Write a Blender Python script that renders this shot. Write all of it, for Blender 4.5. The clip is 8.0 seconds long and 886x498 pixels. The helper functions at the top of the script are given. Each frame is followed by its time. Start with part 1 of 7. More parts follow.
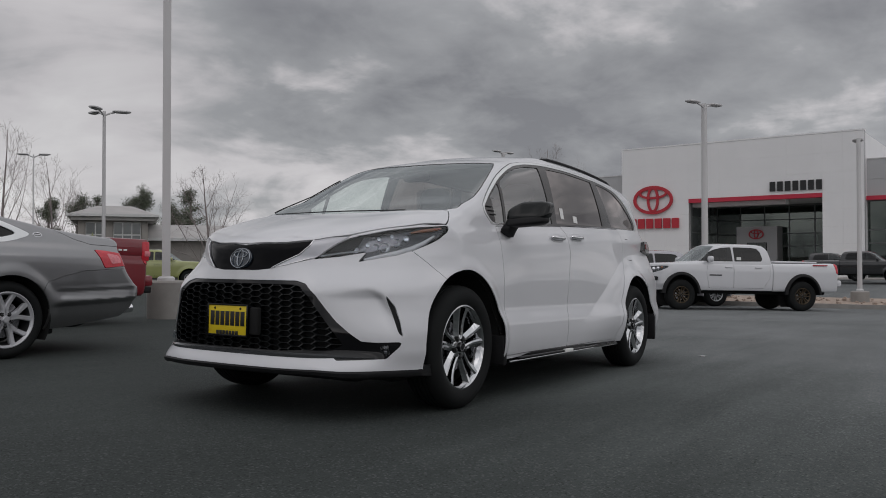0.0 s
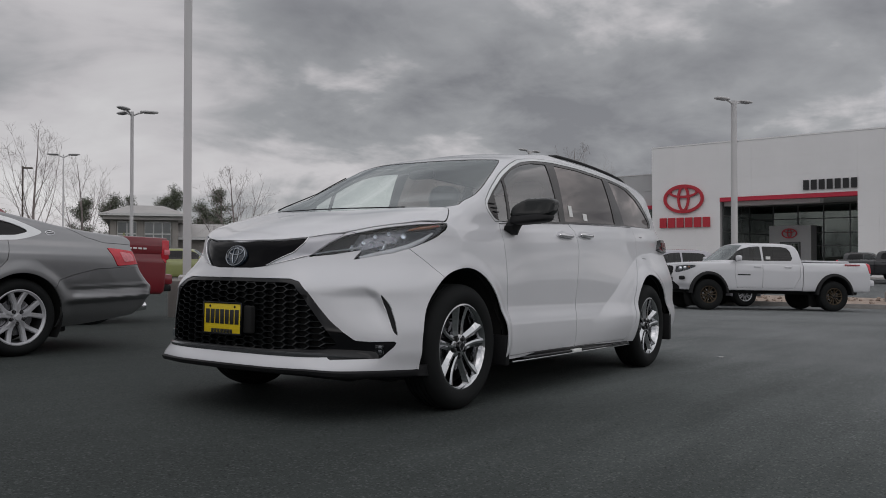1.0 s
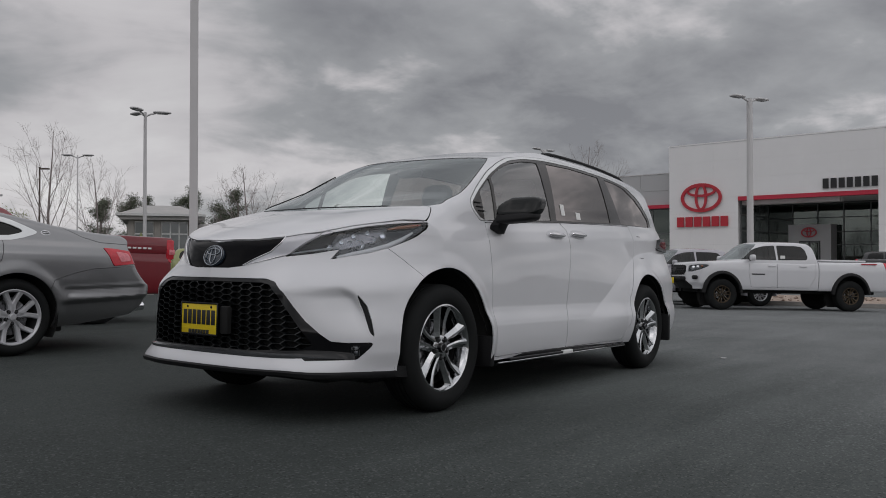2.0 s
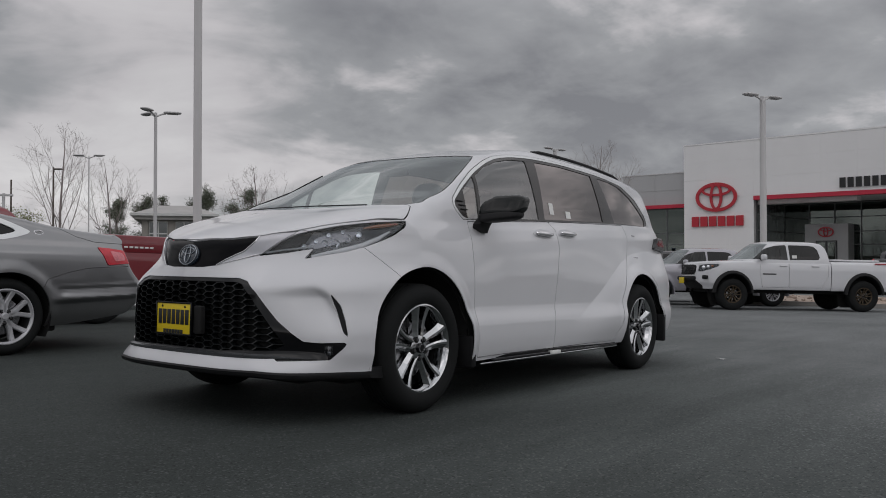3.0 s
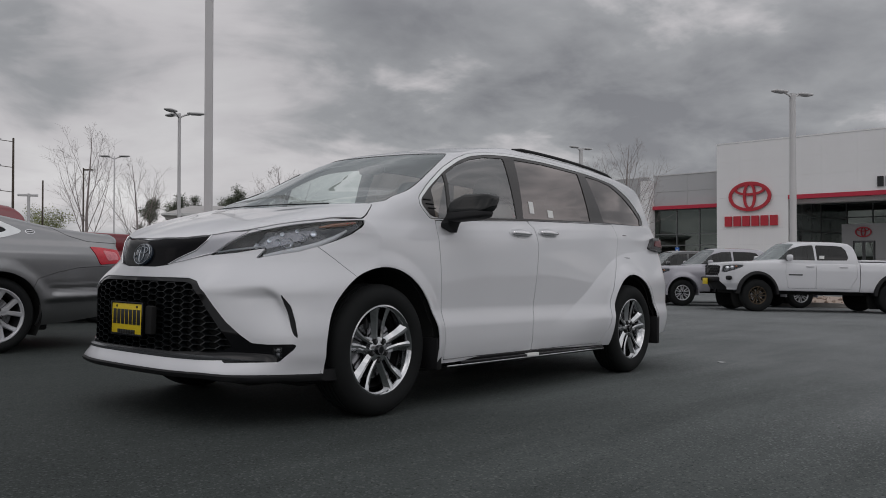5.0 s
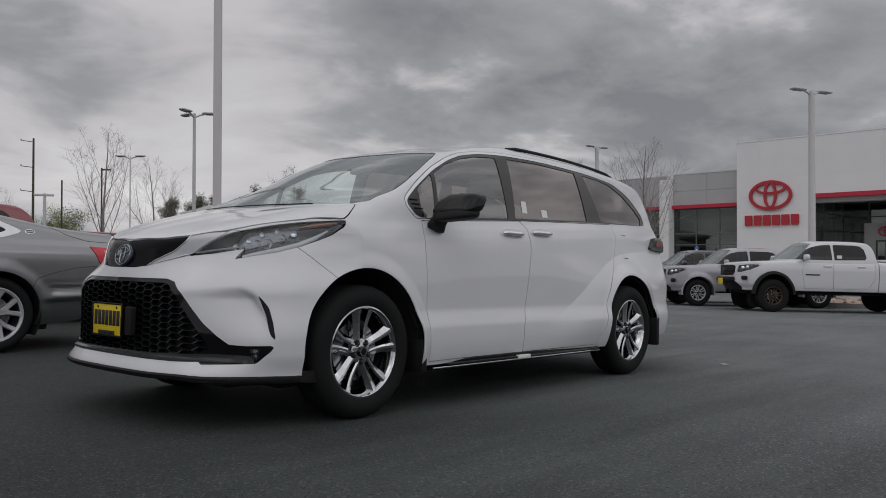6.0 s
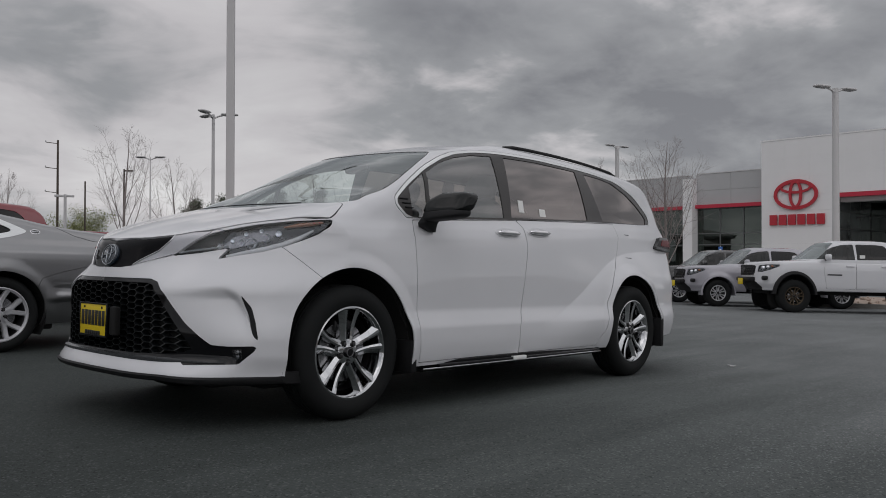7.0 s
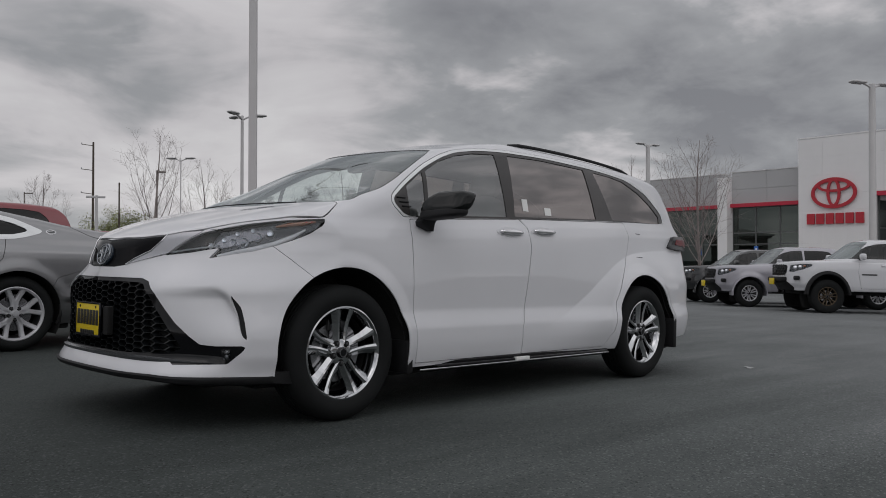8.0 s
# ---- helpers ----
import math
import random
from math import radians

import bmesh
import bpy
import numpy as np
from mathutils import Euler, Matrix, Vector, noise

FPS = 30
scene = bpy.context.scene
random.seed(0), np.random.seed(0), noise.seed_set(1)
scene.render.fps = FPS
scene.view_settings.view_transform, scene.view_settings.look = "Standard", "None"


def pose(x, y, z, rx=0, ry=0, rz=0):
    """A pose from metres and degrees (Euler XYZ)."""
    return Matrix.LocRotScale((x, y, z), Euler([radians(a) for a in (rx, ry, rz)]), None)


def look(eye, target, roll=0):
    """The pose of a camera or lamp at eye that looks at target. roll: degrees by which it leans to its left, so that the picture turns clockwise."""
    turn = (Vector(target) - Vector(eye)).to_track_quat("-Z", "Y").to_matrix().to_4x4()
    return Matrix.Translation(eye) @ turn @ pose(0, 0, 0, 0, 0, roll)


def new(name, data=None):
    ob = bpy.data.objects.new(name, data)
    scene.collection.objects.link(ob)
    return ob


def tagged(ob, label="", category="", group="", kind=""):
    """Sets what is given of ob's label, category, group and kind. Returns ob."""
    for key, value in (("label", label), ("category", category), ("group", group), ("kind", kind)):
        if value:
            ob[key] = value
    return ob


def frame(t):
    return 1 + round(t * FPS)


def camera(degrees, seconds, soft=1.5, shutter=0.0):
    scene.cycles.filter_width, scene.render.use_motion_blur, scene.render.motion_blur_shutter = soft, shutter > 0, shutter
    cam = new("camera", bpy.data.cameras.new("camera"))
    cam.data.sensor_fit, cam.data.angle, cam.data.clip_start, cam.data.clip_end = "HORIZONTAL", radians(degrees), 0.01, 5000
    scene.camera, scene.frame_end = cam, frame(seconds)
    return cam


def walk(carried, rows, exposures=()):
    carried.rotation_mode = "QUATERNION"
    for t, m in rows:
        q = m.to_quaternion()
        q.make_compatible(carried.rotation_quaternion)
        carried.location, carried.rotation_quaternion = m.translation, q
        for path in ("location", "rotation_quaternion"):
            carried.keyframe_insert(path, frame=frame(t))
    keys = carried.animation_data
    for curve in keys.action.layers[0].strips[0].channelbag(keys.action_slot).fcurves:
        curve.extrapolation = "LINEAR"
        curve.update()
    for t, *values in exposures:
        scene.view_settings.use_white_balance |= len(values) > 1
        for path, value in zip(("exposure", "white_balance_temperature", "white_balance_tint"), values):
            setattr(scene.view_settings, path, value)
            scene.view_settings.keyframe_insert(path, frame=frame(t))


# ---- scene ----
cam = camera(56.5, 8.0, soft=0.95)
# the car park falls away behind the van: its plane leans by LOT
LOT = pose(0, 0, 0, 0.390, 1.360, 0)
PATH = [
    (0, (-5.820, -3.465, 0.794), (-4.128, -2.401, 0.860), 1.00),
    (0.5, (-5.727, -3.518, 0.794), (-4.060, -2.415, 0.857), 1.10),
    (1, (-5.641, -3.571, 0.791), (-3.989, -2.445, 0.854), 1.10),
    (1.5, (-5.548, -3.639, 0.795), (-3.909, -2.494, 0.857), 1.10),
    (3, (-5.276, -3.846, 0.799), (-3.673, -2.651, 0.859), 1.10),
    (3.5, (-5.185, -3.921, 0.801), (-3.592, -2.714, 0.860), 1.20),
    (4, (-5.095, -3.995, 0.804), (-3.512, -2.774, 0.863), 1.20),
    (4.5, (-5.008, -4.048, 0.804), (-3.441, -2.806, 0.863), 1.20),
    (6, (-4.742, -4.224, 0.824), (-3.222, -2.925, 0.879), 1.30),
    (6.5, (-4.650, -4.278, 0.827), (-3.150, -2.957, 0.881), 1.30),
    (7, (-4.565, -4.336, 0.827), (-3.084, -2.994, 0.881), 1.30),
    (7.5, (-4.469, -4.402, 0.826), (-3.013, -3.032, 0.879), 1.30),
    (8, (-4.371, -4.456, 0.830), (-2.946, -3.053, 0.882), 1.30),
]
walk(cam, [(t, LOT @ look(eye, target, roll)) for t, eye, target, roll in PATH])

# ---- world and light: a grey, broken overcast ----
SUN_UP, SUN_TURN = 40.0, 206.0
world = bpy.data.worlds.new("overcast")
scene.world = world
world.use_nodes = True
wn, wl = world.node_tree.nodes, world.node_tree.links
wn.clear()


def wnode(kind, **values):
    n = wn.new(kind)
    for key, value in values.items():
        n.inputs[key].default_value = value
    return n


def wmath(op, a, b):
    n = wn.new("ShaderNodeMath")
    n.operation = op
    for i, v in enumerate((a, b)):
        if isinstance(v, (int, float)):
            n.inputs[i].default_value = v
        else:
            wl.new(v, n.inputs[i])
    return n.outputs[0]


sky = wn.new("ShaderNodeTexSky")
sky.sky_type, sky.sun_disc = "NISHITA", False
sky.sun_elevation, sky.sun_rotation = radians(SUN_UP), radians(SUN_TURN)
coord = wn.new("ShaderNodeTexCoord")
split = wn.new("ShaderNodeSeparateXYZ")
wl.new(coord.outputs["Generated"], split.inputs[0])
up = wmath("MAXIMUM", split.outputs[2], 0.0)
# the cloud deck: a flat layer overhead that closes up towards the horizon
flat = wmath("ADD", up, 0.30)
plane = wn.new("ShaderNodeCombineXYZ")
wl.new(wmath("ADD", wmath("DIVIDE", split.outputs[0], flat), 10.3), plane.inputs[0])
wl.new(wmath("ADD", wmath("DIVIDE", split.outputs[1], flat), 6.1), plane.inputs[1])
big = wnode("ShaderNodeTexNoise", Scale=1.5, Detail=5.0, Roughness=0.42, Distortion=0.3)
fine = wnode("ShaderNodeTexNoise", Scale=4.4, Detail=5.0, Roughness=0.56, Distortion=0.2)
wl.new(plane.outputs[0], big.inputs["Vector"])
wl.new(plane.outputs[0], fine.inputs["Vector"])
mixed = wmath("ADD", wmath("MULTIPLY", big.outputs["Fac"], 0.68), wmath("MULTIPLY", fine.outputs["Fac"], 0.32))
# thin layers seen edge on towards the horizon
edge_on = wn.new("ShaderNodeMapping")
edge_on.inputs["Scale"].default_value = (2.8, 2.8, 9.5)
wl.new(coord.outputs["Generated"], edge_on.inputs["Vector"])
layers = wnode("ShaderNodeTexNoise", Scale=1.5, Detail=7.0, Roughness=0.56, Distortion=0.7)
wl.new(edge_on.outputs[0], layers.inputs["Vector"])
depth = wmath("ADD", wmath("MULTIPLY", wmath("POWER", wmath("SUBTRACT", 1.0, up), 9.0), 0.62), 0.20)
mixed = wmath("ADD", mixed, wmath("MULTIPLY", wmath("SUBTRACT", layers.outputs["Fac"], 0.53), depth))
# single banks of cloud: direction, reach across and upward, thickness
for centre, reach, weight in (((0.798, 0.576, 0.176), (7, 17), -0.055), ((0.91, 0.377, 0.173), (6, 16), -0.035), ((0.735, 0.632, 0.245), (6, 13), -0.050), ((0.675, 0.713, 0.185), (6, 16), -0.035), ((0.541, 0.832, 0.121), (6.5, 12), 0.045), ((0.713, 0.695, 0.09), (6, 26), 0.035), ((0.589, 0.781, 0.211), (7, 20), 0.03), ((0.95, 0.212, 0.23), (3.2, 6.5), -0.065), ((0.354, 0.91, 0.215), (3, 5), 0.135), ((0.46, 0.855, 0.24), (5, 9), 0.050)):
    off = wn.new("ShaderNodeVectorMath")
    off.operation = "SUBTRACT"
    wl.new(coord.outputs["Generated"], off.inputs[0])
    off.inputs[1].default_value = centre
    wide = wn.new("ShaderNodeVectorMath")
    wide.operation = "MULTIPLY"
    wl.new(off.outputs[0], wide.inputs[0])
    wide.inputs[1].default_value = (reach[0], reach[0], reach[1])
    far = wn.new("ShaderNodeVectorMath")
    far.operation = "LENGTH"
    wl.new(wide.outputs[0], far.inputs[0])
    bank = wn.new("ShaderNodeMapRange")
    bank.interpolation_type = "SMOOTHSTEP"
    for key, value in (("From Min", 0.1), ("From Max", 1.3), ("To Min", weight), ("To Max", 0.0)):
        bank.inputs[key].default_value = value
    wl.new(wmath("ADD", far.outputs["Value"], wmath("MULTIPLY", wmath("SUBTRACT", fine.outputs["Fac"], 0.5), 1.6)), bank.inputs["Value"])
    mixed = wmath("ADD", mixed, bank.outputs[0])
ramp = wn.new("ShaderNodeValToRGB")
ramp.color_ramp.elements[0].position, ramp.color_ramp.elements[0].color = 0.34, (0.225, 0.227, 0.243, 1)
ramp.color_ramp.elements[1].position, ramp.color_ramp.elements[1].color = 0.595, (0.575, 0.555, 0.570, 1)
top_end = ramp.color_ramp.elements.new(0.74)
top_end.color = (0.72, 0.71, 0.715, 1)
mid = ramp.color_ramp.elements.new(0.50)
mid.color = (0.340, 0.344, 0.358, 1)
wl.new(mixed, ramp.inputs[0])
# brighter overhead, as under any overcast, and a pale strip low down
high = wn.new("ShaderNodeMapRange")
high.interpolation_type = "SMOOTHSTEP"
for key, value in (("From Min", 0.20), ("From Max", 0.62), ("To Min", 0.90), ("To Max", 1.52)):
    high.inputs[key].default_value = value
wl.new(up, high.inputs["Value"])
lift = high.outputs[0]
low = wmath("MULTIPLY", wmath("POWER", wmath("SUBTRACT", 1.0, up), 10.0), 0.56)
gain = wn.new("ShaderNodeMix")
gain.data_type, gain.blend_type = "RGBA", "MULTIPLY"
gain.inputs[0].default_value = 1.0
grey = wn.new("ShaderNodeCombineXYZ")
# thinner cloud towards the sun, thicker away from it
aim = wn.new("ShaderNodeVectorMath")
aim.operation = "DOT_PRODUCT"
wl.new(coord.outputs["Generated"], aim.inputs[0])
aim.inputs[1].default_value = (math.sin(radians(SUN_TURN)) * math.cos(radians(SUN_UP)), math.cos(radians(SUN_TURN)) * math.cos(radians(SUN_UP)), math.sin(radians(SUN_UP)))
toward = wmath("ADD", wmath("MULTIPLY", aim.outputs["Value"], 0.42), 1.19)
total = wmath("MULTIPLY", wmath("ADD", lift, low), toward)
for i in range(3):
    wl.new(total, grey.inputs[i])
wl.new(ramp.outputs[0], gain.inputs[6])
wl.new(grey.outputs[0], gain.inputs[7])
deck = wnode("ShaderNodeBackground", Strength=1.0)
wl.new(gain.outputs[2], deck.inputs["Color"])
clear = wnode("ShaderNodeBackground", Strength=0.05)
wl.new(sky.outputs[0], clear.inputs["Color"])
both = wn.new("ShaderNodeMixShader")
both.inputs[0].default_value = 0.94
wl.new(clear.outputs[0], both.inputs[1])
wl.new(deck.outputs[0], both.inputs[2])
wout = wn.new("ShaderNodeOutputWorld")
wl.new(both.outputs[0], wout.inputs[0])

sun = new("sun", bpy.data.lights.new("sun", "SUN"))
sun.data.energy, sun.data.angle, sun.data.color = 0.15, radians(75), (1.0, 0.975, 0.94)
a = radians(SUN_TURN)
sun.matrix_world = look((0, 0, 0), (-math.sin(a) * math.cos(radians(SUN_UP)), -math.cos(a) * math.cos(radians(SUN_UP)), -math.sin(radians(SUN_UP))))
scene.view_settings.exposure = 0.0


# ---- materials ----
def mat(name, base, rough=0.5, metal=0.0, coat=0.0, var=0.12, scale=6.0, bump=0.0, grain=80.0, spec=0.5, worn=0.1, alt=None):
    """A surface with blotches (scale, per metre), finer grain, and both in its gloss."""
    m = bpy.data.materials.new(name)
    m.use_nodes = True
    n, l = m.node_tree.nodes, m.node_tree.links
    b = n["Principled BSDF"]
    b.inputs["Metallic"].default_value, b.inputs["Specular IOR Level"].default_value = metal, spec
    b.inputs["Coat Weight"].default_value, b.inputs["Coat Roughness"].default_value = coat, 0.04
    tc = n.new("ShaderNodeTexCoord")
    n1, n2 = n.new("ShaderNodeTexNoise"), n.new("ShaderNodeTexNoise")
    for t, s, d in ((n1, scale, 5.0), (n2, grain, 3.0)):
        t.inputs["Scale"].default_value, t.inputs["Detail"].default_value = s, d
        l.new(tc.outputs["Object"], t.inputs["Vector"])
    add = n.new("ShaderNodeMath")
    add.operation = "MULTIPLY_ADD"
    add.inputs[1].default_value = 0.35
    l.new(n2.outputs["Fac"], add.inputs[0])
    l.new(n1.outputs["Fac"], add.inputs[2])
    r = n.new("ShaderNodeMapRange")
    r.inputs["From Min"].default_value, r.inputs["From Max"].default_value = 0.42, 0.95
    l.new(add.outputs[0], r.inputs["Value"])
    mix = n.new("ShaderNodeMix")
    mix.data_type = "RGBA"
    other = alt if alt else tuple(min(1, c * (1 + var)) for c in base)
    mix.inputs[6].default_value = (*(c * (1 - var) for c in base), 1)
    mix.inputs[7].default_value = (*other, 1)
    l.new(r.outputs[0], mix.inputs[0])
    l.new(mix.outputs[2], b.inputs["Base Color"])
    rr = n.new("ShaderNodeMapRange")
    rr.inputs["To Min"].default_value, rr.inputs["To Max"].default_value = max(0.02, rough * (1 - worn)), min(1, rough * (1 + worn))
    l.new(add.outputs[0], rr.inputs["Value"])
    l.new(rr.outputs[0], b.inputs["Roughness"])
    if bump:
        bp = n.new("ShaderNodeBump")
        bp.inputs["Strength"].default_value, bp.inputs["Distance"].default_value = 0.6, bump
        l.new(n2.outputs["Fac"], bp.inputs["Height"])
        l.new(bp.outputs[0], b.inputs["Normal"])
    return m


def glass(name, tint, ior=1.5, sheen=(1, 1, 1)):
    """Thin panes: what is behind shows through the tint, and Fresnel adds the gloss."""
    m = bpy.data.materials.new(name)
    m.use_nodes = True
    n, l = m.node_tree.nodes, m.node_tree.links
    n.remove(n["Principled BSDF"])
    t, g, f, x = (n.new("ShaderNode" + k) for k in ("BsdfTransparent", "BsdfGlossy", "LayerWeight", "MixShader"))
    t.inputs[0].default_value, g.inputs["Roughness"].default_value, g.inputs["Color"].default_value = (*tint, 1), 0.015, (*sheen, 1)
    f.inputs["Blend"].default_value = 0.5
    face_on = ((ior - 1) / (ior + 1)) ** 2
    steep, gloss = n.new("ShaderNodeMath"), n.new("ShaderNodeMath")
    steep.operation, gloss.operation = "POWER", "MULTIPLY_ADD"
    steep.inputs[1].default_value = 5.0
    gloss.inputs[1].default_value, gloss.inputs[2].default_value = 1 - face_on, face_on
    l.new(f.outputs["Facing"], steep.inputs[0])
    l.new(steep.outputs[0], gloss.inputs[0])
    l.new(gloss.outputs[0], x.inputs[0])
    l.new(t.outputs[0], x.inputs[1])
    l.new(g.outputs[0], x.inputs[2])
    l.new(x.outputs[0], n["Material Output"].inputs[0])
    return m


WHITE = mat("white_paint", (0.640, 0.640, 0.660), 0.40, coat=1.0, var=0.012, scale=3, spec=0.15)
GLOSS_BLACK = mat("gloss_black", (0.003, 0.003, 0.004), 0.05, coat=0.0, var=0.1, spec=0.42)
GRILLE_BLACK = mat("satin_grille_black", (0.008, 0.009, 0.010), 0.12, var=0.1, spec=1.0)
MIRROR_BLACK = mat("mirror_cap_black", (0.003, 0.004, 0.004), 0.07, var=0.1, spec=0.30)
BLACK = mat("black_plastic", (0.012, 0.012, 0.013), 0.55, var=0.2, bump=0.0005, grain=400, spec=0.22)
DARK = mat("dark_cavity", (0.006, 0.006, 0.006), 0.9, var=0.1)
RUBBER = mat("tyre_rubber", (0.0100, 0.0108, 0.0110), 0.75, var=0.25, bump=0.0006, grain=160, spec=0.2)
CHROME = mat("chrome", (0.78, 0.78, 0.79), 0.07, metal=1.0, var=0.03)
SILVER = mat("satin_silver", (0.27, 0.27, 0.28), 0.25, metal=0.9, var=0.05)
RING_SILVER = mat("ring_silver", (0.42, 0.44, 0.47), 0.20, metal=0.9, var=0.05)
DARK_SATIN = mat("dark_satin_trim", (0.10, 0.105, 0.11), 0.22, metal=0.5, var=0.08)
ALLOY = mat("painted_alloy", (0.58, 0.58, 0.60), 0.35, metal=0.5, var=0.05)
DARK_METAL = mat("dark_metal", (0.07, 0.07, 0.072), 0.45, metal=0.8, var=0.2)
BRONZE = mat("bronze_alloy", (0.085, 0.062, 0.040), 0.45, metal=0.6, var=0.15)
LAMP_GLASS = glass("clear_lamp_lens", (0.90, 0.92, 0.94), 1.5)
CLEAR = glass("windscreen_glass", (0.88, 0.95, 0.93), 2.7, (0.94, 0.99, 1.0))
SIDE_GLASS = glass("green_tinted_glass", (0.82, 0.86, 0.83), 2.6)
PRIVACY = glass("dark_privacy_glass", (0.17, 0.14, 0.125), 2.7, (1.0, 0.94, 0.92))
TRUCK_GLASS = glass("grey_tinted_glass", (0.20, 0.22, 0.22), 1.5)
TRUCK_DARK = glass("dark_truck_glass", (0.06, 0.06, 0.062), 1.45)
BRIGHT_TRIM = mat("bright_satin_trim", (0.72, 0.73, 0.73), 0.30, metal=0.5, var=0.04)
WHEEL_CHROME = mat("dark_chrome", (0.55, 0.555, 0.565), 0.08, metal=1.0, var=0.06, scale=12)
TRIM_BLACK = mat("window_trim_black", (0.004, 0.004, 0.005), 0.10, var=0.1, spec=0.08)
PILLAR = mat("dark_pillar_film", (0.030, 0.027, 0.026), 0.22, var=0.08, spec=0.5)
AMBER = mat("amber_lens", (0.24, 0.085, 0.035), 0.15, coat=0.8, var=0.1)
RED_LENS = mat("red_lens", (0.58, 0.028, 0.045), 0.12, coat=0.3, var=0.15, scale=20)
PALE_LENS = mat("pale_lamp_segment", (0.72, 0.22, 0.25), 0.12, coat=0.3, var=0.2, scale=40)
SMOKED_RED = mat("smoked_red_lens", (0.16, 0.012, 0.016), 0.10, coat=0.3, var=0.2, scale=20)
YELLOW = mat("plate_yellow", (0.74, 0.55, 0.015), 0.4, var=0.05)
SEAT = mat("grey_seat_fabric", (0.22, 0.22, 0.225), 0.8, var=0.15, bump=0.001, grain=300)
CABIN = mat("dark_cabin_plastic", (0.06, 0.06, 0.062), 0.6, var=0.15)
PAPER = mat("paper", (0.78, 0.78, 0.76), 0.7, var=0.04)
SEDAN_GREY = mat("grey_metallic", (0.25, 0.25, 0.254), 0.30, metal=0.8, coat=1.0, var=0.03, grain=900)
TRUCK_GREY = mat("silver_grey_paint", (0.37, 0.36, 0.395), 0.36, metal=0.3, coat=1.0, var=0.03)
TRUCK_RED = mat("red_paint", (0.20, 0.010, 0.018), 0.3, coat=1.0, var=0.05)
TRUCK_BLACK = mat("black_paint", (0.012, 0.012, 0.014), 0.25, coat=1.0, var=0.08)
LIME = mat("lime_paint", (0.30, 0.32, 0.12), 0.35, coat=0.8, var=0.05)
POLE_WHITE = mat("pale_pole_paint", (0.56, 0.55, 0.55), 0.5, var=0.05, scale=2)
CONCRETE = mat("concrete", (0.29, 0.275, 0.258), 0.9, var=0.14, scale=3, bump=0.003, grain=60)
LAMP_BOWL = mat("smoked_lamp_bowl", (0.06, 0.063, 0.067), 0.25, metal=0.7, var=0.2, scale=20)
BLADE = mat("satin_blade", (0.40, 0.40, 0.42), 0.28, metal=0.9, var=0.05)
LIGHT_GUIDE = mat("pale_light_guide", (0.55, 0.55, 0.56), 0.35, coat=0.5, var=0.08, scale=15)
LAMP_CHROME = mat("faceted_lamp_chrome", (0.20, 0.20, 0.215), 0.14, metal=1.0, var=0.25, scale=25, bump=0.010, grain=32)
HEADLINER = mat("pale_headliner", (0.36, 0.36, 0.35), 0.9, var=0.05)


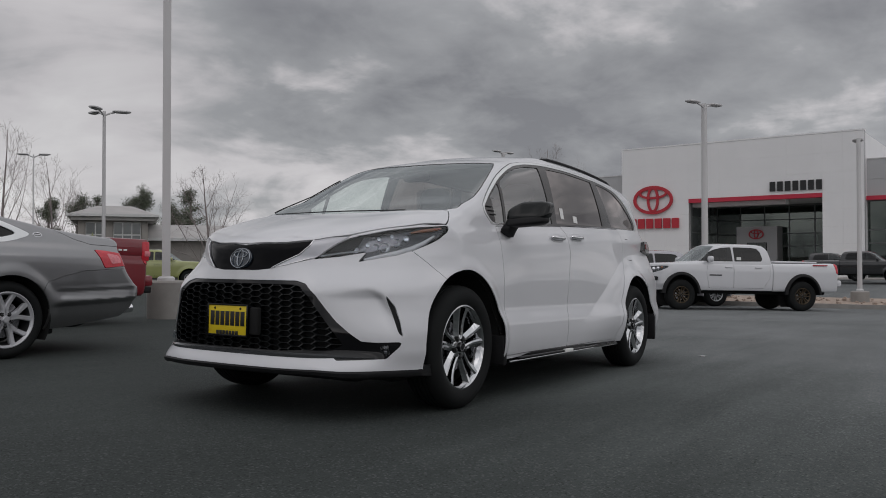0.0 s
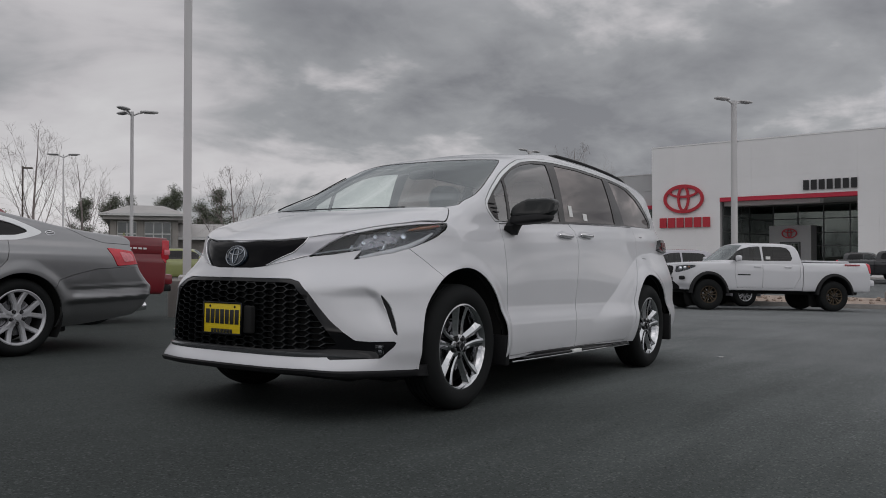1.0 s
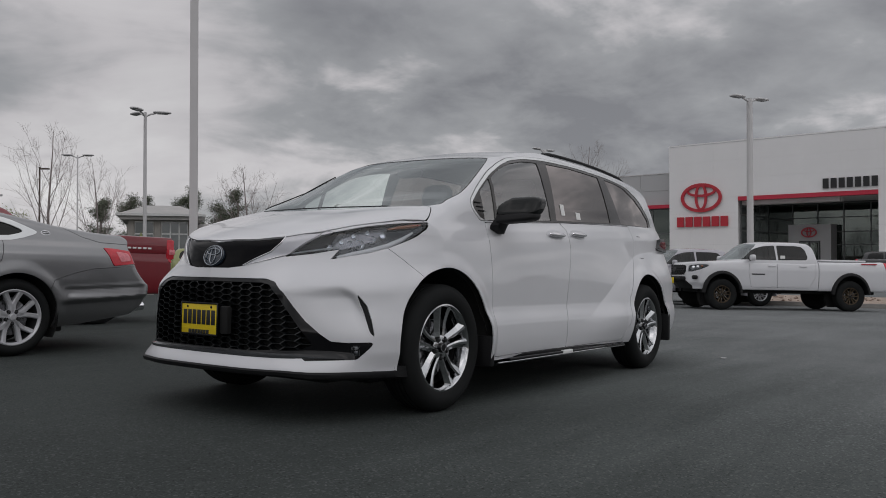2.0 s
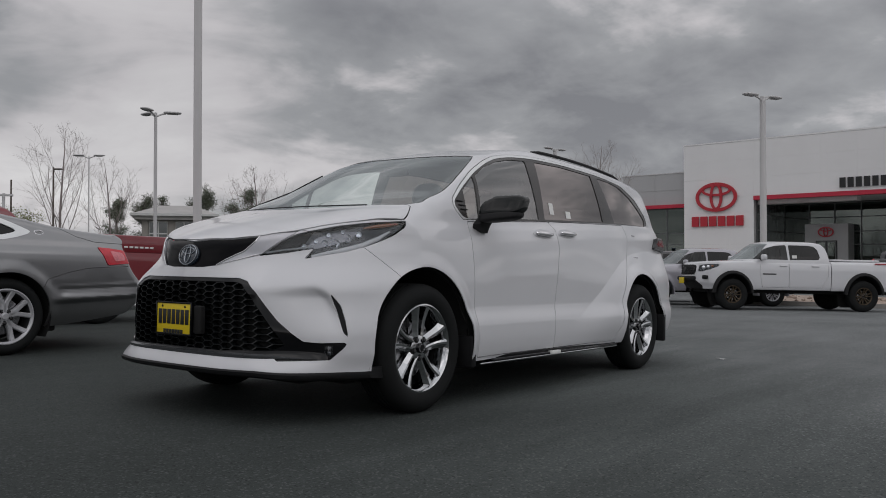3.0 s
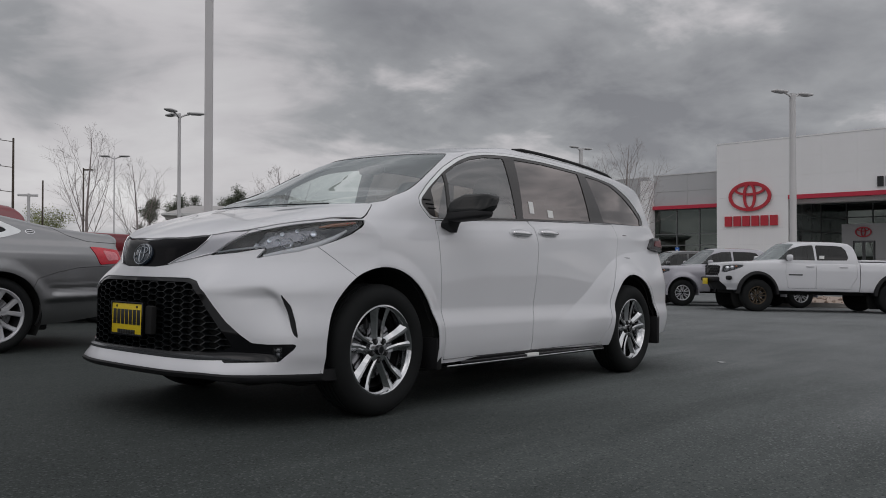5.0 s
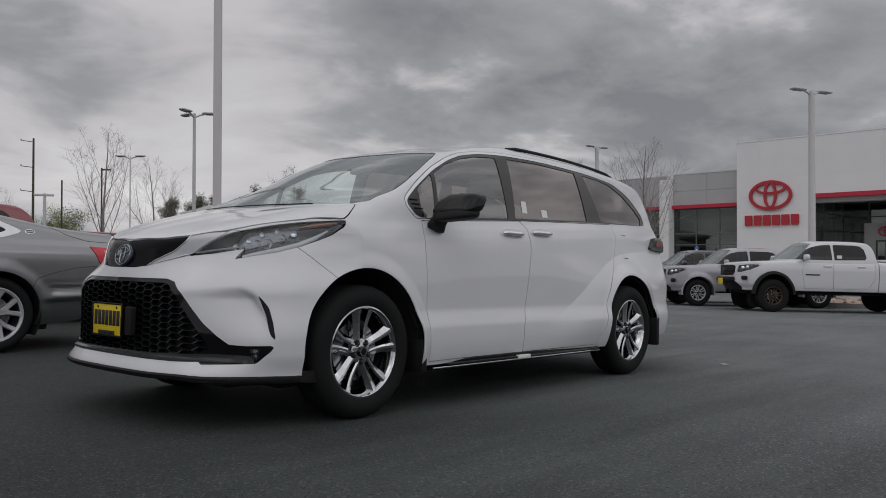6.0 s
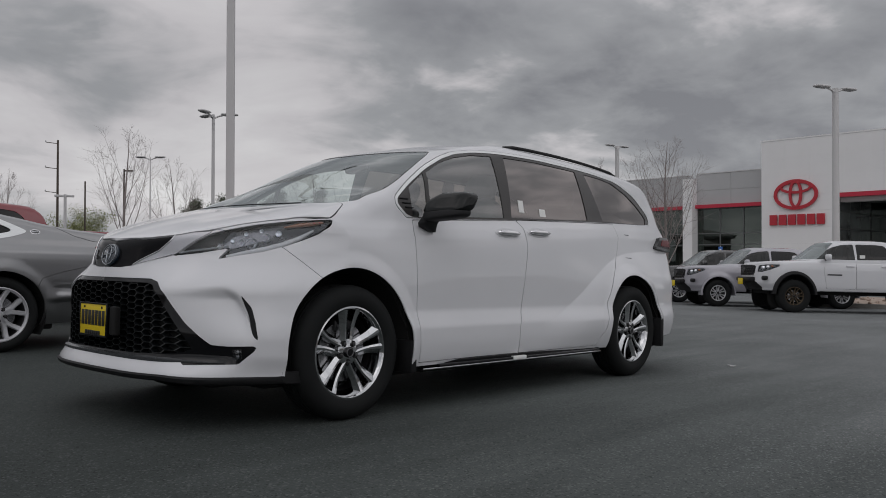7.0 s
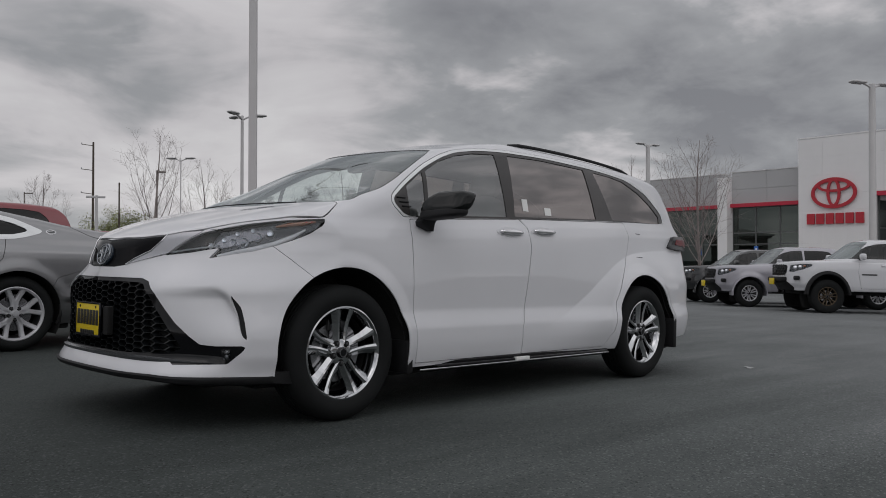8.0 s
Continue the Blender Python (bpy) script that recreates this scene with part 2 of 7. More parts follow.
def asphalt(name):
    """Worn asphalt: sealed dark patches, pale stone specks, faint drag marks, and a painted rise in brightness."""
    m = mat(name, (0.0475, 0.0550, 0.0530), 0.75, var=0.2, scale=0.40, bump=0.011, grain=130, spec=0.10, alt=(0.067, 0.0755, 0.073))
    n, l = m.node_tree.nodes, m.node_tree.links
    b = n["Principled BSDF"]
    src = b.inputs["Base Color"].links[0].from_socket
    tc = next(q for q in n if q.type == "TEX_COORD")
    speck = n.new("ShaderNodeTexVoronoi")
    speck.inputs["Scale"].default_value = 115
    stretch = n.new("ShaderNodeMapping")
    stretch.inputs["Scale"].default_value, stretch.inputs["Rotation"].default_value = (0.35, 2.2, 1.0), (0, 0, radians(24))
    drag = n.new("ShaderNodeTexNoise")
    drag.inputs["Scale"].default_value, drag.inputs["Detail"].default_value = 1.1, 6.0
    l.new(tc.outputs["Object"], speck.inputs["Vector"])
    l.new(tc.outputs["Object"], stretch.inputs["Vector"])
    l.new(stretch.outputs[0], drag.inputs["Vector"])
    pick = n.new("ShaderNodeMapRange")
    pick.inputs["From Min"].default_value, pick.inputs["From Max"].default_value = 0.80, 0.98
    sep = n.new("ShaderNodeSeparateColor")
    l.new(speck.outputs["Color"], sep.inputs[0])
    l.new(sep.outputs[0], pick.inputs["Value"])
    one = n.new("ShaderNodeMix")
    one.data_type = "RGBA"
    one.inputs[7].default_value = (0.092, 0.100, 0.097, 1)
    l.new(pick.outputs[0], one.inputs[0])
    l.new(src, one.inputs[6])
    pit = n.new("ShaderNodeMapRange")
    pit.inputs["From Min"].default_value, pit.inputs["From Max"].default_value = 0.0, 0.12
    pit.inputs["To Min"].default_value, pit.inputs["To Max"].default_value = 0.45, 1.0
    l.new(sep.outputs[1], pit.inputs["Value"])
    dark = n.new("ShaderNodeMapRange")
    dark.inputs["From Min"].default_value, dark.inputs["From Max"].default_value = 0.38, 0.62
    dark.inputs["To Min"].default_value, dark.inputs["To Max"].default_value = 0.94, 1.05
    l.new(drag.outputs["Fac"], dark.inputs["Value"])
    # brightness painted into the colour: the ground lightens towards the dealership's side
    bright_axis = n.new("ShaderNodeVectorMath")
    bright_axis.operation = "DOT_PRODUCT"
    bright_axis.inputs[1].default_value = (0.62, -0.78, 0.0)
    l.new(tc.outputs["Object"], bright_axis.inputs[0])
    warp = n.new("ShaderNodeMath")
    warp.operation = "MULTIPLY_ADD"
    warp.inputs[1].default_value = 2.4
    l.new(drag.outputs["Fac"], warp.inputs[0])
    l.new(bright_axis.outputs["Value"], warp.inputs[2])
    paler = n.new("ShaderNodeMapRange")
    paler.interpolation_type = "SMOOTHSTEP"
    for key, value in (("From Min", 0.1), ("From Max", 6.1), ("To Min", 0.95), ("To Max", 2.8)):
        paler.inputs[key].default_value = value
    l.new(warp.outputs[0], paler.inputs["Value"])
    brightened = n.new("ShaderNodeMath")
    brightened.operation = "MULTIPLY"
    l.new(paler.outputs[0], brightened.inputs[0])
    two = n.new("ShaderNodeMix")
    two.data_type, two.blend_type = "RGBA", "MULTIPLY"
    two.inputs[0].default_value = 1.0
    grey3 = n.new("ShaderNodeCombineXYZ")
    both_marks = n.new("ShaderNodeMath")
    both_marks.operation = "MULTIPLY"
    l.new(dark.outputs[0], both_marks.inputs[0])
    l.new(pit.outputs[0], both_marks.inputs[1])
    l.new(both_marks.outputs[0], brightened.inputs[1])
    # the painted brightening is tinted a little redder
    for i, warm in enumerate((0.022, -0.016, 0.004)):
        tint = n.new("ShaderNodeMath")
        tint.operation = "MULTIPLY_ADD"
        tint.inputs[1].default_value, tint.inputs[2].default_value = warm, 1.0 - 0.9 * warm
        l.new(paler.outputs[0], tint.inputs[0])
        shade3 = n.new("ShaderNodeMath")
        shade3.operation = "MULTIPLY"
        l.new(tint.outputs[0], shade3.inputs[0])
        l.new(brightened.outputs[0], shade3.inputs[1])
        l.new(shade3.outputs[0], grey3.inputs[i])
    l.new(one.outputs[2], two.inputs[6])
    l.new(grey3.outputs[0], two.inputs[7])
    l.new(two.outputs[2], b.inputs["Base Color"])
    return m


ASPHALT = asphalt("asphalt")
PANEL = mat("white_metal_panel", (0.80, 0.79, 0.79), 0.45, var=0.03, scale=0.6)
GREY_PANEL = mat("grey_metal_panel", (0.44, 0.44, 0.445), 0.5, var=0.04, scale=0.6)
RED_TRIM = mat("red_trim", (0.50, 0.02, 0.05), 0.4, var=0.05)
SIGN_RED = mat("sign_red", (0.46, 0.02, 0.035), 0.4, var=0.06)
SIGN_BLACK = mat("sign_black", (0.014, 0.014, 0.015), 0.45, var=0.1)
WIN_DARK = glass("shopfront_glass", (0.27, 0.35, 0.31), 1.75, (0.92, 1.0, 0.95))
MULLION = mat("grey_mullion", (0.13, 0.135, 0.135), 0.5, metal=0.3, var=0.05)
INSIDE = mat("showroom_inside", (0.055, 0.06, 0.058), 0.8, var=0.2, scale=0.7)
SOFFIT = mat("soffit_white", (0.60, 0.60, 0.59), 0.7, var=0.03)
GRAVEL = mat("tan_gravel", (0.36, 0.285, 0.235), 0.95, var=0.3, scale=5, bump=0.02, grain=40)
BARK = mat("grey_bark", (0.25, 0.215, 0.205), 0.9, var=0.25, scale=8, bump=0.004, grain=50)
NEEDLES = mat("pine_needles", (0.11, 0.125, 0.085), 0.8, var=0.45, scale=2)
OFFICE_GLASS = mat("office_window", (0.10, 0.11, 0.11), 0.08, var=0.3, scale=0.8, spec=1.0)
SHRUB = mat("spring_shrub", (0.22, 0.235, 0.10), 0.8, var=0.3, scale=2)
ROOFING = mat("grey_roofing", (0.40, 0.385, 0.375), 0.8, var=0.1, scale=1.2)
STONE = mat("buff_masonry", (0.30, 0.28, 0.26), 0.85, var=0.15, scale=2)
BLUE = mat("blue_sign", (0.03, 0.13, 0.42), 0.4, var=0.05)
WOOD_POLE = mat("weathered_pole_wood", (0.085, 0.068, 0.055), 0.9, var=0.2, scale=6)
LAMP_BULB = mat("reflector_silver", (0.86, 0.87, 0.90), 0.32, metal=1.0, var=0.05)


# ---- mesh tools ----
def part(name, bm, material, parent=None, label="", smooth=True):
    """Links a bmesh as one mesh object, under a thing or a part."""
    me = bpy.data.meshes.new(name)
    bm.normal_update()
    bm.to_mesh(me)
    bm.free()
    me.materials.append(material)
    if smooth:
        for p in me.polygons:
            p.use_smooth = True
        me.set_sharp_from_angle(angle=radians(38))
    ob = new(name, me)
    ob.parent = parent
    if label:
        ob["label"] = label
    return ob


def thing(name, m, label, category, group="", kind=""):
    ob = new(name)
    ob.matrix_world = m
    return tagged(ob, label, category, group, kind)


def add_box(bm, lo, hi, bevel=0.0, m=None, segments=2):
    lo, hi = Vector(lo), Vector(hi)
    r = bmesh.ops.create_cube(bm, size=1.0, matrix=Matrix.Translation((lo + hi) / 2) @ Matrix.Diagonal((*(hi - lo), 1)))
    vs = r["verts"]
    if bevel:
        es = list({e for v in vs for e in v.link_edges})
        vs = [v for v in bmesh.ops.bevel(bm, geom=es, offset=bevel, segments=segments, affect="EDGES", profile=0.5)["verts"]]
    if m is not None:
        bmesh.ops.transform(bm, matrix=m, verts=list({v for v in vs if v.is_valid}))
    return bm


def box(lo, hi, bevel=0.0, m=None, segments=2):
    return add_box(bmesh.new(), lo, hi, bevel, m, segments)


def add_lathe(bm, profile, n=32, m=None, closed=False):
    """Turns (radius, height) points about z."""
    m = m or Matrix()
    rings = []
    for r, h in profile:
        if r < 1e-6:
            rings.append([bm.verts.new(m @ Vector((0, 0, h)))] * n)
        else:
            rings.append([bm.verts.new(m @ Vector((r * math.cos(2 * math.pi * i / n), r * math.sin(2 * math.pi * i / n), h))) for i in range(n)])
    pairs = list(zip(rings, rings[1:])) + ([(rings[-1], rings[0])] if closed else [])
    for a, b in pairs:
        for i in range(n):
            j = (i + 1) % n
            vs = []
            for v in (a[i], a[j], b[j], b[i]):
                if v not in vs:
                    vs.append(v)
            if len(vs) > 2:
                bm.faces.new(vs)
    return bm


def lathe(profile, n=32, m=None, closed=False):
    return add_lathe(bmesh.new(), profile, n, m, closed)


def add_tube(bm, points, radii, n=6, cap=True):
    """A round bar along points, with a radius for each."""
    pts = [Vector(p) for p in points]
    if isinstance(radii, (int, float)):
        radii = [radii] * len(pts)
    rings, side = [], None
    for i, p in enumerate(pts):
        d = (pts[min(i + 1, len(pts) - 1)] - pts[max(i - 1, 0)]).normalized()
        if side is None:
            side = d.orthogonal().normalized()
        side = (side - d * side.dot(d)).normalized()
        other = d.cross(side)
        rings.append([bm.verts.new(p + radii[i] * (side * math.cos(2 * math.pi * k / n) + other * math.sin(2 * math.pi * k / n))) for k in range(n)])
    for a, b in zip(rings, rings[1:]):
        for k in range(n):
            bm.faces.new((a[k], a[(k + 1) % n], b[(k + 1) % n], b[k]))
    if cap:
        bm.faces.new(rings[0][::-1])
        bm.faces.new(rings[-1])
    return bm


def tube(points, radii, n=6):
    return add_tube(bmesh.new(), points, radii, n)


def add_plate(bm, outline, depth, m=None):
    """A flat outline in xy, given thickness along z."""
    m = m or Matrix()
    a = [bm.verts.new(m @ Vector((x, y, 0))) for x, y in outline]
    b = [bm.verts.new(m @ Vector((x, y, depth))) for x, y in outline]
    k = len(a)
    for f in [a[::-1], b] + [[a[i], a[(i + 1) % k], b[(i + 1) % k], b[i]] for i in range(k)]:
        bm.faces.new(f)
    return bm


def plate(outline, depth, m=None):
    return add_plate(bmesh.new(), outline, depth, m)


def rounded(points, turns=2, keep=0.2):
    """Cuts the corners of a closed outline."""
    for _ in range(turns):
        points = [q for a, b in zip(points, points[1:] + points[:1])
                  for q in ((a[0] + (b[0] - a[0]) * keep, a[1] + (b[1] - a[1]) * keep), (b[0] + (a[0] - b[0]) * keep, b[1] + (a[1] - b[1]) * keep))]
    return points


# ---- skins: a shell grid that is cut along outlines into panels ----
class Skin:
    """Points and faces of one half (y < 0) of a shell, with the field whose slope is its normal."""

    def __init__(self, verts, faces, field):
        self.v, self.f, self.field = verts, faces, field

    def cut(self, d):
        """Splits along d = 0: the panel where d < 0, and the rest."""
        v, new_v, cache, inner, outer = self.v, [], {}, [], []
        neg = d < 0
        base = len(v)
        for face in self.f:
            s = [neg[i] for i in face]
            if all(s):
                inner.append(face)
            elif not any(s):
                outer.append(face)
            else:
                fi, fo = [], []
                for a, b in zip(face, face[1:] + face[:1]):
                    (fi if neg[a] else fo).append(a)
                    if neg[a] != neg[b]:
                        key = (a, b) if a < b else (b, a)
                        if key not in cache:
                            t = d[key[0]] / (d[key[0]] - d[key[1]])
                            cache[key] = base + len(new_v)
                            new_v.append(v[key[0]] + (v[key[1]] - v[key[0]]) * t)
                        fi.append(cache[key])
                        fo.append(cache[key])
                if len(fi) > 2:
                    inner.append(tuple(fi))
                if len(fo) > 2:
                    outer.append(tuple(fo))
        allv = np.vstack([v, np.array(new_v)]) if new_v else v
        return Skin(allv, inner, self.field), Skin(allv, outer, self.field)

    def panel(self, d, gap=0.005):
        """Cuts a panel out, with an open joint round it."""
        inner, rest = self.cut(d(self.v))
        if gap:
            _, rest = rest.cut(d(rest.v) - gap)
        return inner, rest

    def compact(self):
        used = sorted({i for f in self.f for i in f})
        at = {i: k for k, i in enumerate(used)}
        return self.v[used], [tuple(at[i] for i in f) for f in self.f]

    def mesh(self, name, sides="both", lip=0.012, push=0.0):
        """A mesh of the near half, the far half, or both, its free edges turned in by lip."""
        v, f = self.compact()
        n = slope(self.field, v)
        v = v + n * push
        verts, faces, loops = [], [], []
        for far in ((False, True) if sides == "both" else (sides == "far",)):
            k = np.array((1, -1 if far else 1, 1.0))
            vv, nn, base = v * k, n * k, sum(len(q) for q in verts)
            verts.append(vv)
            edges = {}
            for face in f:
                q = face[::-1] if far else face
                faces.append(tuple(base + i for i in q))
                loops.extend(nn[i] for i in q)
                for a, b in zip(q, q[1:] + q[:1]):
                    edges[(a, b)] = True
            if lip:
                rim = [(a, b) for a, b in edges if (b, a) not in edges and (abs(vv[a][1]) > 1e-4 or abs(vv[b][1]) > 1e-4)]
                low, extra, start = {}, [], base + len(vv)
                for a, b in rim:
                    quad, pts = [], []
                    for i in (b, a):
                        quad.append(base + i)
                        pts.append(vv[i])
                    for i in (a, b):
                        if i not in low:
                            low[i] = start + len(extra)
                            extra.append(vv[i] - nn[i] * lip)
                        quad.append(low[i])
                        pts.append(vv[i] - nn[i] * lip)
                    fn = np.cross(pts[1] - pts[0], pts[2] - pts[1])
                    fn = fn / (np.linalg.norm(fn) + 1e-12)
                    faces.append(tuple(quad))
                    loops.extend([fn] * 4)
                if extra:
                    verts.append(np.array(extra))
        me = bpy.data.meshes.new(name)
        me.from_pydata(np.vstack(verts).tolist(), [], faces)
        for p in me.polygons:
            p.use_smooth = True
        me.normals_split_custom_set([tuple(q) for q in loops])
        return me


def slope(field, p, e=0.004):
    x, w, z = p[:, 0], np.abs(p[:, 1]), p[:, 2]
    n = np.stack([field(x + e, w, z) - field(x - e, w, z), (field(x, w + e, z) - field(x, np.abs(w - e), z)) * np.where(p[:, 1] > 0, 1, -1),
                  field(x, w, z + e) - field(x, w, z - e)], 1)
    return n / (np.linalg.norm(n, axis=1)[:, None] + 1e-12)


def cast(field, o, d, far=4.5):
    """Where rays from o along d leave a solid."""
    lo, hi = np.zeros(len(o)), np.full(len(o), far)
    for _ in range(30):
        mid = (lo + hi) / 2
        p = o + d * mid[:, None]
        inside = field(p[:, 0], np.abs(p[:, 1]), p[:, 2]) < 0
        lo, hi = np.where(inside, mid, lo), np.where(inside, hi, mid)
    return o + d * ((lo + hi) / 2)[:, None]


def wrap(field, half, cx, cz, around, upward, lowest=-38.0):
    """A Skin over a solid, seen from a line of length 2 * half along x at height cz."""
    def rays(al, ep):
        o = np.stack([cx - half * np.cos(al), np.zeros_like(al), np.full_like(al, cz)], 1)
        d = np.stack([-np.cos(al) * np.cos(ep), -np.sin(al) * np.cos(ep), np.sin(ep)], 1)
        return cast(field, o, d)

    def even(values, pts, n):
        run = np.concatenate([[0], np.cumsum(np.linalg.norm(np.diff(pts, axis=0), axis=1))])
        return np.interp(np.linspace(0, run[-1], n), run, values)
    fine = np.linspace(0, math.pi, 1500)
    al = even(fine, rays(fine, np.zeros_like(fine)), around)
    fine = np.linspace(radians(lowest), math.pi / 2, 800)
    ep = even(fine, 0.5 * rays(np.full_like(fine, math.pi / 2), fine) + 0.5 * rays(np.full_like(fine, 0.35), fine), upward)
    a, e = np.meshgrid(al, ep, indexing="ij")
    v = rays(a.ravel(), e.ravel())
    k = upward
    faces = [(i * k + j, (i + 1) * k + j, (i + 1) * k + j + 1, i * k + j + 1) for i in range(around - 1) for j in range(k - 1)]
    v[:k, 1] = 0
    v[-k:, 1] = 0
    return Skin(v, faces, field)


def inside(outline, turns=2, axes="xz", where=None):
    """A distance (negative inside) to an outline drawn from the side (xz), the front (yz) or above (xy)."""
    pts = np.array(rounded(list(outline), turns, 0.16) if turns else outline)

    def d(v):
        w = np.abs(v[:, 1])
        q = {"xz": (v[:, 0], v[:, 2]), "yz": (w, v[:, 2]), "xy": (v[:, 0], w)}[axes]
        q = np.stack(q, 1)
        best, odd = np.full(len(q), 1e9), np.zeros(len(q), bool)
        for a, b in zip(pts, np.roll(pts, -1, 0)):
            ab, aq = b - a, q - a
            t = np.clip((aq @ ab) / (ab @ ab + 1e-12), 0, 1)
            best = np.minimum(best, np.hypot(*(aq - t[:, None] * ab).T))
            cross = (a[1] > q[:, 1]) != (b[1] > q[:, 1])
            with np.errstate(divide="ignore", invalid="ignore"):
                xs = a[0] + (q[:, 1] - a[1]) * (b[0] - a[0]) / (b[1] - a[1])
            odd ^= cross & (q[:, 0] < xs)
        r = np.where(odd, -best, best)
        if where is not None:
            r = np.where(where(v), r, np.maximum(r, 0.5))
        return r
    return d


def disc(cx, cz, r, inner=0.5):
    return lambda v: np.where(np.abs(v[:, 1]) > inner, np.hypot(v[:, 0] - cx, v[:, 2] - cz) - r, 0.5)


def arch_cut(cx, cz, r, inner=0.5):
    """A wheel opening: round above its centre, straight down below it."""
    return lambda v: np.where(np.abs(v[:, 1]) > inner, np.hypot(v[:, 0] - cx, np.maximum(v[:, 2] - cz, 0)) - r, 0.5)


def skin_part(name, skin, material, parent, label="", sides="both", lip=0.012, push=0.0):
    if not skin.f:
        return None
    me = skin.mesh(name, sides, lip, push)
    me.materials.append(material)
    ob = new(name, me)
    ob.parent = parent
    if label:
        ob["label"] = label
    return ob


# ---- ground: one sheet that falls away behind the van and levels out ----
LEAN = LOT.to_3x3() @ Vector((0, 0, 1))


def ground_z(x, y):
    s = min(1, max(0, (math.hypot(x, y) - 27) / 17))
    s = s * s * (3 - 2 * s)
    near = -(LEAN.x * x + LEAN.y * y) / LEAN.z
    return near * (1 - s) - 0.10 * s


def axis(lo, hi, fine, wide):
    out, q = [0.0], 0.0
    while q < hi:
        q += fine if q < 50 else wide if q < 300 else 600
        out.append(min(q, hi))
    q = 0.0
    while q > lo:
        q -= fine if q > -50 else wide if q > -300 else 600
        out.insert(0, max(q, lo))
    return out


bm = bmesh.new()
gx, gy = axis(-3000, 3000, 2.0, 50), axis(-3000, 3000, 2.0, 50)
grid = [[bm.verts.new((x, y, ground_z(x, y))) for y in gy] for x in gx]
for i in range(len(gx) - 1):
    for j in range(len(gy) - 1):
        bm.faces.new((grid[i][j], grid[i + 1][j], grid[i + 1][j + 1], grid[i][j + 1]))
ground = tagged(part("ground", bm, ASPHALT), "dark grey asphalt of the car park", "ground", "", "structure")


def stand(x, y, turn=0.0, rise=0.0):
    """A pose upright on the ground."""
    return pose(x, y, ground_z(x, y) + rise, 0, 0, turn)


def park(x, y, turn=0.0):
    """A pose square to the sloping car park, x and y in its own plane."""
    return LOT @ pose(x, y, 0, 0, 0, turn)


# ---- the dealership: white portal between two grey glazed wings ----
FRONT = Matrix.Translation((52.61, 17.62, -0.12)) @ Matrix.Rotation(radians(-94.35), 4, "Z")
shop = thing("dealership", FRONT, "white panelled car dealership with red trim and dark glazing", "building")
TOP, GAP = 9.35, 0.004


def slab(name, lo, hi, material, parent, label="", bevel=0.0):
    return part(name, box(lo, hi, bevel), material, parent, label, smooth=False)


wall = part("wall", box((0.0, 0.06, 5.50), (16.1, 0.5, TOP - 0.1)), GREY_PANEL, shop, "portal wall")
for lo, hi in (((0.0, 0.06, 0.0), (4.95, 0.5, 5.5)), ((13.72, 0.06, 0.0), (16.1, 0.5, 5.5)), ((0.0, 0.5, 0.0), (0.3, 13, TOP - 0.2)), ((15.8, 0.5, 0.0), (16.1, 13, TOP - 0.2))):
    slab("wall", lo, hi, GREY_PANEL if hi[1] < 1 else PANEL, shop, "portal pier")
slab("roof", (0.1, 0.3, TOP - 0.25), (16.0, 13, TOP - 0.12), GREY_PANEL, shop)
slab("coping", (-0.03, -0.02, TOP - 0.09), (16.13, 0.55, TOP), PANEL, shop, "pale coping")
# cladding panels with open joints
rows_z = [0.0, 1.1, 2.2, 3.3, 4.4, 5.47, 6.75, 8.0, TOP - 0.1]
for z0, z1 in zip(rows_z, rows_z[1:]):
    cols = [0.0, 1.65, 3.3, 4.99] if z1 < 5.5 else [0.0, 1.65, 3.3, 4.99, 7.15, 9.33, 11.5, 13.68, 14.9, 16.1]
    for a, b in zip(cols, cols[1:]):
        slab("panel", (a + GAP / 2, 0.0, z0 + GAP / 2), (b - GAP / 2, 0.055, z1 - GAP / 2), PANEL, wall)
    if z1 < 5.5:
        for a, b in ((13.68, 14.9), (14.9, 16.1)):
            slab("panel", (a + GAP / 2, 0.0, z0 + GAP / 2), (b - GAP / 2, 0.055, z1 - GAP / 2), PANEL, wall)
slab("red_band", (4.99, -0.05, 5.19), (13.68, 0.6, 5.46), RED_TRIM, shop, "red band over the entrance")
slab("soffit", (4.95, 0.6, 5.22), (13.72, 6.0, 5.30), SOFFIT, shop, "white soffit")
# forward-facing strip added to stand in for the brightly lit soffit
slab("soffit_beam", (5.04, 0.62, 4.91), (11.3, 1.6, 5.215), SOFFIT, shop, "white strip standing in for the bright soffit")
jamb = slab("jamb", (4.95, 0.5, 0.0), (5.02, 6.0, 5.2), MULLION, shop, "dark side glazing")
for y0 in (0.6, 2.4, 4.2):
    for z0, z1 in ((0.1, 2.1), (2.2, 3.1), (3.2, 4.2), (4.3, 5.1)):
        slab("pane", (5.022, y0, z0), (5.034, y0 + 1.7, z1), OFFICE_GLASS, jamb)
slab("jamb", (13.66, 0.5, 0.0), (13.72, 6.0, 5.2), PANEL, shop)
slab("floor_slab", (-20, 0.0, -0.4), (30, 14, 0.05), CONCRETE, shop)
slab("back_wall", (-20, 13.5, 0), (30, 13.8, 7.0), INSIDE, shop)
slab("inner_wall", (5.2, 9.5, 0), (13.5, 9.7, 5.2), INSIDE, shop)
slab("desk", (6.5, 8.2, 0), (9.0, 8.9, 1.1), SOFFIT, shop)


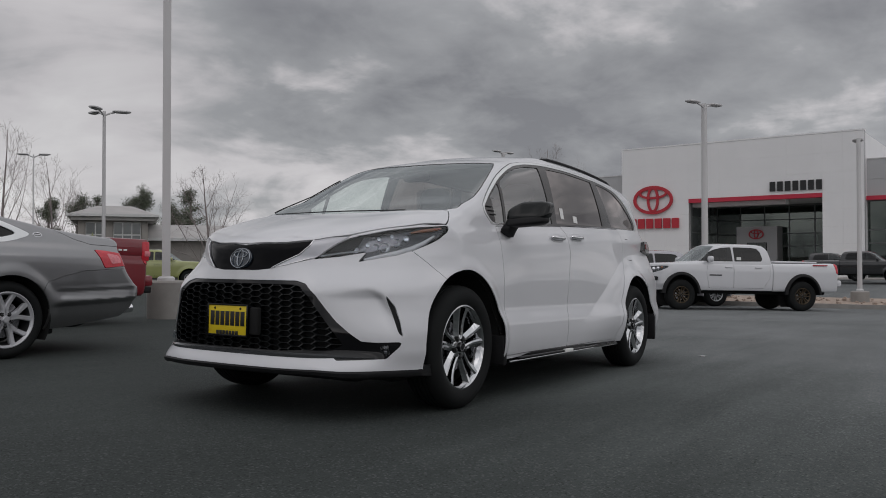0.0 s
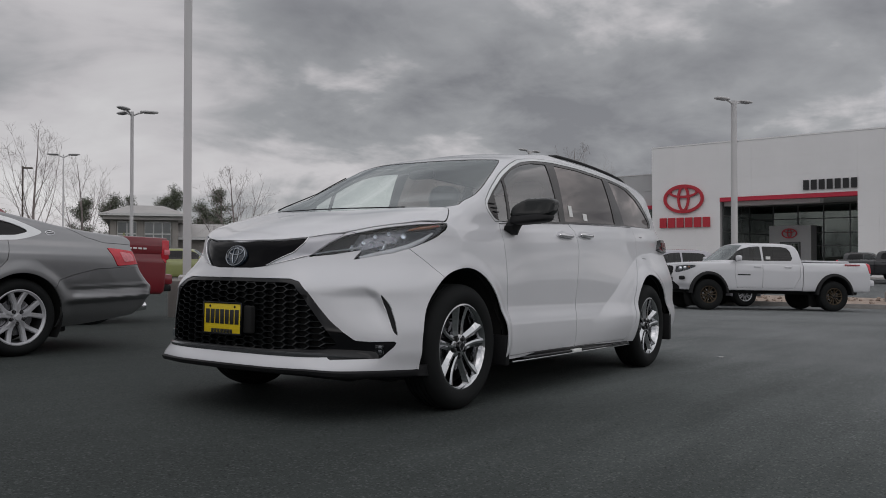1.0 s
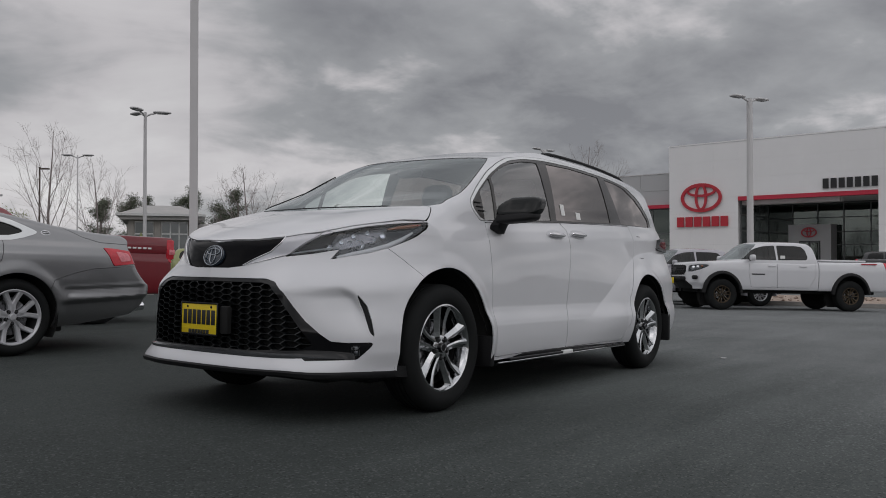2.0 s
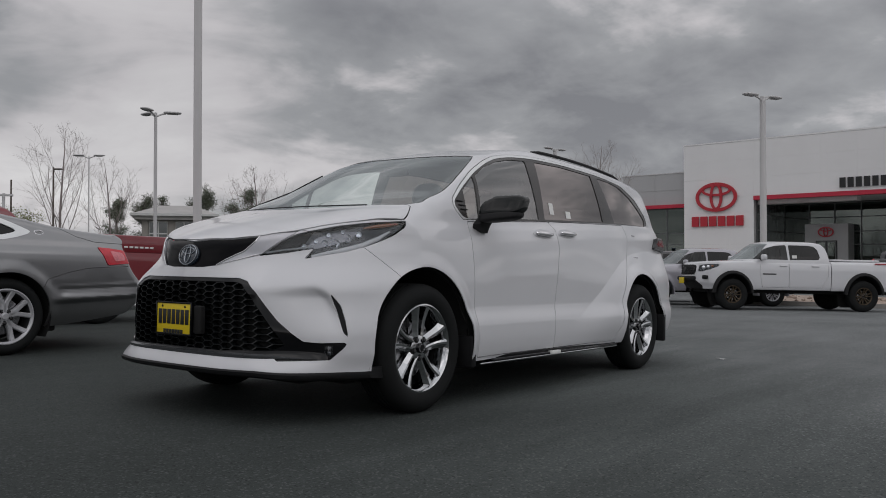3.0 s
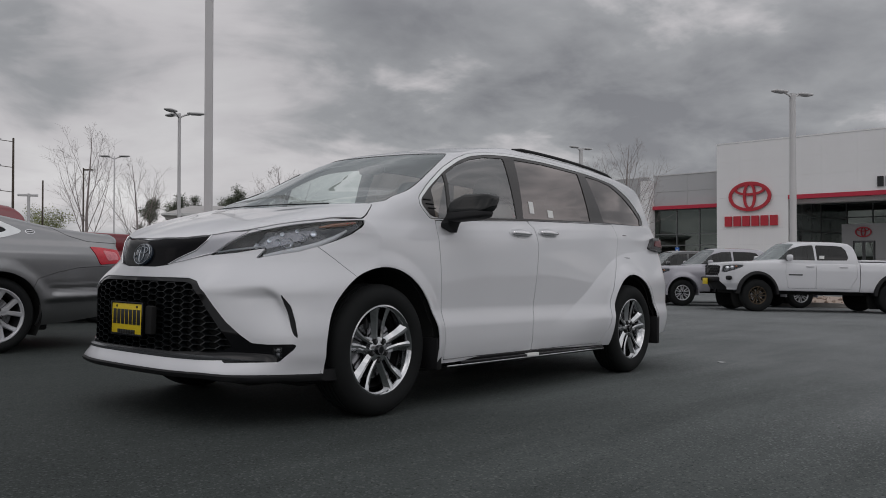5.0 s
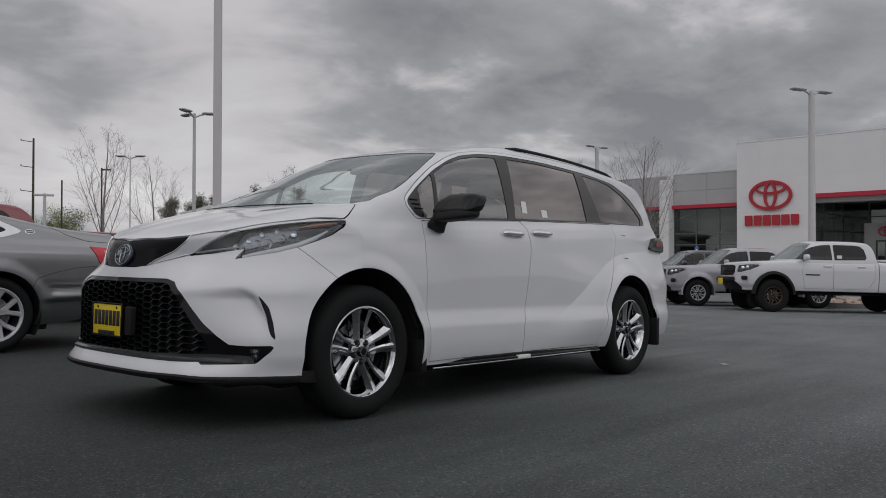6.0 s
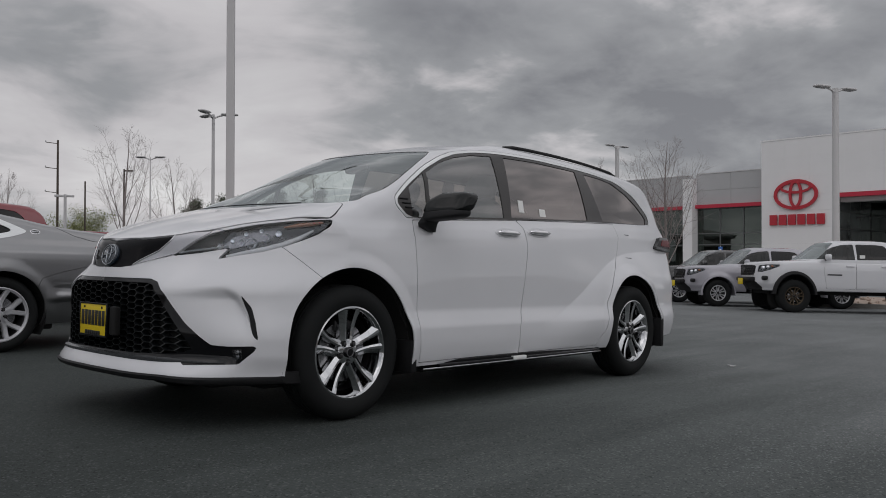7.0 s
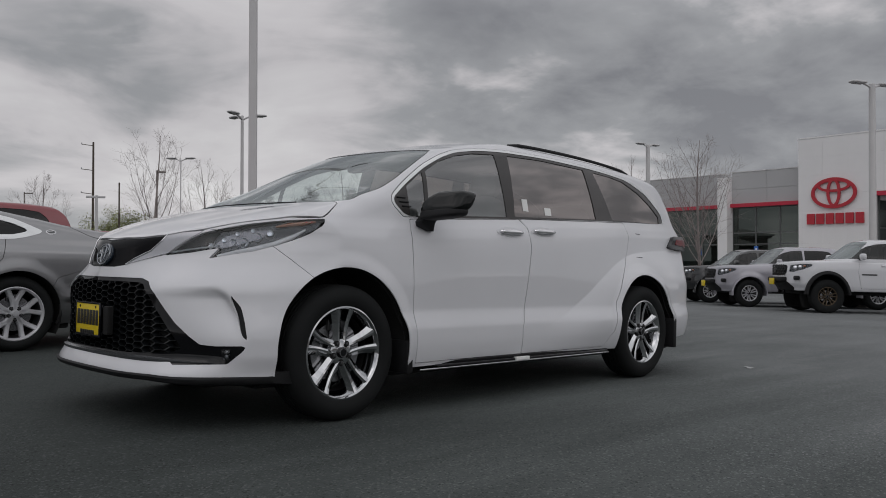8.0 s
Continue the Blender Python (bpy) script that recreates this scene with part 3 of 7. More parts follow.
def glazing(u0, u1, y, z1, cols, rows, skip=None):
    """A glazed front: panes in a grid of mullions."""
    win = slab("window", (u0, y, z1 - 0.1), (u1, y + 0.14, z1), MULLION, shop, "dark glazed shopfront")
    us = [u0 + (u1 - u0) * k / cols for k in range(cols + 1)]
    zs = [0.05 + (z1 - 0.1) * r for r in rows]
    for u in us:
        slab("mullion", (u - 0.04, y, 0.05), (u + 0.04, y + 0.12, z1 - 0.1), MULLION, win)
    for z in zs[:-1]:
        slab("transom", (u0, y + 0.015, z - 0.035), (u1, y + 0.105, z + 0.035), MULLION, win)
    for a, b in zip(us, us[1:]):
        for c, e in zip(zs, zs[1:]):
            slab("pane", (a + 0.03, y + 0.05, c + 0.02), (b - 0.03, y + 0.06, e - 0.02), WIN_DARK, win)
    return win


glazing(5.02, 13.66, 6.0, 5.2, 5, (0, 0.42, 0.60, 0.80, 1.0))
# entrance lobby, a white box with doors and the maker's mark
lobby = slab("lobby", (6.88, 4.6, 0.05), (9.72, 6.2, 3.62), GREY_PANEL, shop, "white entrance lobby")
slab("door_opening", (7.62, 4.57, 0.05), (9.02, 4.62, 2.45), DARK, lobby)
for u in (7.67, 8.34):
    slab("door_leaf", (u, 4.54, 0.05), (u + 0.63, 4.57, 2.42), MULLION, lobby)
    slab("door_pane", (u + 0.09, 4.53, 0.15), (u + 0.54, 4.538, 2.32), WIN_DARK, lobby)


def ring(bm, cx, cz, rx, rz, y, thick, n=48):
    """An oval band standing in the wall's plane."""
    rows = []
    for k in range(n):
        c, s = math.cos(2 * math.pi * k / n), math.sin(2 * math.pi * k / n)
        o, i = Vector((cx + rx * c, y, cz + rz * s)), Vector((cx + (rx - thick) * c, y, cz + (rz - thick) * s))
        d = Vector((0, 0.12, 0))
        rows.append([bm.verts.new(q) for q in (o, i, i + d, o + d)])
    for a, b in zip(rows, rows[1:] + rows[:1]):
        for k in range(4):
            bm.faces.new((a[k], a[(k + 1) % 4], b[(k + 1) % 4], b[k]))


def three_ovals(name, cx, cz, rx, y, material, parent, label):
    bm = bmesh.new()
    ring(bm, cx, cz, rx, rx * 0.69, y, rx * 0.145)
    ring(bm, cx, cz + rx * 0.02, rx * 0.30, rx * 0.63, y - 0.012, rx * 0.115)
    ring(bm, cx, cz + rx * 0.33, rx * 0.72, rx * 0.29, y + 0.012, rx * 0.115)
    bmesh.ops.recalc_face_normals(bm, faces=bm.faces)
    return part(name, bm, material, parent, label, smooth=False)


three_ovals("oval_sign", 2.42, 5.50, 1.48, -0.19, SIGN_RED, shop, "red three-oval sign")
three_ovals("oval_sign", 8.30, 3.05, 0.52, 4.44, SIGN_RED, lobby, "small red oval sign")
for k in range(6):
    u = 0.57 + 3.81 * (k + 0.5) / 6
    slab("sign_bar", (u - 0.25, -0.16, 3.47), (u + 0.25, -0.02, 4.17), SIGN_RED, shop, "red sign bar")
for k in range(7):
    u = 10.41 + 3.33 * (k + 0.5) / 7
    slab("sign_bar", (u - 0.17, -0.12, 5.70), (u + 0.17, -0.02, 6.33), SIGN_BLACK, shop, "black sign bar")

# wings
for u0, u1, top, cols in ((-5.42, 0.0, 7.48, 3), (-20.0, -6.19, 7.46, 7), (16.1, 30.0, 7.50, 7)):
    step_back = 0.9 if u0 != -20 else 1.3
    wing_wall = slab("wing_wall", (u0, step_back + 0.06, 5.2), (u1, step_back + 0.4, top), GREY_PANEL, shop, "grey panelled upper wall")
    n = max(1, round((u1 - u0) / 2.7))
    for k in range(n):
        a, b = u0 + (u1 - u0) * k / n, u0 + (u1 - u0) * (k + 1) / n
        for z0, z1 in ((5.2, 6.25), (6.25, top)):
            slab("panel", (a + 0.008, step_back, z0 + 0.008), (b - 0.008, step_back + 0.055, z1 - 0.008), GREY_PANEL, wing_wall)
    slab("red_band", (u0, step_back - 0.25, 4.93), (u1, step_back + 0.3, 5.19), RED_TRIM, shop, "red band")
    slab("coping", (u0, step_back - 0.03, top), (u1, step_back + 0.45, top + 0.07), POLE_WHITE, shop)
    slab("roof", (u0, step_back + 0.3, top - 0.3), (u1, 13.5, top - 0.15), GREY_PANEL, shop)
    glazing(u0, u1, step_back + 0.1, 4.95, cols, (0, 0.45, 0.62, 1.0))
slab("pier", (-6.19, 0.2, 0.0), (-5.42, 1.6, 7.12), PANEL, shop, "pale pier")
slab("end_wall", (-20.3, 1.3, 0), (-20, 13.8, 7.3), GREY_PANEL, shop)
slab("end_wall", (30, 0.9, 0), (30.3, 13.8, 7.5), GREY_PANEL, shop)
part("downlight", lathe([(0.0, 5.0), (0.12, 5.0), (0.12, 5.19)], 16, Matrix.Translation((8.2, 1.8, 0))), SOFFIT, shop)

tagged(part("pavement", box((-24, -3.6, -0.3), (34, 0.0, 0.08), 0.02, FRONT), CONCRETE), "pale concrete pavement along the dealership", "pavement", "", "structure")


# ---- gravel island with its kerb behind the parked pickups ----
A, B = Vector((22.0, 4.4, 0)), Vector((23.8, -7.5, 0))
run = (B - A).normalized()
back = Vector((-run.y, run.x, 0))
if back.x < 0:
    back = -back


def island_strip(name, d0, d1, z0, z1, material, label, z2=None, s0=0.0, s1=1.0):
    bm, rings = bmesh.new(), []
    for k in range(25):
        c = A + (B - A) * (s0 + (s1 - s0) * k / 24)
        p, q = c + back * d0, c + back * d1
        rings.append([bm.verts.new((v.x, v.y, ground_z(v.x, v.y) + h)) for v, h in ((p, z0), (p, z1), (q, z1 if z2 is None else z2), (q, z0))])
    for a, b in zip(rings, rings[1:]):
        for k in range(4):
            bm.faces.new((a[k], b[k], b[(k + 1) % 4], a[(k + 1) % 4]))
    bm.faces.new(rings[0])
    bm.faces.new(rings[-1][::-1])
    bmesh.ops.recalc_face_normals(bm, faces=bm.faces)
    return tagged(part(name, bm, material, smooth=False), label, name.replace("_", " "), "", "structure")


island_strip("kerb", 0.0, 0.15, -0.2, 0.14, CONCRETE, "pale concrete kerb of the gravel island")
island_strip("kerb", 2.6, 2.75, -0.2, 0.14, CONCRETE, "pale concrete kerb of the gravel island")
island_strip("planting_bed", 0.15, 2.6, -0.2, 0.12, GRAVEL, "tan gravel bed inside the kerbed island", 0.30)
bm = bmesh.new()
rnd = random.Random(4)
for k in range(170):
    c = A + (B - A) * rnd.random() + back * rnd.uniform(0.3, 2.45)
    r = rnd.uniform(0.03, 0.10)
    superpos = Matrix.Translation((c.x, c.y, ground_z(c.x, c.y) + 0.12 + 0.18 * ((c - A).dot(back) - 0.15) / 2.45 + r * 0.2)) @ Euler((rnd.random(), rnd.random(), rnd.random() * 6)).to_matrix().to_4x4() @ Matrix.Diagonal((r, r * 0.8, r * 0.6, 1))
    bmesh.ops.create_icosphere(bm, subdivisions=1, radius=1.0, matrix=superpos)
tagged(part("landscape_stones", bm, GRAVEL, smooth=False), "loose tan stones on the gravel bed", "stones", "", "stuff")


# ---- lamp posts ----
def lamp_post(x, y, top, turn, r0, r1, label, heads=2, base=0.72, base_r=0.28, sink=0.0, square=False, scale=1.0):
    ob = thing("lamp_post", stand(x, y, turn), label, "lamp post", "lamp posts of the car park")
    h = top - ground_z(x, y)
    if base:
        part("concrete_base", lathe([(0, -0.3), (base_r, -0.3), (base_r, base - 0.03), (base_r - 0.03, base), (0, base)], 28), CONCRETE, ob, "round concrete base")
        part("base_cover", lathe([(0, base), (r0 * 1.5, base), (r0 * 1.5, base + 0.04), (r0 * 1.15, base + 0.07), (0, base + 0.07)], 20), POLE_WHITE, ob)
    n = 4 if square else 16
    part("pole", lathe([(r0, base), (r1, h), (0, h + 0.02)], n, Matrix.Rotation(radians(45), 4, "Z")), POLE_WHITE, ob, "pale tapered pole")
    for k in range(heads):
        way = Matrix.Rotation(2 * math.pi * k / heads, 4, "Z")
        arm_bm = tube([(0, 0, h - 0.16 * scale), (0.20 * scale, 0, h - 0.06 * scale), (0.38 * scale, 0, h - 0.01)], 0.035 * scale, 8)
        head_bm = superball_simple((0.62 * scale, 0, h + 0.02), (0.34 * scale, 0.16 * scale, 0.045 * scale))
        lens_bm = box((0.42 * scale, -0.10 * scale, h - 0.035 * scale), (0.82 * scale, 0.10 * scale, h - 0.022 * scale), 0.003)
        for bm in (arm_bm, head_bm, lens_bm):
            bmesh.ops.transform(bm, matrix=way, verts=bm.verts)
        part("arm", arm_bm, POLE_WHITE, ob)
        lum = part("luminaire", head_bm, POLE_WHITE, ob, "flat oblong luminaire")
        part("lamp_lens", lens_bm, GREY_PANEL, lum)
    return ob


def superball_simple(c, size, e=0.6, n=18):
    bm = bmesh.new()
    pw = lambda v: math.copysign(abs(v) ** e, v)
    rows = []
    for i in range(n // 2 + 1):
        t = -math.pi / 2 + math.pi * i / (n // 2)
        rows.append([bm.verts.new((c[0] + size[0] * pw(math.cos(t)) * pw(math.cos(2 * math.pi * j / n)), c[1] + size[1] * pw(math.cos(t)) * pw(math.sin(2 * math.pi * j / n)), c[2] + size[2] * pw(math.sin(t)))) for j in range(n)])
    for a, b in zip(rows, rows[1:]):
        for j in range(n):
            bm.faces.new((a[j], a[(j + 1) % n], b[(j + 1) % n], b[j]))
    bmesh.ops.remove_doubles(bm, verts=bm.verts, dist=1e-5)
    return bm


lamp_post(24.97, 4.49, 6.75, -24, 0.125, 0.10, "pale steel lamp post with two oblong heads behind the pickup", 2)
lamp_post(9.84, 18.47, 5.50, -34, 0.058, 0.046, "pale steel lamp post with three heads beyond the parked cars", 3, 0.7, 0.28, 0, False, 0.80)
lamp_post(3.51, 7.90, 8.6, -40, 0.096, 0.088, "tall square pale lamp post on a round concrete base", 2, 0.64, 0.31, 0, True)
lamp_post(24.13, -0.68, 4.95, 8, 0.075, 0.065, "short pale lamp post on a concrete base in the island", 1, 0.55, 0.28)
lamp_post(24.94, 12.83, 5.55, -10, 0.10, 0.08, "pale steel lamp post near the grey wing", 2, 0.7, 0.28, 0, False, 0.7)
lamp_post(8.6, 20.1, 4.16, -48, 0.026, 0.022, "slim grey lamp post with two flat heads", 2, 0.3, 0.2, 0, True, 0.50)


# ---- plain unseen walls added behind the camera, closing the car park and dimming reflections ----
for name, lo, hi in (("wall_south", (-70, -34, -1), (60, -33, 1.9)), ("wall_west", (-46, -60, -1), (-45, 60, 1.9))):
    tagged(part(name, box(lo, hi), STONE, smooth=False), "plain buff wall, unseen, added behind the camera", "wall", "", "structure")
# ---- surfaces of the van's body (van frame: nose to -x, z up, w = |y|) ----
def pchip(xs, ys):
    """A smooth curve through the given knots that never overshoots."""
    xs, ys = np.array(xs, float), np.array(ys, float)
    h, d = np.diff(xs), np.diff(ys) / np.diff(xs)
    m = np.zeros(len(xs))
    m[0], m[-1] = d[0], d[-1]
    for i in range(1, len(xs) - 1):
        if d[i - 1] * d[i] > 0:
            a, b = 2 * h[i] + h[i - 1], h[i] + 2 * h[i - 1]
            m[i] = (a + b) / (a / d[i - 1] + b / d[i])

    def curve(x):
        x = np.clip(np.asarray(x, float), xs[0], xs[-1])
        i = np.clip(np.searchsorted(xs, x) - 1, 0, len(xs) - 2)
        s = (x - xs[i]) / h[i]
        return ((1 + 2 * s) * (1 - s) ** 2 * ys[i] + s * (1 - s) ** 2 * h[i] * m[i]
                + s * s * (3 - 2 * s) * ys[i + 1] + s * s * (s - 1) * h[i] * m[i + 1])
    return curve


def step(a, b, x):
    s = np.clip((x - a) / (b - a), 0, 1)
    return s * s * (3 - 2 * s)


def smax(a, b, k):
    h = np.clip(k - np.abs(a - b), 0, None) / k
    return np.maximum(a, b) + h * h * k * 0.25


WHEEL_F, WHEEL_R, HUB_Z, ARCH = -1.535, 1.55, 0.37, 0.438
ARCH_C = ((-1.543, 0.398), (1.523, 0.392))
spine = pchip([-2.60, -2.50, -2.44, -2.36, -2.2, -1.95, -1.75, -1.62, -1.3, -1.0, -0.75, -0.5, -0.2, 0.2, 0.7, 1.2, 1.9, 2.35, 2.6],
              [0.80, 0.905, 0.96, 1.0, 1.06, 1.13, 1.18, 1.24, 1.388, 1.531, 1.628, 1.680, 1.740, 1.780, 1.774, 1.762, 1.732, 1.69, 1.60])
nose_low = pchip([0, 0.3, 0.6, 0.75, 0.9, 1.0, 1.1], [-2.550, -2.540, -2.465, -2.345, -2.07, -1.74, -1.3])
nose_bar = pchip([0, 0.3, 0.5, 0.7, 0.8, 0.89, 0.95, 1.0, 1.1], [-2.50, -2.49, -2.455, -2.325, -2.24, -2.13, -1.99, -1.75, -1.3])
nose_mid = pchip([0, 0.3, 0.5, 0.65, 0.8, 0.9, 0.97, 1.1], [-2.505, -2.488, -2.45, -2.345, -2.19, -2.01, -1.8, -1.3])
nose_top = pchip([0, 0.23, 0.43, 0.64, 0.8, 0.87, 0.95, 1.1], [-2.47, -2.43, -2.335, -2.185, -1.99, -1.85, -1.6, -1.2])
nose_lid = pchip([0, 0.23, 0.43, 0.64, 0.8, 0.87, 0.95, 1.1], [-2.43, -2.40, -2.312, -2.13, -1.90, -1.74, -1.5, -1.1])
flank = pchip([0.15, 0.20, 0.25, 0.31, 0.40, 0.475, 0.60, 0.75, 0.9, 1.03, 1.10, 1.17, 1.3, 1.45, 1.6, 1.72, 1.85],
              [0.86, 0.89, 0.925, 0.945, 0.953, 0.950, 0.917, 0.915, 0.908, 0.893, 0.870, 0.838, 0.808, 0.766, 0.712, 0.655, 0.57])
belt = pchip([-1.7, -1.1, 0, 1.04, 2.4], [1.11, 1.13, 1.19, 1.245, 1.285])
taper_low = pchip([-2.3, -1.9, -1.5, -1.1, -0.6, 1.0, 1.6, 2.1, 2.6], [-0.02, 0.01, 0.02, 0.02, 0.0, 0.0, -0.01, -0.05, -0.13])
taper_top = pchip([-1.7, -1.0, 0.1, 1.04, 1.6, 2.2, 2.6], [0.045, 0.0, 0.0, -0.025, -0.075, -0.16, -0.23])
haunch = pchip([0.1, 0.45, 0.75, 1.0, 1.25, 1.5, 2.4], [0.42, 0.52, 0.66, 0.81, 0.93, 0.995, 1.05])
tail = pchip([0.2, 0.35, 0.6, 0.85, 1.1, 1.35, 1.6, 1.75], [2.48, 2.565, 2.59, 2.61, 2.735, 2.635, 2.485, 2.40])


def side_w(x, z):
    """Half width of the flank."""
    up = step(0.7, 1.12, z)
    zz = z - up * (belt(x) - 1.17)
    w = flank(zz) + (1 - up) * taper_low(x) + up * taper_top(x)
    w = w + 0.044 * (1 - (1 - np.clip((haunch(x) - z + 0.005) / 0.34, 0, 1)) ** 2.6) * step(0.1, 0.95, x) * step(0.2, 0.5, z)
    for c, cz in ARCH_C:
        r = np.hypot(x - c, z - cz)
        w = w + 0.022 * (1 - step(0.44, 0.54, r))
    return w


def nose_x(w, z):
    """Front of the bumper, grille and lamps."""
    a, b, c, d, e = nose_low(w), nose_bar(w), nose_mid(w), nose_top(w), nose_lid(w)
    x = a + (b - a) * step(0.275, 0.385, z)
    x = x + (c - x) * step(0.45, 0.70, z)
    x = x + (d - x) * step(0.68, 0.90, z)
    x = x + (e - x) * step(0.86, 1.02, z)
    # the hollow round the side intake
    from_mouth = (w - 0.46) * 0.741 + (z - 0.745) * 0.671
    from_slit = (w - 0.812) * 0.895 + (z - 0.662) * 0.445
    hollow = step(0.0, 0.20, from_mouth) * (1 - step(-0.052, 0.008, from_slit)) * step(0.40, 0.60, z) * (1 - step(0.650, 0.730, z - 0.08 * (w - 0.7)))
    hollow = hollow * (0.40 + 0.60 * step(0.06, 0.30, from_mouth))
    return x + 0.088 * hollow + 0.6 * np.clip(z - 1.02, 0, None)


def top_z(x, w):
    """Bonnet, windscreen and roof."""
    bow = 0.442 * (1 - step(-0.9, 0.2, x)) + 0.06
    xe = x - bow * w * w
    return spine(xe) - 0.030 * step(-1.0, 0.0, x) * (w / 0.6) ** 2 + 0.03 * step(0.25, 0.7, w) * (1 - step(-1.7, -1.4, xe))


def body(x, w, z):
    """Negative inside the van's body."""
    f = smax(w - side_w(x, z), (z - top_z(x, w)) * 0.9, 0.091)
    f = smax(f, (nose_x(w, z) - x) * 0.8, 0.035)
    return smax(f, (x - tail(z) + 0.15 * (w / 0.85) ** 4) * 0.8, 0.10)




# ---- the white van ----
def superball(c, size, e=0.5, n=20, m=None, bm=None):
    """A rounded block: e = 1 is a ball, towards 0 a box."""
    bm = bm or bmesh.new()
    m = m or Matrix()
    pw = lambda v: math.copysign(abs(v) ** e, v)
    rows = []
    for i in range(n // 2 + 1):
        t = -math.pi / 2 + math.pi * i / (n // 2)
        row = []
        for j in range(n):
            p = 2 * math.pi * j / n
            q = Vector((c[0] + size[0] * pw(math.cos(t)) * pw(math.cos(p)), c[1] + size[1] * pw(math.cos(t)) * pw(math.sin(p)), c[2] + size[2] * pw(math.sin(t))))
            row.append(bm.verts.new(m @ q))
        rows.append(row)
    for a, b in zip(rows, rows[1:]):
        for j in range(n):
            bm.faces.new((a[j], a[(j + 1) % n], b[(j + 1) % n], b[j]))
    bmesh.ops.remove_doubles(bm, verts=bm.verts, dist=1e-5)
    return bm


def pebble(c, size, p=4.0, n=14):
    """A smooth rounded block without poles: a gridded cube drawn onto a superellipsoid."""
    bm = bmesh.new()
    bmesh.ops.create_cube(bm, size=2.0)
    bmesh.ops.subdivide_edges(bm, edges=bm.edges, cuts=n, use_grid_fill=True)
    for v in bm.verts:
        q = Vector([math.tan(k * math.pi / 4) for k in v.co])
        k = sum(abs(t) ** p for t in q) ** (-1 / p)
        v.co = Vector((c[0] + q.x * k * size[0], c[1] + q.y * k * size[1], c[2] + q.z * k * size[2]))
    return bm


def spoke(bm, a, side, prof, h0, h1, dish=0.010, ridge=False):
    """One ridged arm of a wheel at angle a; prof lists radius, offset to its side and half width."""
    rings, prof = [], np.array(prof, float)
    out, across = Vector((math.cos(a), math.sin(a), 0)), Vector((-math.sin(a), math.cos(a), 0))
    for i in range(10):
        s = i / 9
        r = prof[0, 0] + (prof[-1, 0] - prof[0, 0]) * s
        d, w = np.interp(r, prof[:, 0], prof[:, 1]), np.interp(r, prof[:, 0], prof[:, 2])
        h = h0 + (h1 - h0) * s - dish * math.sin(math.pi * s)
        c = out * r + across * float(d) * side
        form = ((-w, h - 0.045), (-w, h - 0.012), (-w * 0.62, h), (w * 0.62, h), (w, h - 0.012), (w, h - 0.045))
        if ridge:
            form = ((-w, h - 0.050), (-w, h - 0.006), (-w * 0.55, h), (-w * 0.05, h - 0.001), (w, h - 0.019 - 0.006 * s), (w, h - 0.050))
            form = form if side > 0 else [(-x, z) for x, z in form[::-1]]
        rings.append([bm.verts.new(c + across * float(x) + Vector((0, 0, z))) for x, z in form])
    for p, q in zip(rings, rings[1:]):
        for k in range(6):
            bm.faces.new((p[k], p[(k + 1) % 6], q[(k + 1) % 6], q[k]))
    bm.faces.new(rings[0][::-1])
    bm.faces.new(rings[-1])
    bmesh.ops.recalc_face_normals(bm, faces=bm.faces)


VAN_ARMS = ((0.045, 0.028, 0.019), (0.10, 0.031, 0.020), (0.16, 0.038, 0.022), (0.20, 0.048, 0.026), (0.249, 0.066, 0.036))
SEDAN_ARMS = ((0.045, 0.006, 0.025), (0.095, 0.008, 0.025), (0.125, 0.020, 0.023), (0.238, 0.080, 0.027))
TRUCK_ARMS = ((0.045, 0.014, 0.014), (0.12, 0.024, 0.014), (0.205, 0.044, 0.016))


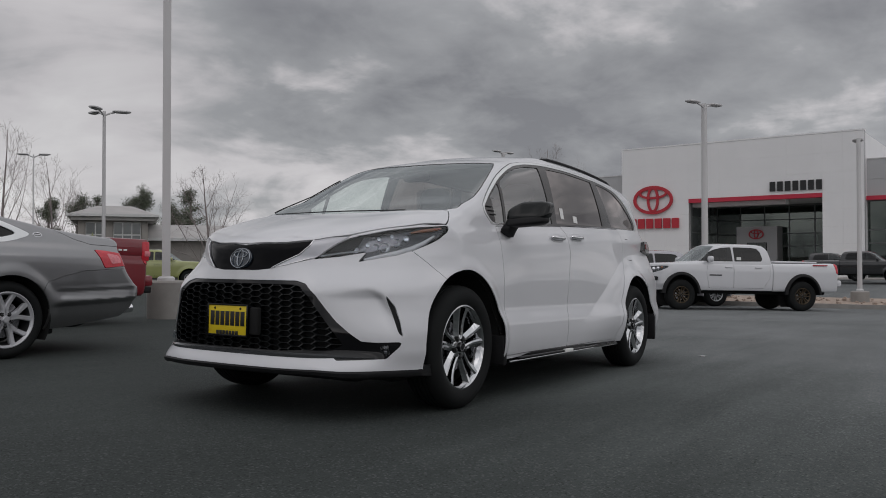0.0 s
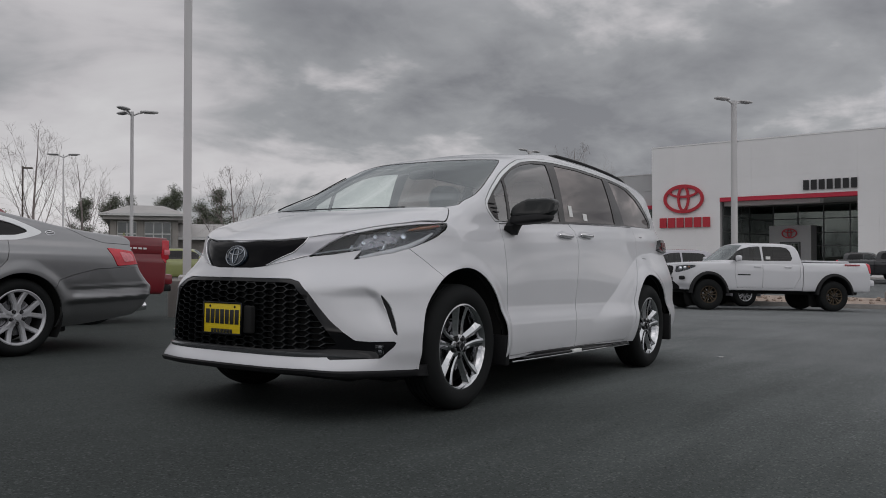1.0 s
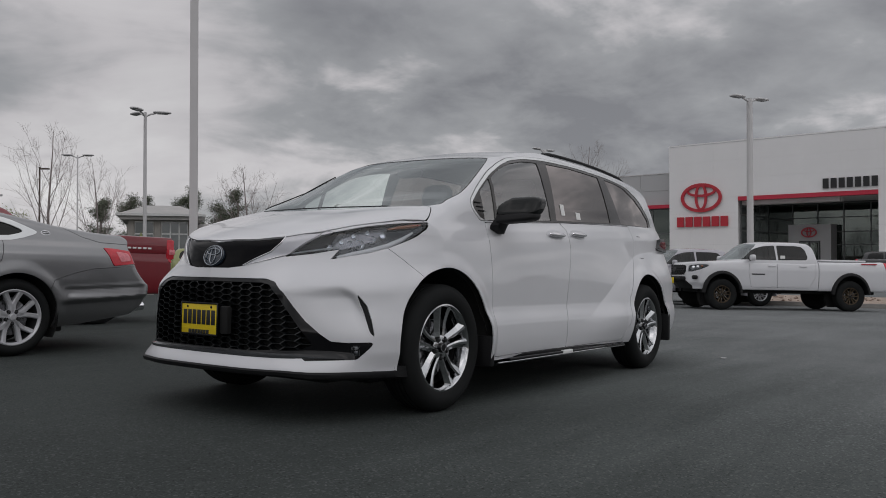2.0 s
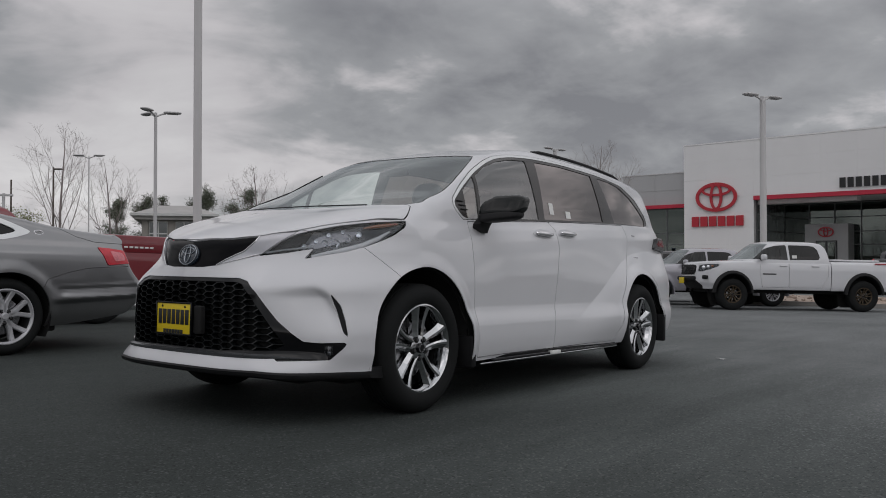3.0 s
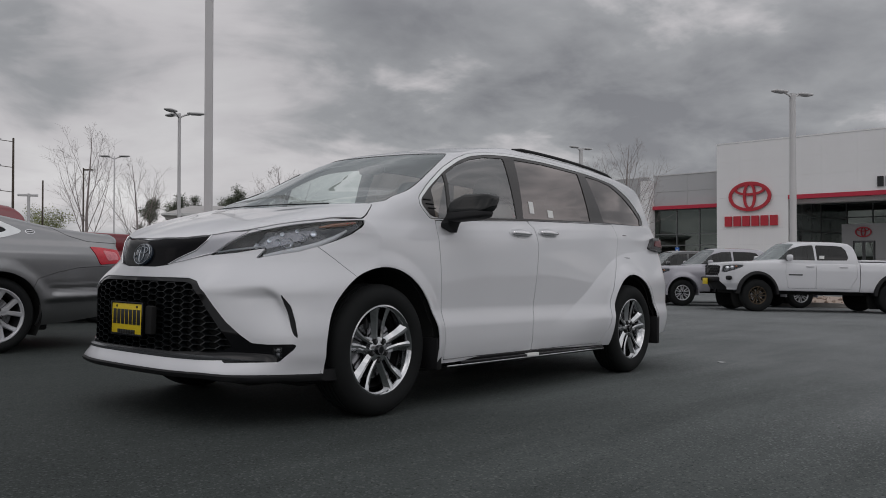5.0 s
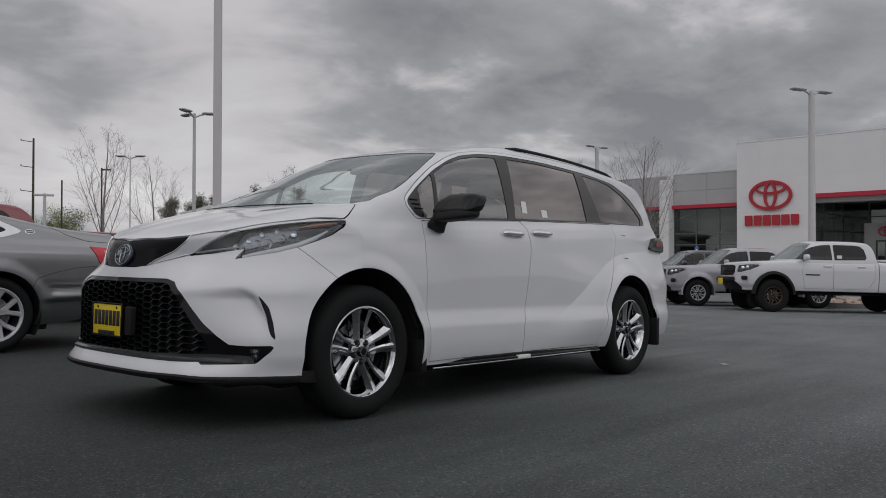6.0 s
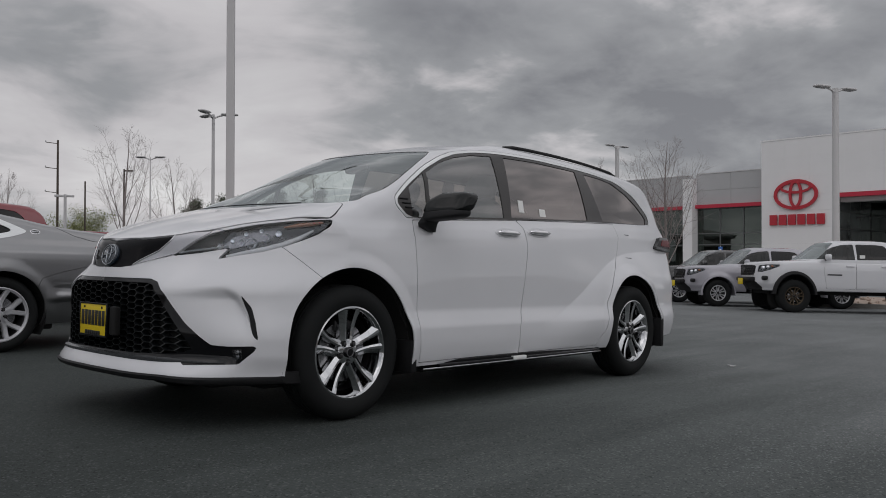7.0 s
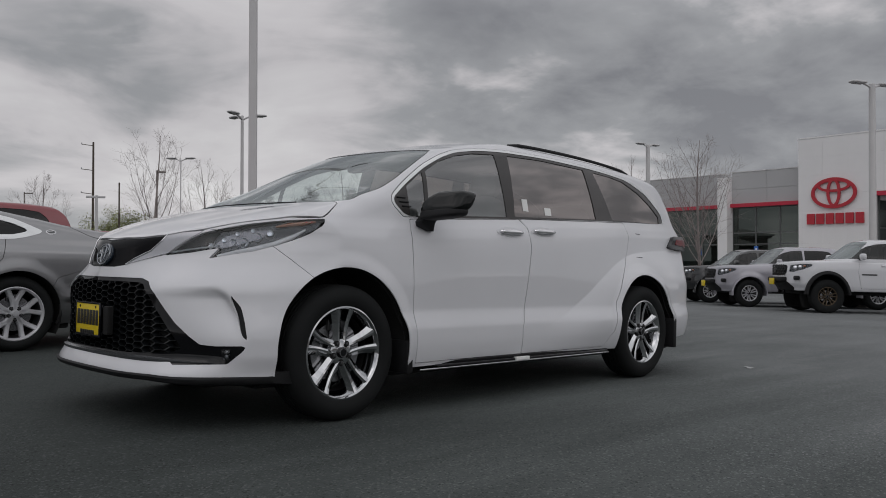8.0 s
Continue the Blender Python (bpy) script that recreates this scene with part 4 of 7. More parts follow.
def make_wheel(parent, x, y, z, near, R, rim, width, metal, face, arms, prof, nuts=5, spin=0.0, cap=None):
    """Rim with paired arms, and under it tyre, brake disc, nuts and cap; its axle lies along y."""
    h = width / 2
    m = Matrix.Translation((x, y, z)) @ Matrix.Rotation(radians(90 if near else -90), 4, "X") @ Matrix.Rotation(spin, 4, "Z")
    bm = bmesh.new()
    lip = h - 0.012
    deep = prof is VAN_ARMS
    add_lathe(bm, ([(rim - 0.034, lip - 0.085)] if deep else []) + [(rim - 0.021, lip - 0.024), (rim - 0.010, lip - 0.006), (rim - 0.004, lip), (rim + 0.004, lip - 0.002), (rim + 0.004, lip - 0.02)], 64)
    add_lathe(bm, [(0, lip - 0.030), (0.060, lip - 0.028), (0.072, lip - 0.034), (0.076, lip - 0.06), (0, lip - 0.06)], 32)
    wheel = part("wheel", bm, metal, parent)
    wheel.matrix_local = m
    for k in range(arms):
        for side in (-1, 1):
            one = bmesh.new()
            spoke(one, 2 * math.pi * k / arms, side, prof, lip - 0.026, lip - (0.003 if deep else 0.010), 0.010, deep)
            part("spoke", one, metal, wheel, smooth=False)
    t = [(rim, h - 0.018), (rim + 0.012, h - 0.006), (rim + (R - rim) * 0.42, h + 0.004), (rim + (R - rim) * 0.68, h - 0.002), (R - 0.020, h - 0.016), (R - 0.008, h - 0.030), (R - 0.002, h - 0.048)]
    groove = []
    for g in (0.048, 0.017, -0.017, -0.048):
        g *= width / 0.235
        groove += [(R, g + 0.006), (R - 0.008, g + 0.004), (R - 0.008, g - 0.004), (R, g - 0.006)]
    part("tyre", lathe(t + groove + [(r, -q) for r, q in t[::-1]], 72), RUBBER, wheel)
    part("brake_disc", lathe([(0.05, lip - 0.085), (rim * 0.66, lip - 0.085), (rim * 0.66, lip - 0.10), (0.05, lip - 0.10)], 40), SILVER, wheel)
    part("brake_caliper", box((rim * 0.45, -0.07, lip - 0.12), (rim * 0.72, 0.07, lip - 0.07), 0.012), DARK_METAL, wheel)
    part("wheel_barrel", lathe([(rim - 0.012, -h + 0.02), (rim - 0.040, -0.02), (rim - 0.034, lip - 0.085)] + ([] if deep else [(rim - 0.021, lip - 0.024)]), 64), DARK_METAL, wheel, "dark inner barrel")
    part("wheel_back", lathe([(rim - 0.03, -h + 0.02), (0.0, -h + 0.02)], 32), DARK, wheel)
    for k in range(nuts):
        a = 2 * math.pi * (k + 0.5) / nuts
        at = Matrix.Translation((0.056 * math.cos(a), 0.056 * math.sin(a), 0))
        part("wheel_nut", lathe([(0.011, lip - 0.03), (0.011, lip - 0.017), (0.006, lip - 0.013), (0, lip - 0.013)], 6, at), face, wheel)
        part("nut_pocket", lathe([(0.0185, lip - 0.040), (0.0185, lip - 0.0265), (0, lip - 0.0258)], 18, at), DARK, wheel)
    hub_cap = part("hub_cap", lathe([(0.030, lip - 0.03), (0.030, lip - 0.016), (0.025, lip - 0.011), (0, lip - 0.010)], 24), cap or GLOSS_BLACK, wheel)
    if not cap:
        part("cap_ring", lathe([(0.020, lip - 0.0105), (0.021, lip - 0.0080), (0.024, lip - 0.0080), (0.025, lip - 0.0110)], 24), SILVER, hub_cap)
    return wheel


van = thing("minivan", LOT, "white minivan with honeycomb grille parked on the asphalt", "minivan")
shell = wrap(body, 1.25, 0.05, 0.78, 620, 220)

# what is no skin: below the sills and in the wheel arches
under = pchip([-2.6, -2.0, -1.9, -1.1, -1.0, 1.0, 2.0, 2.7], [0.282, 0.276, 0.270, 0.262, 0.262, 0.262, 0.30, 0.34])
_, shell = shell.cut(shell.v[:, 2] - under(shell.v[:, 0]))
for cx, cz in ARCH_C:
    _, shell = shell.cut(arch_cut(cx, cz, ARCH)(shell.v))
lining = shell

side_band = inside([(-1.115, 1.245), (-0.97, 1.355), (-0.78, 1.475), (-0.60, 1.562), (-0.45, 1.612), (-0.25, 1.648), (0.01, 1.668), (0.49, 1.676), (1.02, 1.662),
                    (1.34, 1.648), (1.68, 1.625), (2.02, 1.53), (2.28, 1.37), (2.30, 1.285), (1.30, 1.25), (1.02, 1.24), (0.05, 1.198), (-1.00, 1.138)], 2, where=lambda v: v[:, 1] < -0.4)
screen = inside([(-0.3, 1.178), (0, 1.178), (0.3, 1.185), (0.55, 1.198), (0.74, 1.203), (0.785, 1.225), (0.772, 1.262), (0.735, 1.38), (0.690, 1.49), (0.640, 1.585), (0.600, 1.622),
                 (0.45, 1.624), (0.25, 1.614), (0, 1.606), (-0.3, 1.606)], 1, "yz", lambda v: v[:, 0] < -0.35)
bonnet = inside([(-2.425, -0.2), (-2.425, 0), (-2.39, 0.24), (-2.31, 0.415), (-2.207, 0.554), (-2.135, 0.613), (-2.018, 0.695), (-1.895, 0.771), (-1.758, 0.836), (-1.664, 0.866), (-1.606, 0.846), (-1.546, 0.812), (-1.48, 0.765), (-1.57, 0.56), (-1.66, 0.32), (-1.72, 0.0), (-1.72, -0.2)], 1, "xy",
                lambda v: v[:, 2] > 0.90)
black_panel = inside([(-0.2, 0.812), (0, 0.812), (0.13, 0.812), (0.22, 0.822), (0.27, 0.852), (0.355, 0.90), (0.398, 0.95), (0.41, 0.983), (0.24, 0.972), (0, 0.953), (-0.2, 0.953)], 0, "yz", lambda v: v[:, 0] < -1.9)
wing = inside([(0.222, 0.822), (0.272, 0.852), (0.357, 0.90), (0.40, 0.95), (0.412, 0.983), (0.50, 1.01), (0.566, 1.012), (0.564, 0.999), (0.541, 0.979), (0.511, 0.954), (0.480, 0.923), (0.447, 0.889), (0.425, 0.878)], 0, "yz", lambda v: v[:, 0] < -1.9)
lamp = inside([(0.436, 0.879), (0.456, 0.888), (0.488, 0.921), (0.519, 0.950), (0.549, 0.974), (0.572, 0.993), (0.628, 1.0145), (0.709, 1.046), (0.783, 1.067), (0.845, 1.081), (0.879, 1.092), (0.882, 1.054), (0.870, 1.016), (0.842, 0.975), (0.814, 0.941), (0.766, 0.909),
               (0.700, 0.888), (0.638, 0.869), (0.662, 0.925), (0.55, 0.896)], 0, "yz", lambda v: v[:, 0] < -1.648)
mouth_line = [(-0.2, 0.757), (0, 0.757), (0.40, 0.757), (0.46, 0.742), (0.53, 0.685), (0.58, 0.61), (0.63, 0.54), (0.69, 0.478), (0.74, 0.436), (0.80, 0.430), (0.892, 0.432), (0.885, 0.405), (0.84, 0.342), (0.65, 0.335),
              (0.63, 0.352), (0.33, 0.345), (0, 0.345), (-0.2, 0.345)]
mouth = inside(mouth_line, 0, "yz", lambda v: v[:, 0] < -1.7)
mouth_inner = inside([(-0.2, 0.737), (0, 0.737), (0.39, 0.737), (0.435, 0.727), (0.50, 0.665), (0.555, 0.585), (0.61, 0.50), (0.665, 0.415), (0.62, 0.392), (0.33, 0.376), (0, 0.376), (-0.2, 0.376)], 0, "yz", lambda v: v[:, 0] < -1.7)
slit = inside([(0.812, 0.682), (0.847, 0.622), (0.875, 0.541), (0.896, 0.455), (0.877, 0.480), (0.848, 0.553), (0.815, 0.630)], 0, "yz", lambda v: v[:, 0] < -1.9)
tail_lamp = inside([(2.22, 1.074), (2.31, 1.130), (2.37, 1.172), (2.8, 1.180), (2.8, 1.062), (2.42, 1.060)], 0, where=lambda v: v[:, 1] < -0.3)
front_door = inside([(-0.985, 1.132), (-1.005, 1.06), (-1.018, 0.95), (-1.025, 0.8), (-1.03, 0.54), (-1.03, 0.286), (-0.036, 0.286), (-0.03, 0.45), (0.02, 0.59), (0.065, 0.79), (0.108, 1.0), (0.10, 1.14), (0.04, 1.192)], 0, where=lambda v: v[:, 1] < -0.5)
slide_door = inside([(0.05, 1.194), (0.107, 1.14), (0.115, 1.0), (0.072, 0.79), (0.027, 0.59), (-0.023, 0.45), (-0.029, 0.286), (0.93, 0.286), (1.02, 0.40), (1.08, 0.62), (1.20, 0.79), (1.38, 1.0), (1.46, 1.14), (1.44, 1.248), (1.02, 1.232)], 0, where=lambda v: v[:, 1] < -0.5)
bumper = inside([(-3, 0.1), (-1.8, 0.1), (-1.7, 0.70), (-1.755, 0.768), (-1.80, 0.812), (-1.86, 0.868), (-1.93, 0.932), (-2.1, 1.0), (-3, 1.2)], 0)

band, shell = shell.panel(side_band, 0)
sill_line = lambda x: np.interp(x, [-1.0, 0.05, 1.30, 2.30], [1.138, 1.198, 1.25, 1.285])
moulding, shell = shell.panel(lambda v: np.where(v[:, 1] < -0.4, np.maximum(side_band(v) - 0.017, sill_line(v[:, 0]) + 0.010 - v[:, 2]), 0.5), 0.004)
glass_front, shell = shell.panel(screen, 0)
_, lining = lining.cut(side_band(lining.v))
_, lining = lining.cut(screen(lining.v))
roof_lining, lining = lining.cut(1.22 - lining.v[:, 2])
skin_part("inner_shell", lining, DARK, van, "black inner panels", lip=0, push=-0.05)
skin_part("headliner", roof_lining, HEADLINER, van, "pale headliner", lip=0, push=-0.045)
clear_front, frit = glass_front.cut(screen(glass_front.v) + 0.005)
skin_part("windscreen", clear_front, CLEAR, van, "curved laminated windscreen", lip=0.0, push=-0.004)
skin_part("windscreen_border", frit, GLOSS_BLACK, van, "black windscreen border", lip=0.01, push=-0.003)
lid, shell = shell.panel(bonnet, 0.006)
skin_part("bonnet", lid, WHITE, van)
pane, shell = shell.panel(black_panel, 0.002)
skin_part("upper_grille_panel", pane, TRIM_BLACK, van, "gloss black upper grille panel", push=-0.006)
blade, shell = shell.panel(wing, 0.002)
blades = []
for s in ("near", "far"):
    one = skin_part("grille_blade", blade, BLADE, van, "satin silver blade", s, push=0.002)
    blades.append(one)
lens, shell = shell.panel(lamp, 0.004)
jaw, shell = shell.panel(mouth, 0.0)
_, jaw_rim = jaw.panel(mouth_inner, 0)
skin_part("grille_surround", jaw_rim, GLOSS_BLACK, van, "gloss black grille surround", lip=0.03, push=-0.004)
vent, shell = shell.panel(slit, 0.0)
for s in ("near", "far"):
    skin_part("side_intake", vent, BLACK, van, "black side intake", s, lip=0.0, push=-0.012)
rear_lens, shell = shell.panel(tail_lamp, 0.003)
doors = {}
doors["front_door"], shell = shell.panel(front_door)
doors["sliding_door"], shell = shell.panel(slide_door)
nose, shell = shell.panel(bumper, 0.0035)
skin_part("front_bumper", nose, WHITE, van, lip=0.02)
skin_part("body_shell", shell, WHITE, van, "white painted body", lip=0.007)

cluster = inside([(0.620, 0.932), (0.648, 0.985), (0.735, 1.022), (0.782, 1.030), (0.768, 0.985), (0.705, 0.948), (0.645, 0.922)], 0, "yz", lambda v: v[:, 0] < -1.5)

# side windows: panes, pillars and slats
panes = {"quarter_light": ([(-0.975, 1.335), (-0.815, 1.445), (-0.845, 1.163), (-0.975, 1.15)], SIDE_GLASS),
         "front_window": ([(-0.785, 1.452), (-0.63, 1.535), (-0.47, 1.588), (-0.29, 1.625), (-0.077, 1.640), (-0.074, 1.204), (-0.815, 1.168)], SIDE_GLASS),
         "sliding_window": ([(0.060, 1.647), (0.45, 1.656), (0.985, 1.642), (1.022, 1.252), (0.008, 1.210)], PRIVACY),
         "rear_side_window": ([(1.115, 1.636), (1.40, 1.626), (1.60, 1.606), (1.86, 1.53), (2.06, 1.44), (2.22, 1.345), (2.20, 1.285), (1.275, 1.262)], PRIVACY)}
for s in ("near", "far"):
    rest = band
    for name, (line, pane_mat) in panes.items():
        line = inside(line, 0, where=lambda v: v[:, 1] < -0.4)
        one, rest = rest.panel(line, 0)
        skin_part(name, one, pane_mat, van, "", s, lip=0, push=-0.006)
    skin_part("window_trim", rest, PILLAR, van, "dark grey pillars", s, lip=0.01, push=-0.001)
    skin_part("window_moulding", moulding, BRIGHT_TRIM, van, "bright window moulding", s, lip=0.008, push=0.002)
    for name, skin in doors.items():
        skin_part(name, skin, WHITE, van, "", s, lip=0.015)
    bowl, bezel = lens.cut(0.60 + 0.4 * (lens.v[:, 2] - 0.93) - np.abs(lens.v[:, 1]))
    lens_ob = skin_part("headlamp", lens, LAMP_GLASS, van, "clear headlamp lens with amber end", s, lip=0.0, push=-0.002)
    core, rim_bowl = bowl.panel(cluster, 0)
    skin_part("lamp_bowl", rim_bowl, LAMP_BOWL, lens_ob, "smoked chrome bowl", s, lip=0, push=-0.036)
    skin_part("lamp_cluster", core, LAMP_CHROME, lens_ob, "faceted chrome reflectors", s, lip=0.01, push=-0.030)
    skin_part("lamp_bezel", bezel, BLACK, lens_ob, "", s, lip=0, push=-0.024)
    tail_ob = skin_part("tail_lamp", rear_lens, GLOSS_BLACK, van, "dark red tail lamp in a black housing", s, lip=0.04, push=0.034)
    skin_part("lamp_lens", rear_lens.cut(inside([(2.36, 1.098), (2.42, 1.150), (2.9, 1.158), (2.9, 1.085)], 0)(rear_lens.v))[0], SMOKED_RED, tail_ob, "smoked red lens", s, lip=0.006, push=0.039)


def on_body(x, w, z, axis):
    """A point of the body's skin on the near side, met along an axis."""
    o, d = {"x": ((-1.2, -w, z), (-1, 0, 0)), "y": ((x, 0, z), (0, -1, 0)), "z": ((x, -w, 0.9), (0, 0, 1))}[axis]
    p = cast(body, np.array([o], float), np.array([d], float))
    return Vector(p[0]), Vector(slope(body, p)[0])


def mirrored(p, s):
    return Vector((p[0], p[1] * s, p[2]))


for s in (1, -1):
    # bright edges of the blade
    for edge, thick in ((((0.226, 0.823), (0.272, 0.852), (0.315, 0.876), (0.357, 0.90), (0.40, 0.95), (0.412, 0.983)), 0.0036), (((0.226, 0.823), (0.30, 0.842), (0.36, 0.860), (0.425, 0.883)), 0.002)):
        pts = [on_body(0, w, z, "x") for w, z in edge]
        part("blade_edge", tube([mirrored(p + n * 0.003, s) for p, n in pts], thick, 8), CHROME, blades[0 if s == 1 else 1], "bright edge")
    # lamp insides: bezel, main lens, reflectors, amber strip
    holder = [o for o in van.children if o.name.startswith("headlamp")][0 if s == 1 else 1]
    pts = [on_body(0, w, z, "x") for w, z in ((0.790, 1.044), (0.822, 1.058), (0.848, 1.068), (0.868, 1.080))]
    part("turn_signal", tube([mirrored(p - n * 0.016, s) for p, n in pts], [0.004, 0.010, 0.012, 0.007], 8), AMBER, holder)
    for w, z in ((0.852, 1.071), (0.862, 1.074)):
        p, n = on_body(0, w, z, "x")
        part("marker_bulb", superball(mirrored(p - n * 0.006, s), (0.004, 0.004, 0.004), 1.0, 10), RED_LENS, holder, "small red dot")
    # reflectors: faceted dishes of several sizes, each with a small lens in its middle
    for w, z, r, tip in ((0.560, 0.922, 0.012, 0.3), (0.612, 0.938, 0.015, -0.2), (0.652, 0.968, 0.012, 0.5), (0.684, 0.960, 0.018, -0.3), (0.718, 0.958, 0.030, 0.1), (0.752, 0.987, 0.024, -0.1), (0.783, 1.008, 0.017, 0.4), (0.735, 1.018, 0.011, -0.4), (0.690, 1.000, 0.012, 0.2)):
        p, n = on_body(0, w, z, "x")
        aim = Vector((-0.75, -(0.62 + 0.4 * tip) * s, 0.22 + 0.5 * tip)).to_track_quat("Z", "Y").to_matrix().to_4x4()
        cell = Matrix.Translation(mirrored(p - n * 0.024, s)) @ aim
        cup = part("reflector_dish", lathe([(r * 1.04, -0.006), (r, 0.0), (r * 0.84, -r * 0.22), (r * 0.58, -r * 0.40), (r * 0.30, -r * 0.48), (0, -r * 0.5)], 11, cell), LAMP_BULB, holder, "bright faceted reflector", smooth=False)
        part("dish_lens", superball((0, 0, -r * 0.36), (r * 0.34, r * 0.34, r * 0.30), 1.0, 12, cell), LAMP_GLASS, cup)
    pts = [on_body(0, w, z, "x") for w, z in ((0.46, 0.895), (0.52, 0.908), (0.57, 0.918), (0.65, 0.935))]
    part("running_light", tube([mirrored(p - n * 0.012, s) for p, n in pts], 0.005, 6), LAMP_BULB, holder)
    pts = [on_body(0, w, z, "x") for w, z in ((0.655, 0.884), (0.715, 0.904), (0.768, 0.926), (0.808, 0.953), (0.838, 0.990), (0.860, 1.032))]
    part("light_guide", tube([mirrored(p - n * 0.019, s) for p, n in pts], [0.008, 0.013, 0.016, 0.016, 0.013, 0.006], 10), LIGHT_GUIDE, holder, "pale grey light guide")
    # fog lamp in the dark lower corner
    p, n = on_body(0, 0.822, 0.390, "x")
    p = p + Vector((0.010, 0, 0))
    fog = part("fog_lamp", box(mirrored(p, s) - Vector((0.012, 0.032, 0.026)), mirrored(p, s) + Vector((0.02, 0.032, 0.026)), 0.006), LAMP_GLASS, van, "clear square fog lamp")
    for dy in (-0.013, 0.013):
        for dz in (-0.011, 0.011):
            part("fog_reflector", superball(mirrored(p, s) + Vector((0.006, dy, dz)), (0.008, 0.011, 0.010), 0.6, 8), SILVER, fog)

# lower black lip and strip below the grille
rows = []
for k in range(41):
    w = -0.93 + 1.86 * k / 40
    x = float(nose_low(abs(w)))
    drop = 0.010 * step(0.55, 0.75, abs(w))
    rows.append([(x - 0.008, w, 0.284 - drop), (x - 0.012, w, 0.279 - drop), (x - 0.004, w, 0.262 - 1.4 * drop), (x + 0.012, w, 0.254 - 1.4 * drop), (x + 0.25, w * 0.97, 0.215), (x + 0.25, w * 0.97, 0.29), (x + 0.03, w, 0.296)])


def strip(rows, closed=True):
    bm = bmesh.new()
    rings = [[bm.verts.new(p) for p in r] for r in rows]
    n = len(rings[0])
    for a, b in zip(rings, rings[1:]):
        for i in range(n if closed else n - 1):
            bm.faces.new((a[i], b[i], b[(i + 1) % n], a[(i + 1) % n]))
    if closed:
        bm.faces.new(rings[0])
        bm.faces.new(rings[-1][::-1])
    bmesh.ops.recalc_face_normals(bm, faces=bm.faces)
    return bm


part("front_lip", strip(rows), BLACK, van, "black lower lip")
rows = []
for k in range(49):
    w = -0.80 + 1.6 * k / 48
    x, tall = float(nose_x(abs(w), 0.36)), float(1 - step(0.52, 0.80, abs(w)))
    rows.append([(x - 0.010, w, 0.346), (x - 0.012, w, 0.348 + 0.012 * tall), (x + 0.02, w, 0.350 + 0.024 * tall), (x + 0.02, w, 0.346)])
part("lower_grille_strip", strip(rows), DARK_SATIN, van, "dark satin strip")

# honeycomb: flat cells, each wall a blade running back
bm = bmesh.new()
cw, ch = 0.0700, 0.0327
limit = lambda y, z: mouth_inner(np.array([[-2.3, -abs(y), z]]))[0] < 0.016
done = set()
for i in range(-12, 13):
    for j in range(0, 13):
        cy, cz = i * cw, 0.386 + j * ch + (ch / 2 if i % 2 else 0)
        ring = [(cy + dx * cw, cz + dz * ch) for dx, dz in ((-0.66, 0), (-0.34, 0.5), (0.34, 0.5), (0.66, 0), (0.34, -0.5), (-0.34, -0.5))]
        for p, q in zip(ring, ring[1:] + ring[:1]):
            key = (round((p[0] + q[0]) / 2, 3), round((p[1] + q[1]) / 2, 3))
            if key in done or not (limit(*p) and limit(*q)):
                continue
            done.add(key)
            a, b = Vector((0, *p)), Vector((0, *q))
            t = (b - a).normalized()
            n = Vector((0, -t.z, t.y)) * 0.0022
            vs = []
            for e in (a - t * 0.003, b + t * 0.003):
                x = float(nose_x(abs(e.y), e.z)) + 0.012
                for dx, k in ((0, 0.7), (0.004, 1), (0.045, 1)):
                    for sgn in (1, -1):
                        vs.append(bm.verts.new((x + dx, e.y + n.y * sgn * k, e.z + n.z * sgn * k)))
            for f in ((0, 6, 7, 1), (0, 2, 8, 6), (1, 7, 9, 3), (2, 4, 10, 8), (3, 9, 11, 5), (0, 1, 3, 2), (2, 3, 5, 4), (6, 8, 9, 7), (8, 10, 11, 9)):
                bm.faces.new([vs[g] for g in f])
bmesh.ops.recalc_face_normals(bm, faces=bm.faces)
part("honeycomb_grille", bm, GRILLE_BLACK, van, "gloss black honeycomb grille", smooth=False)

# maker's mark: three plain ovals on a dark blue disc
tilt = pose(-2.464, 0.0, 0.876, 90, 0, -90) @ pose(0, 0, 0, -14)


def oval(bm, cx, cy, rx, ry, thick, m, n=40, power=1.0):
    ring = [m @ Vector((cx + rx * math.cos(2 * math.pi * k / n), cy + ry * math.sin(2 * math.pi * k / n), 0)) for k in range(n + 1)]
    add_tube(bm, ring, thick, 6, False)


MARK_BLUE = mat("mark_blue_black", (0.014, 0.024, 0.038), 0.15, coat=0.8, var=0.1)
badge = part("emblem", lathe([(0, 0.004), (0.058, 0.003), (0.065, -0.003), (0.065, -0.012)], 40, tilt @ Matrix.Diagonal((1.22, 0.94, 1, 1))), MARK_BLUE, van, "dark blue oval emblem with chrome rings")
bm = bmesh.new()
up1 = tilt @ Matrix.Translation((0, 0, 0.008))
oval(bm, 0, 0, 0.074, 0.056, 0.0022, up1)
oval(bm, 0, 0.002, 0.021, 0.047, 0.0026, up1)
oval(bm, 0, 0.022, 0.051, 0.018, 0.0026, up1)
part("emblem_rings", bm, RING_SILVER, badge, "silver rings")

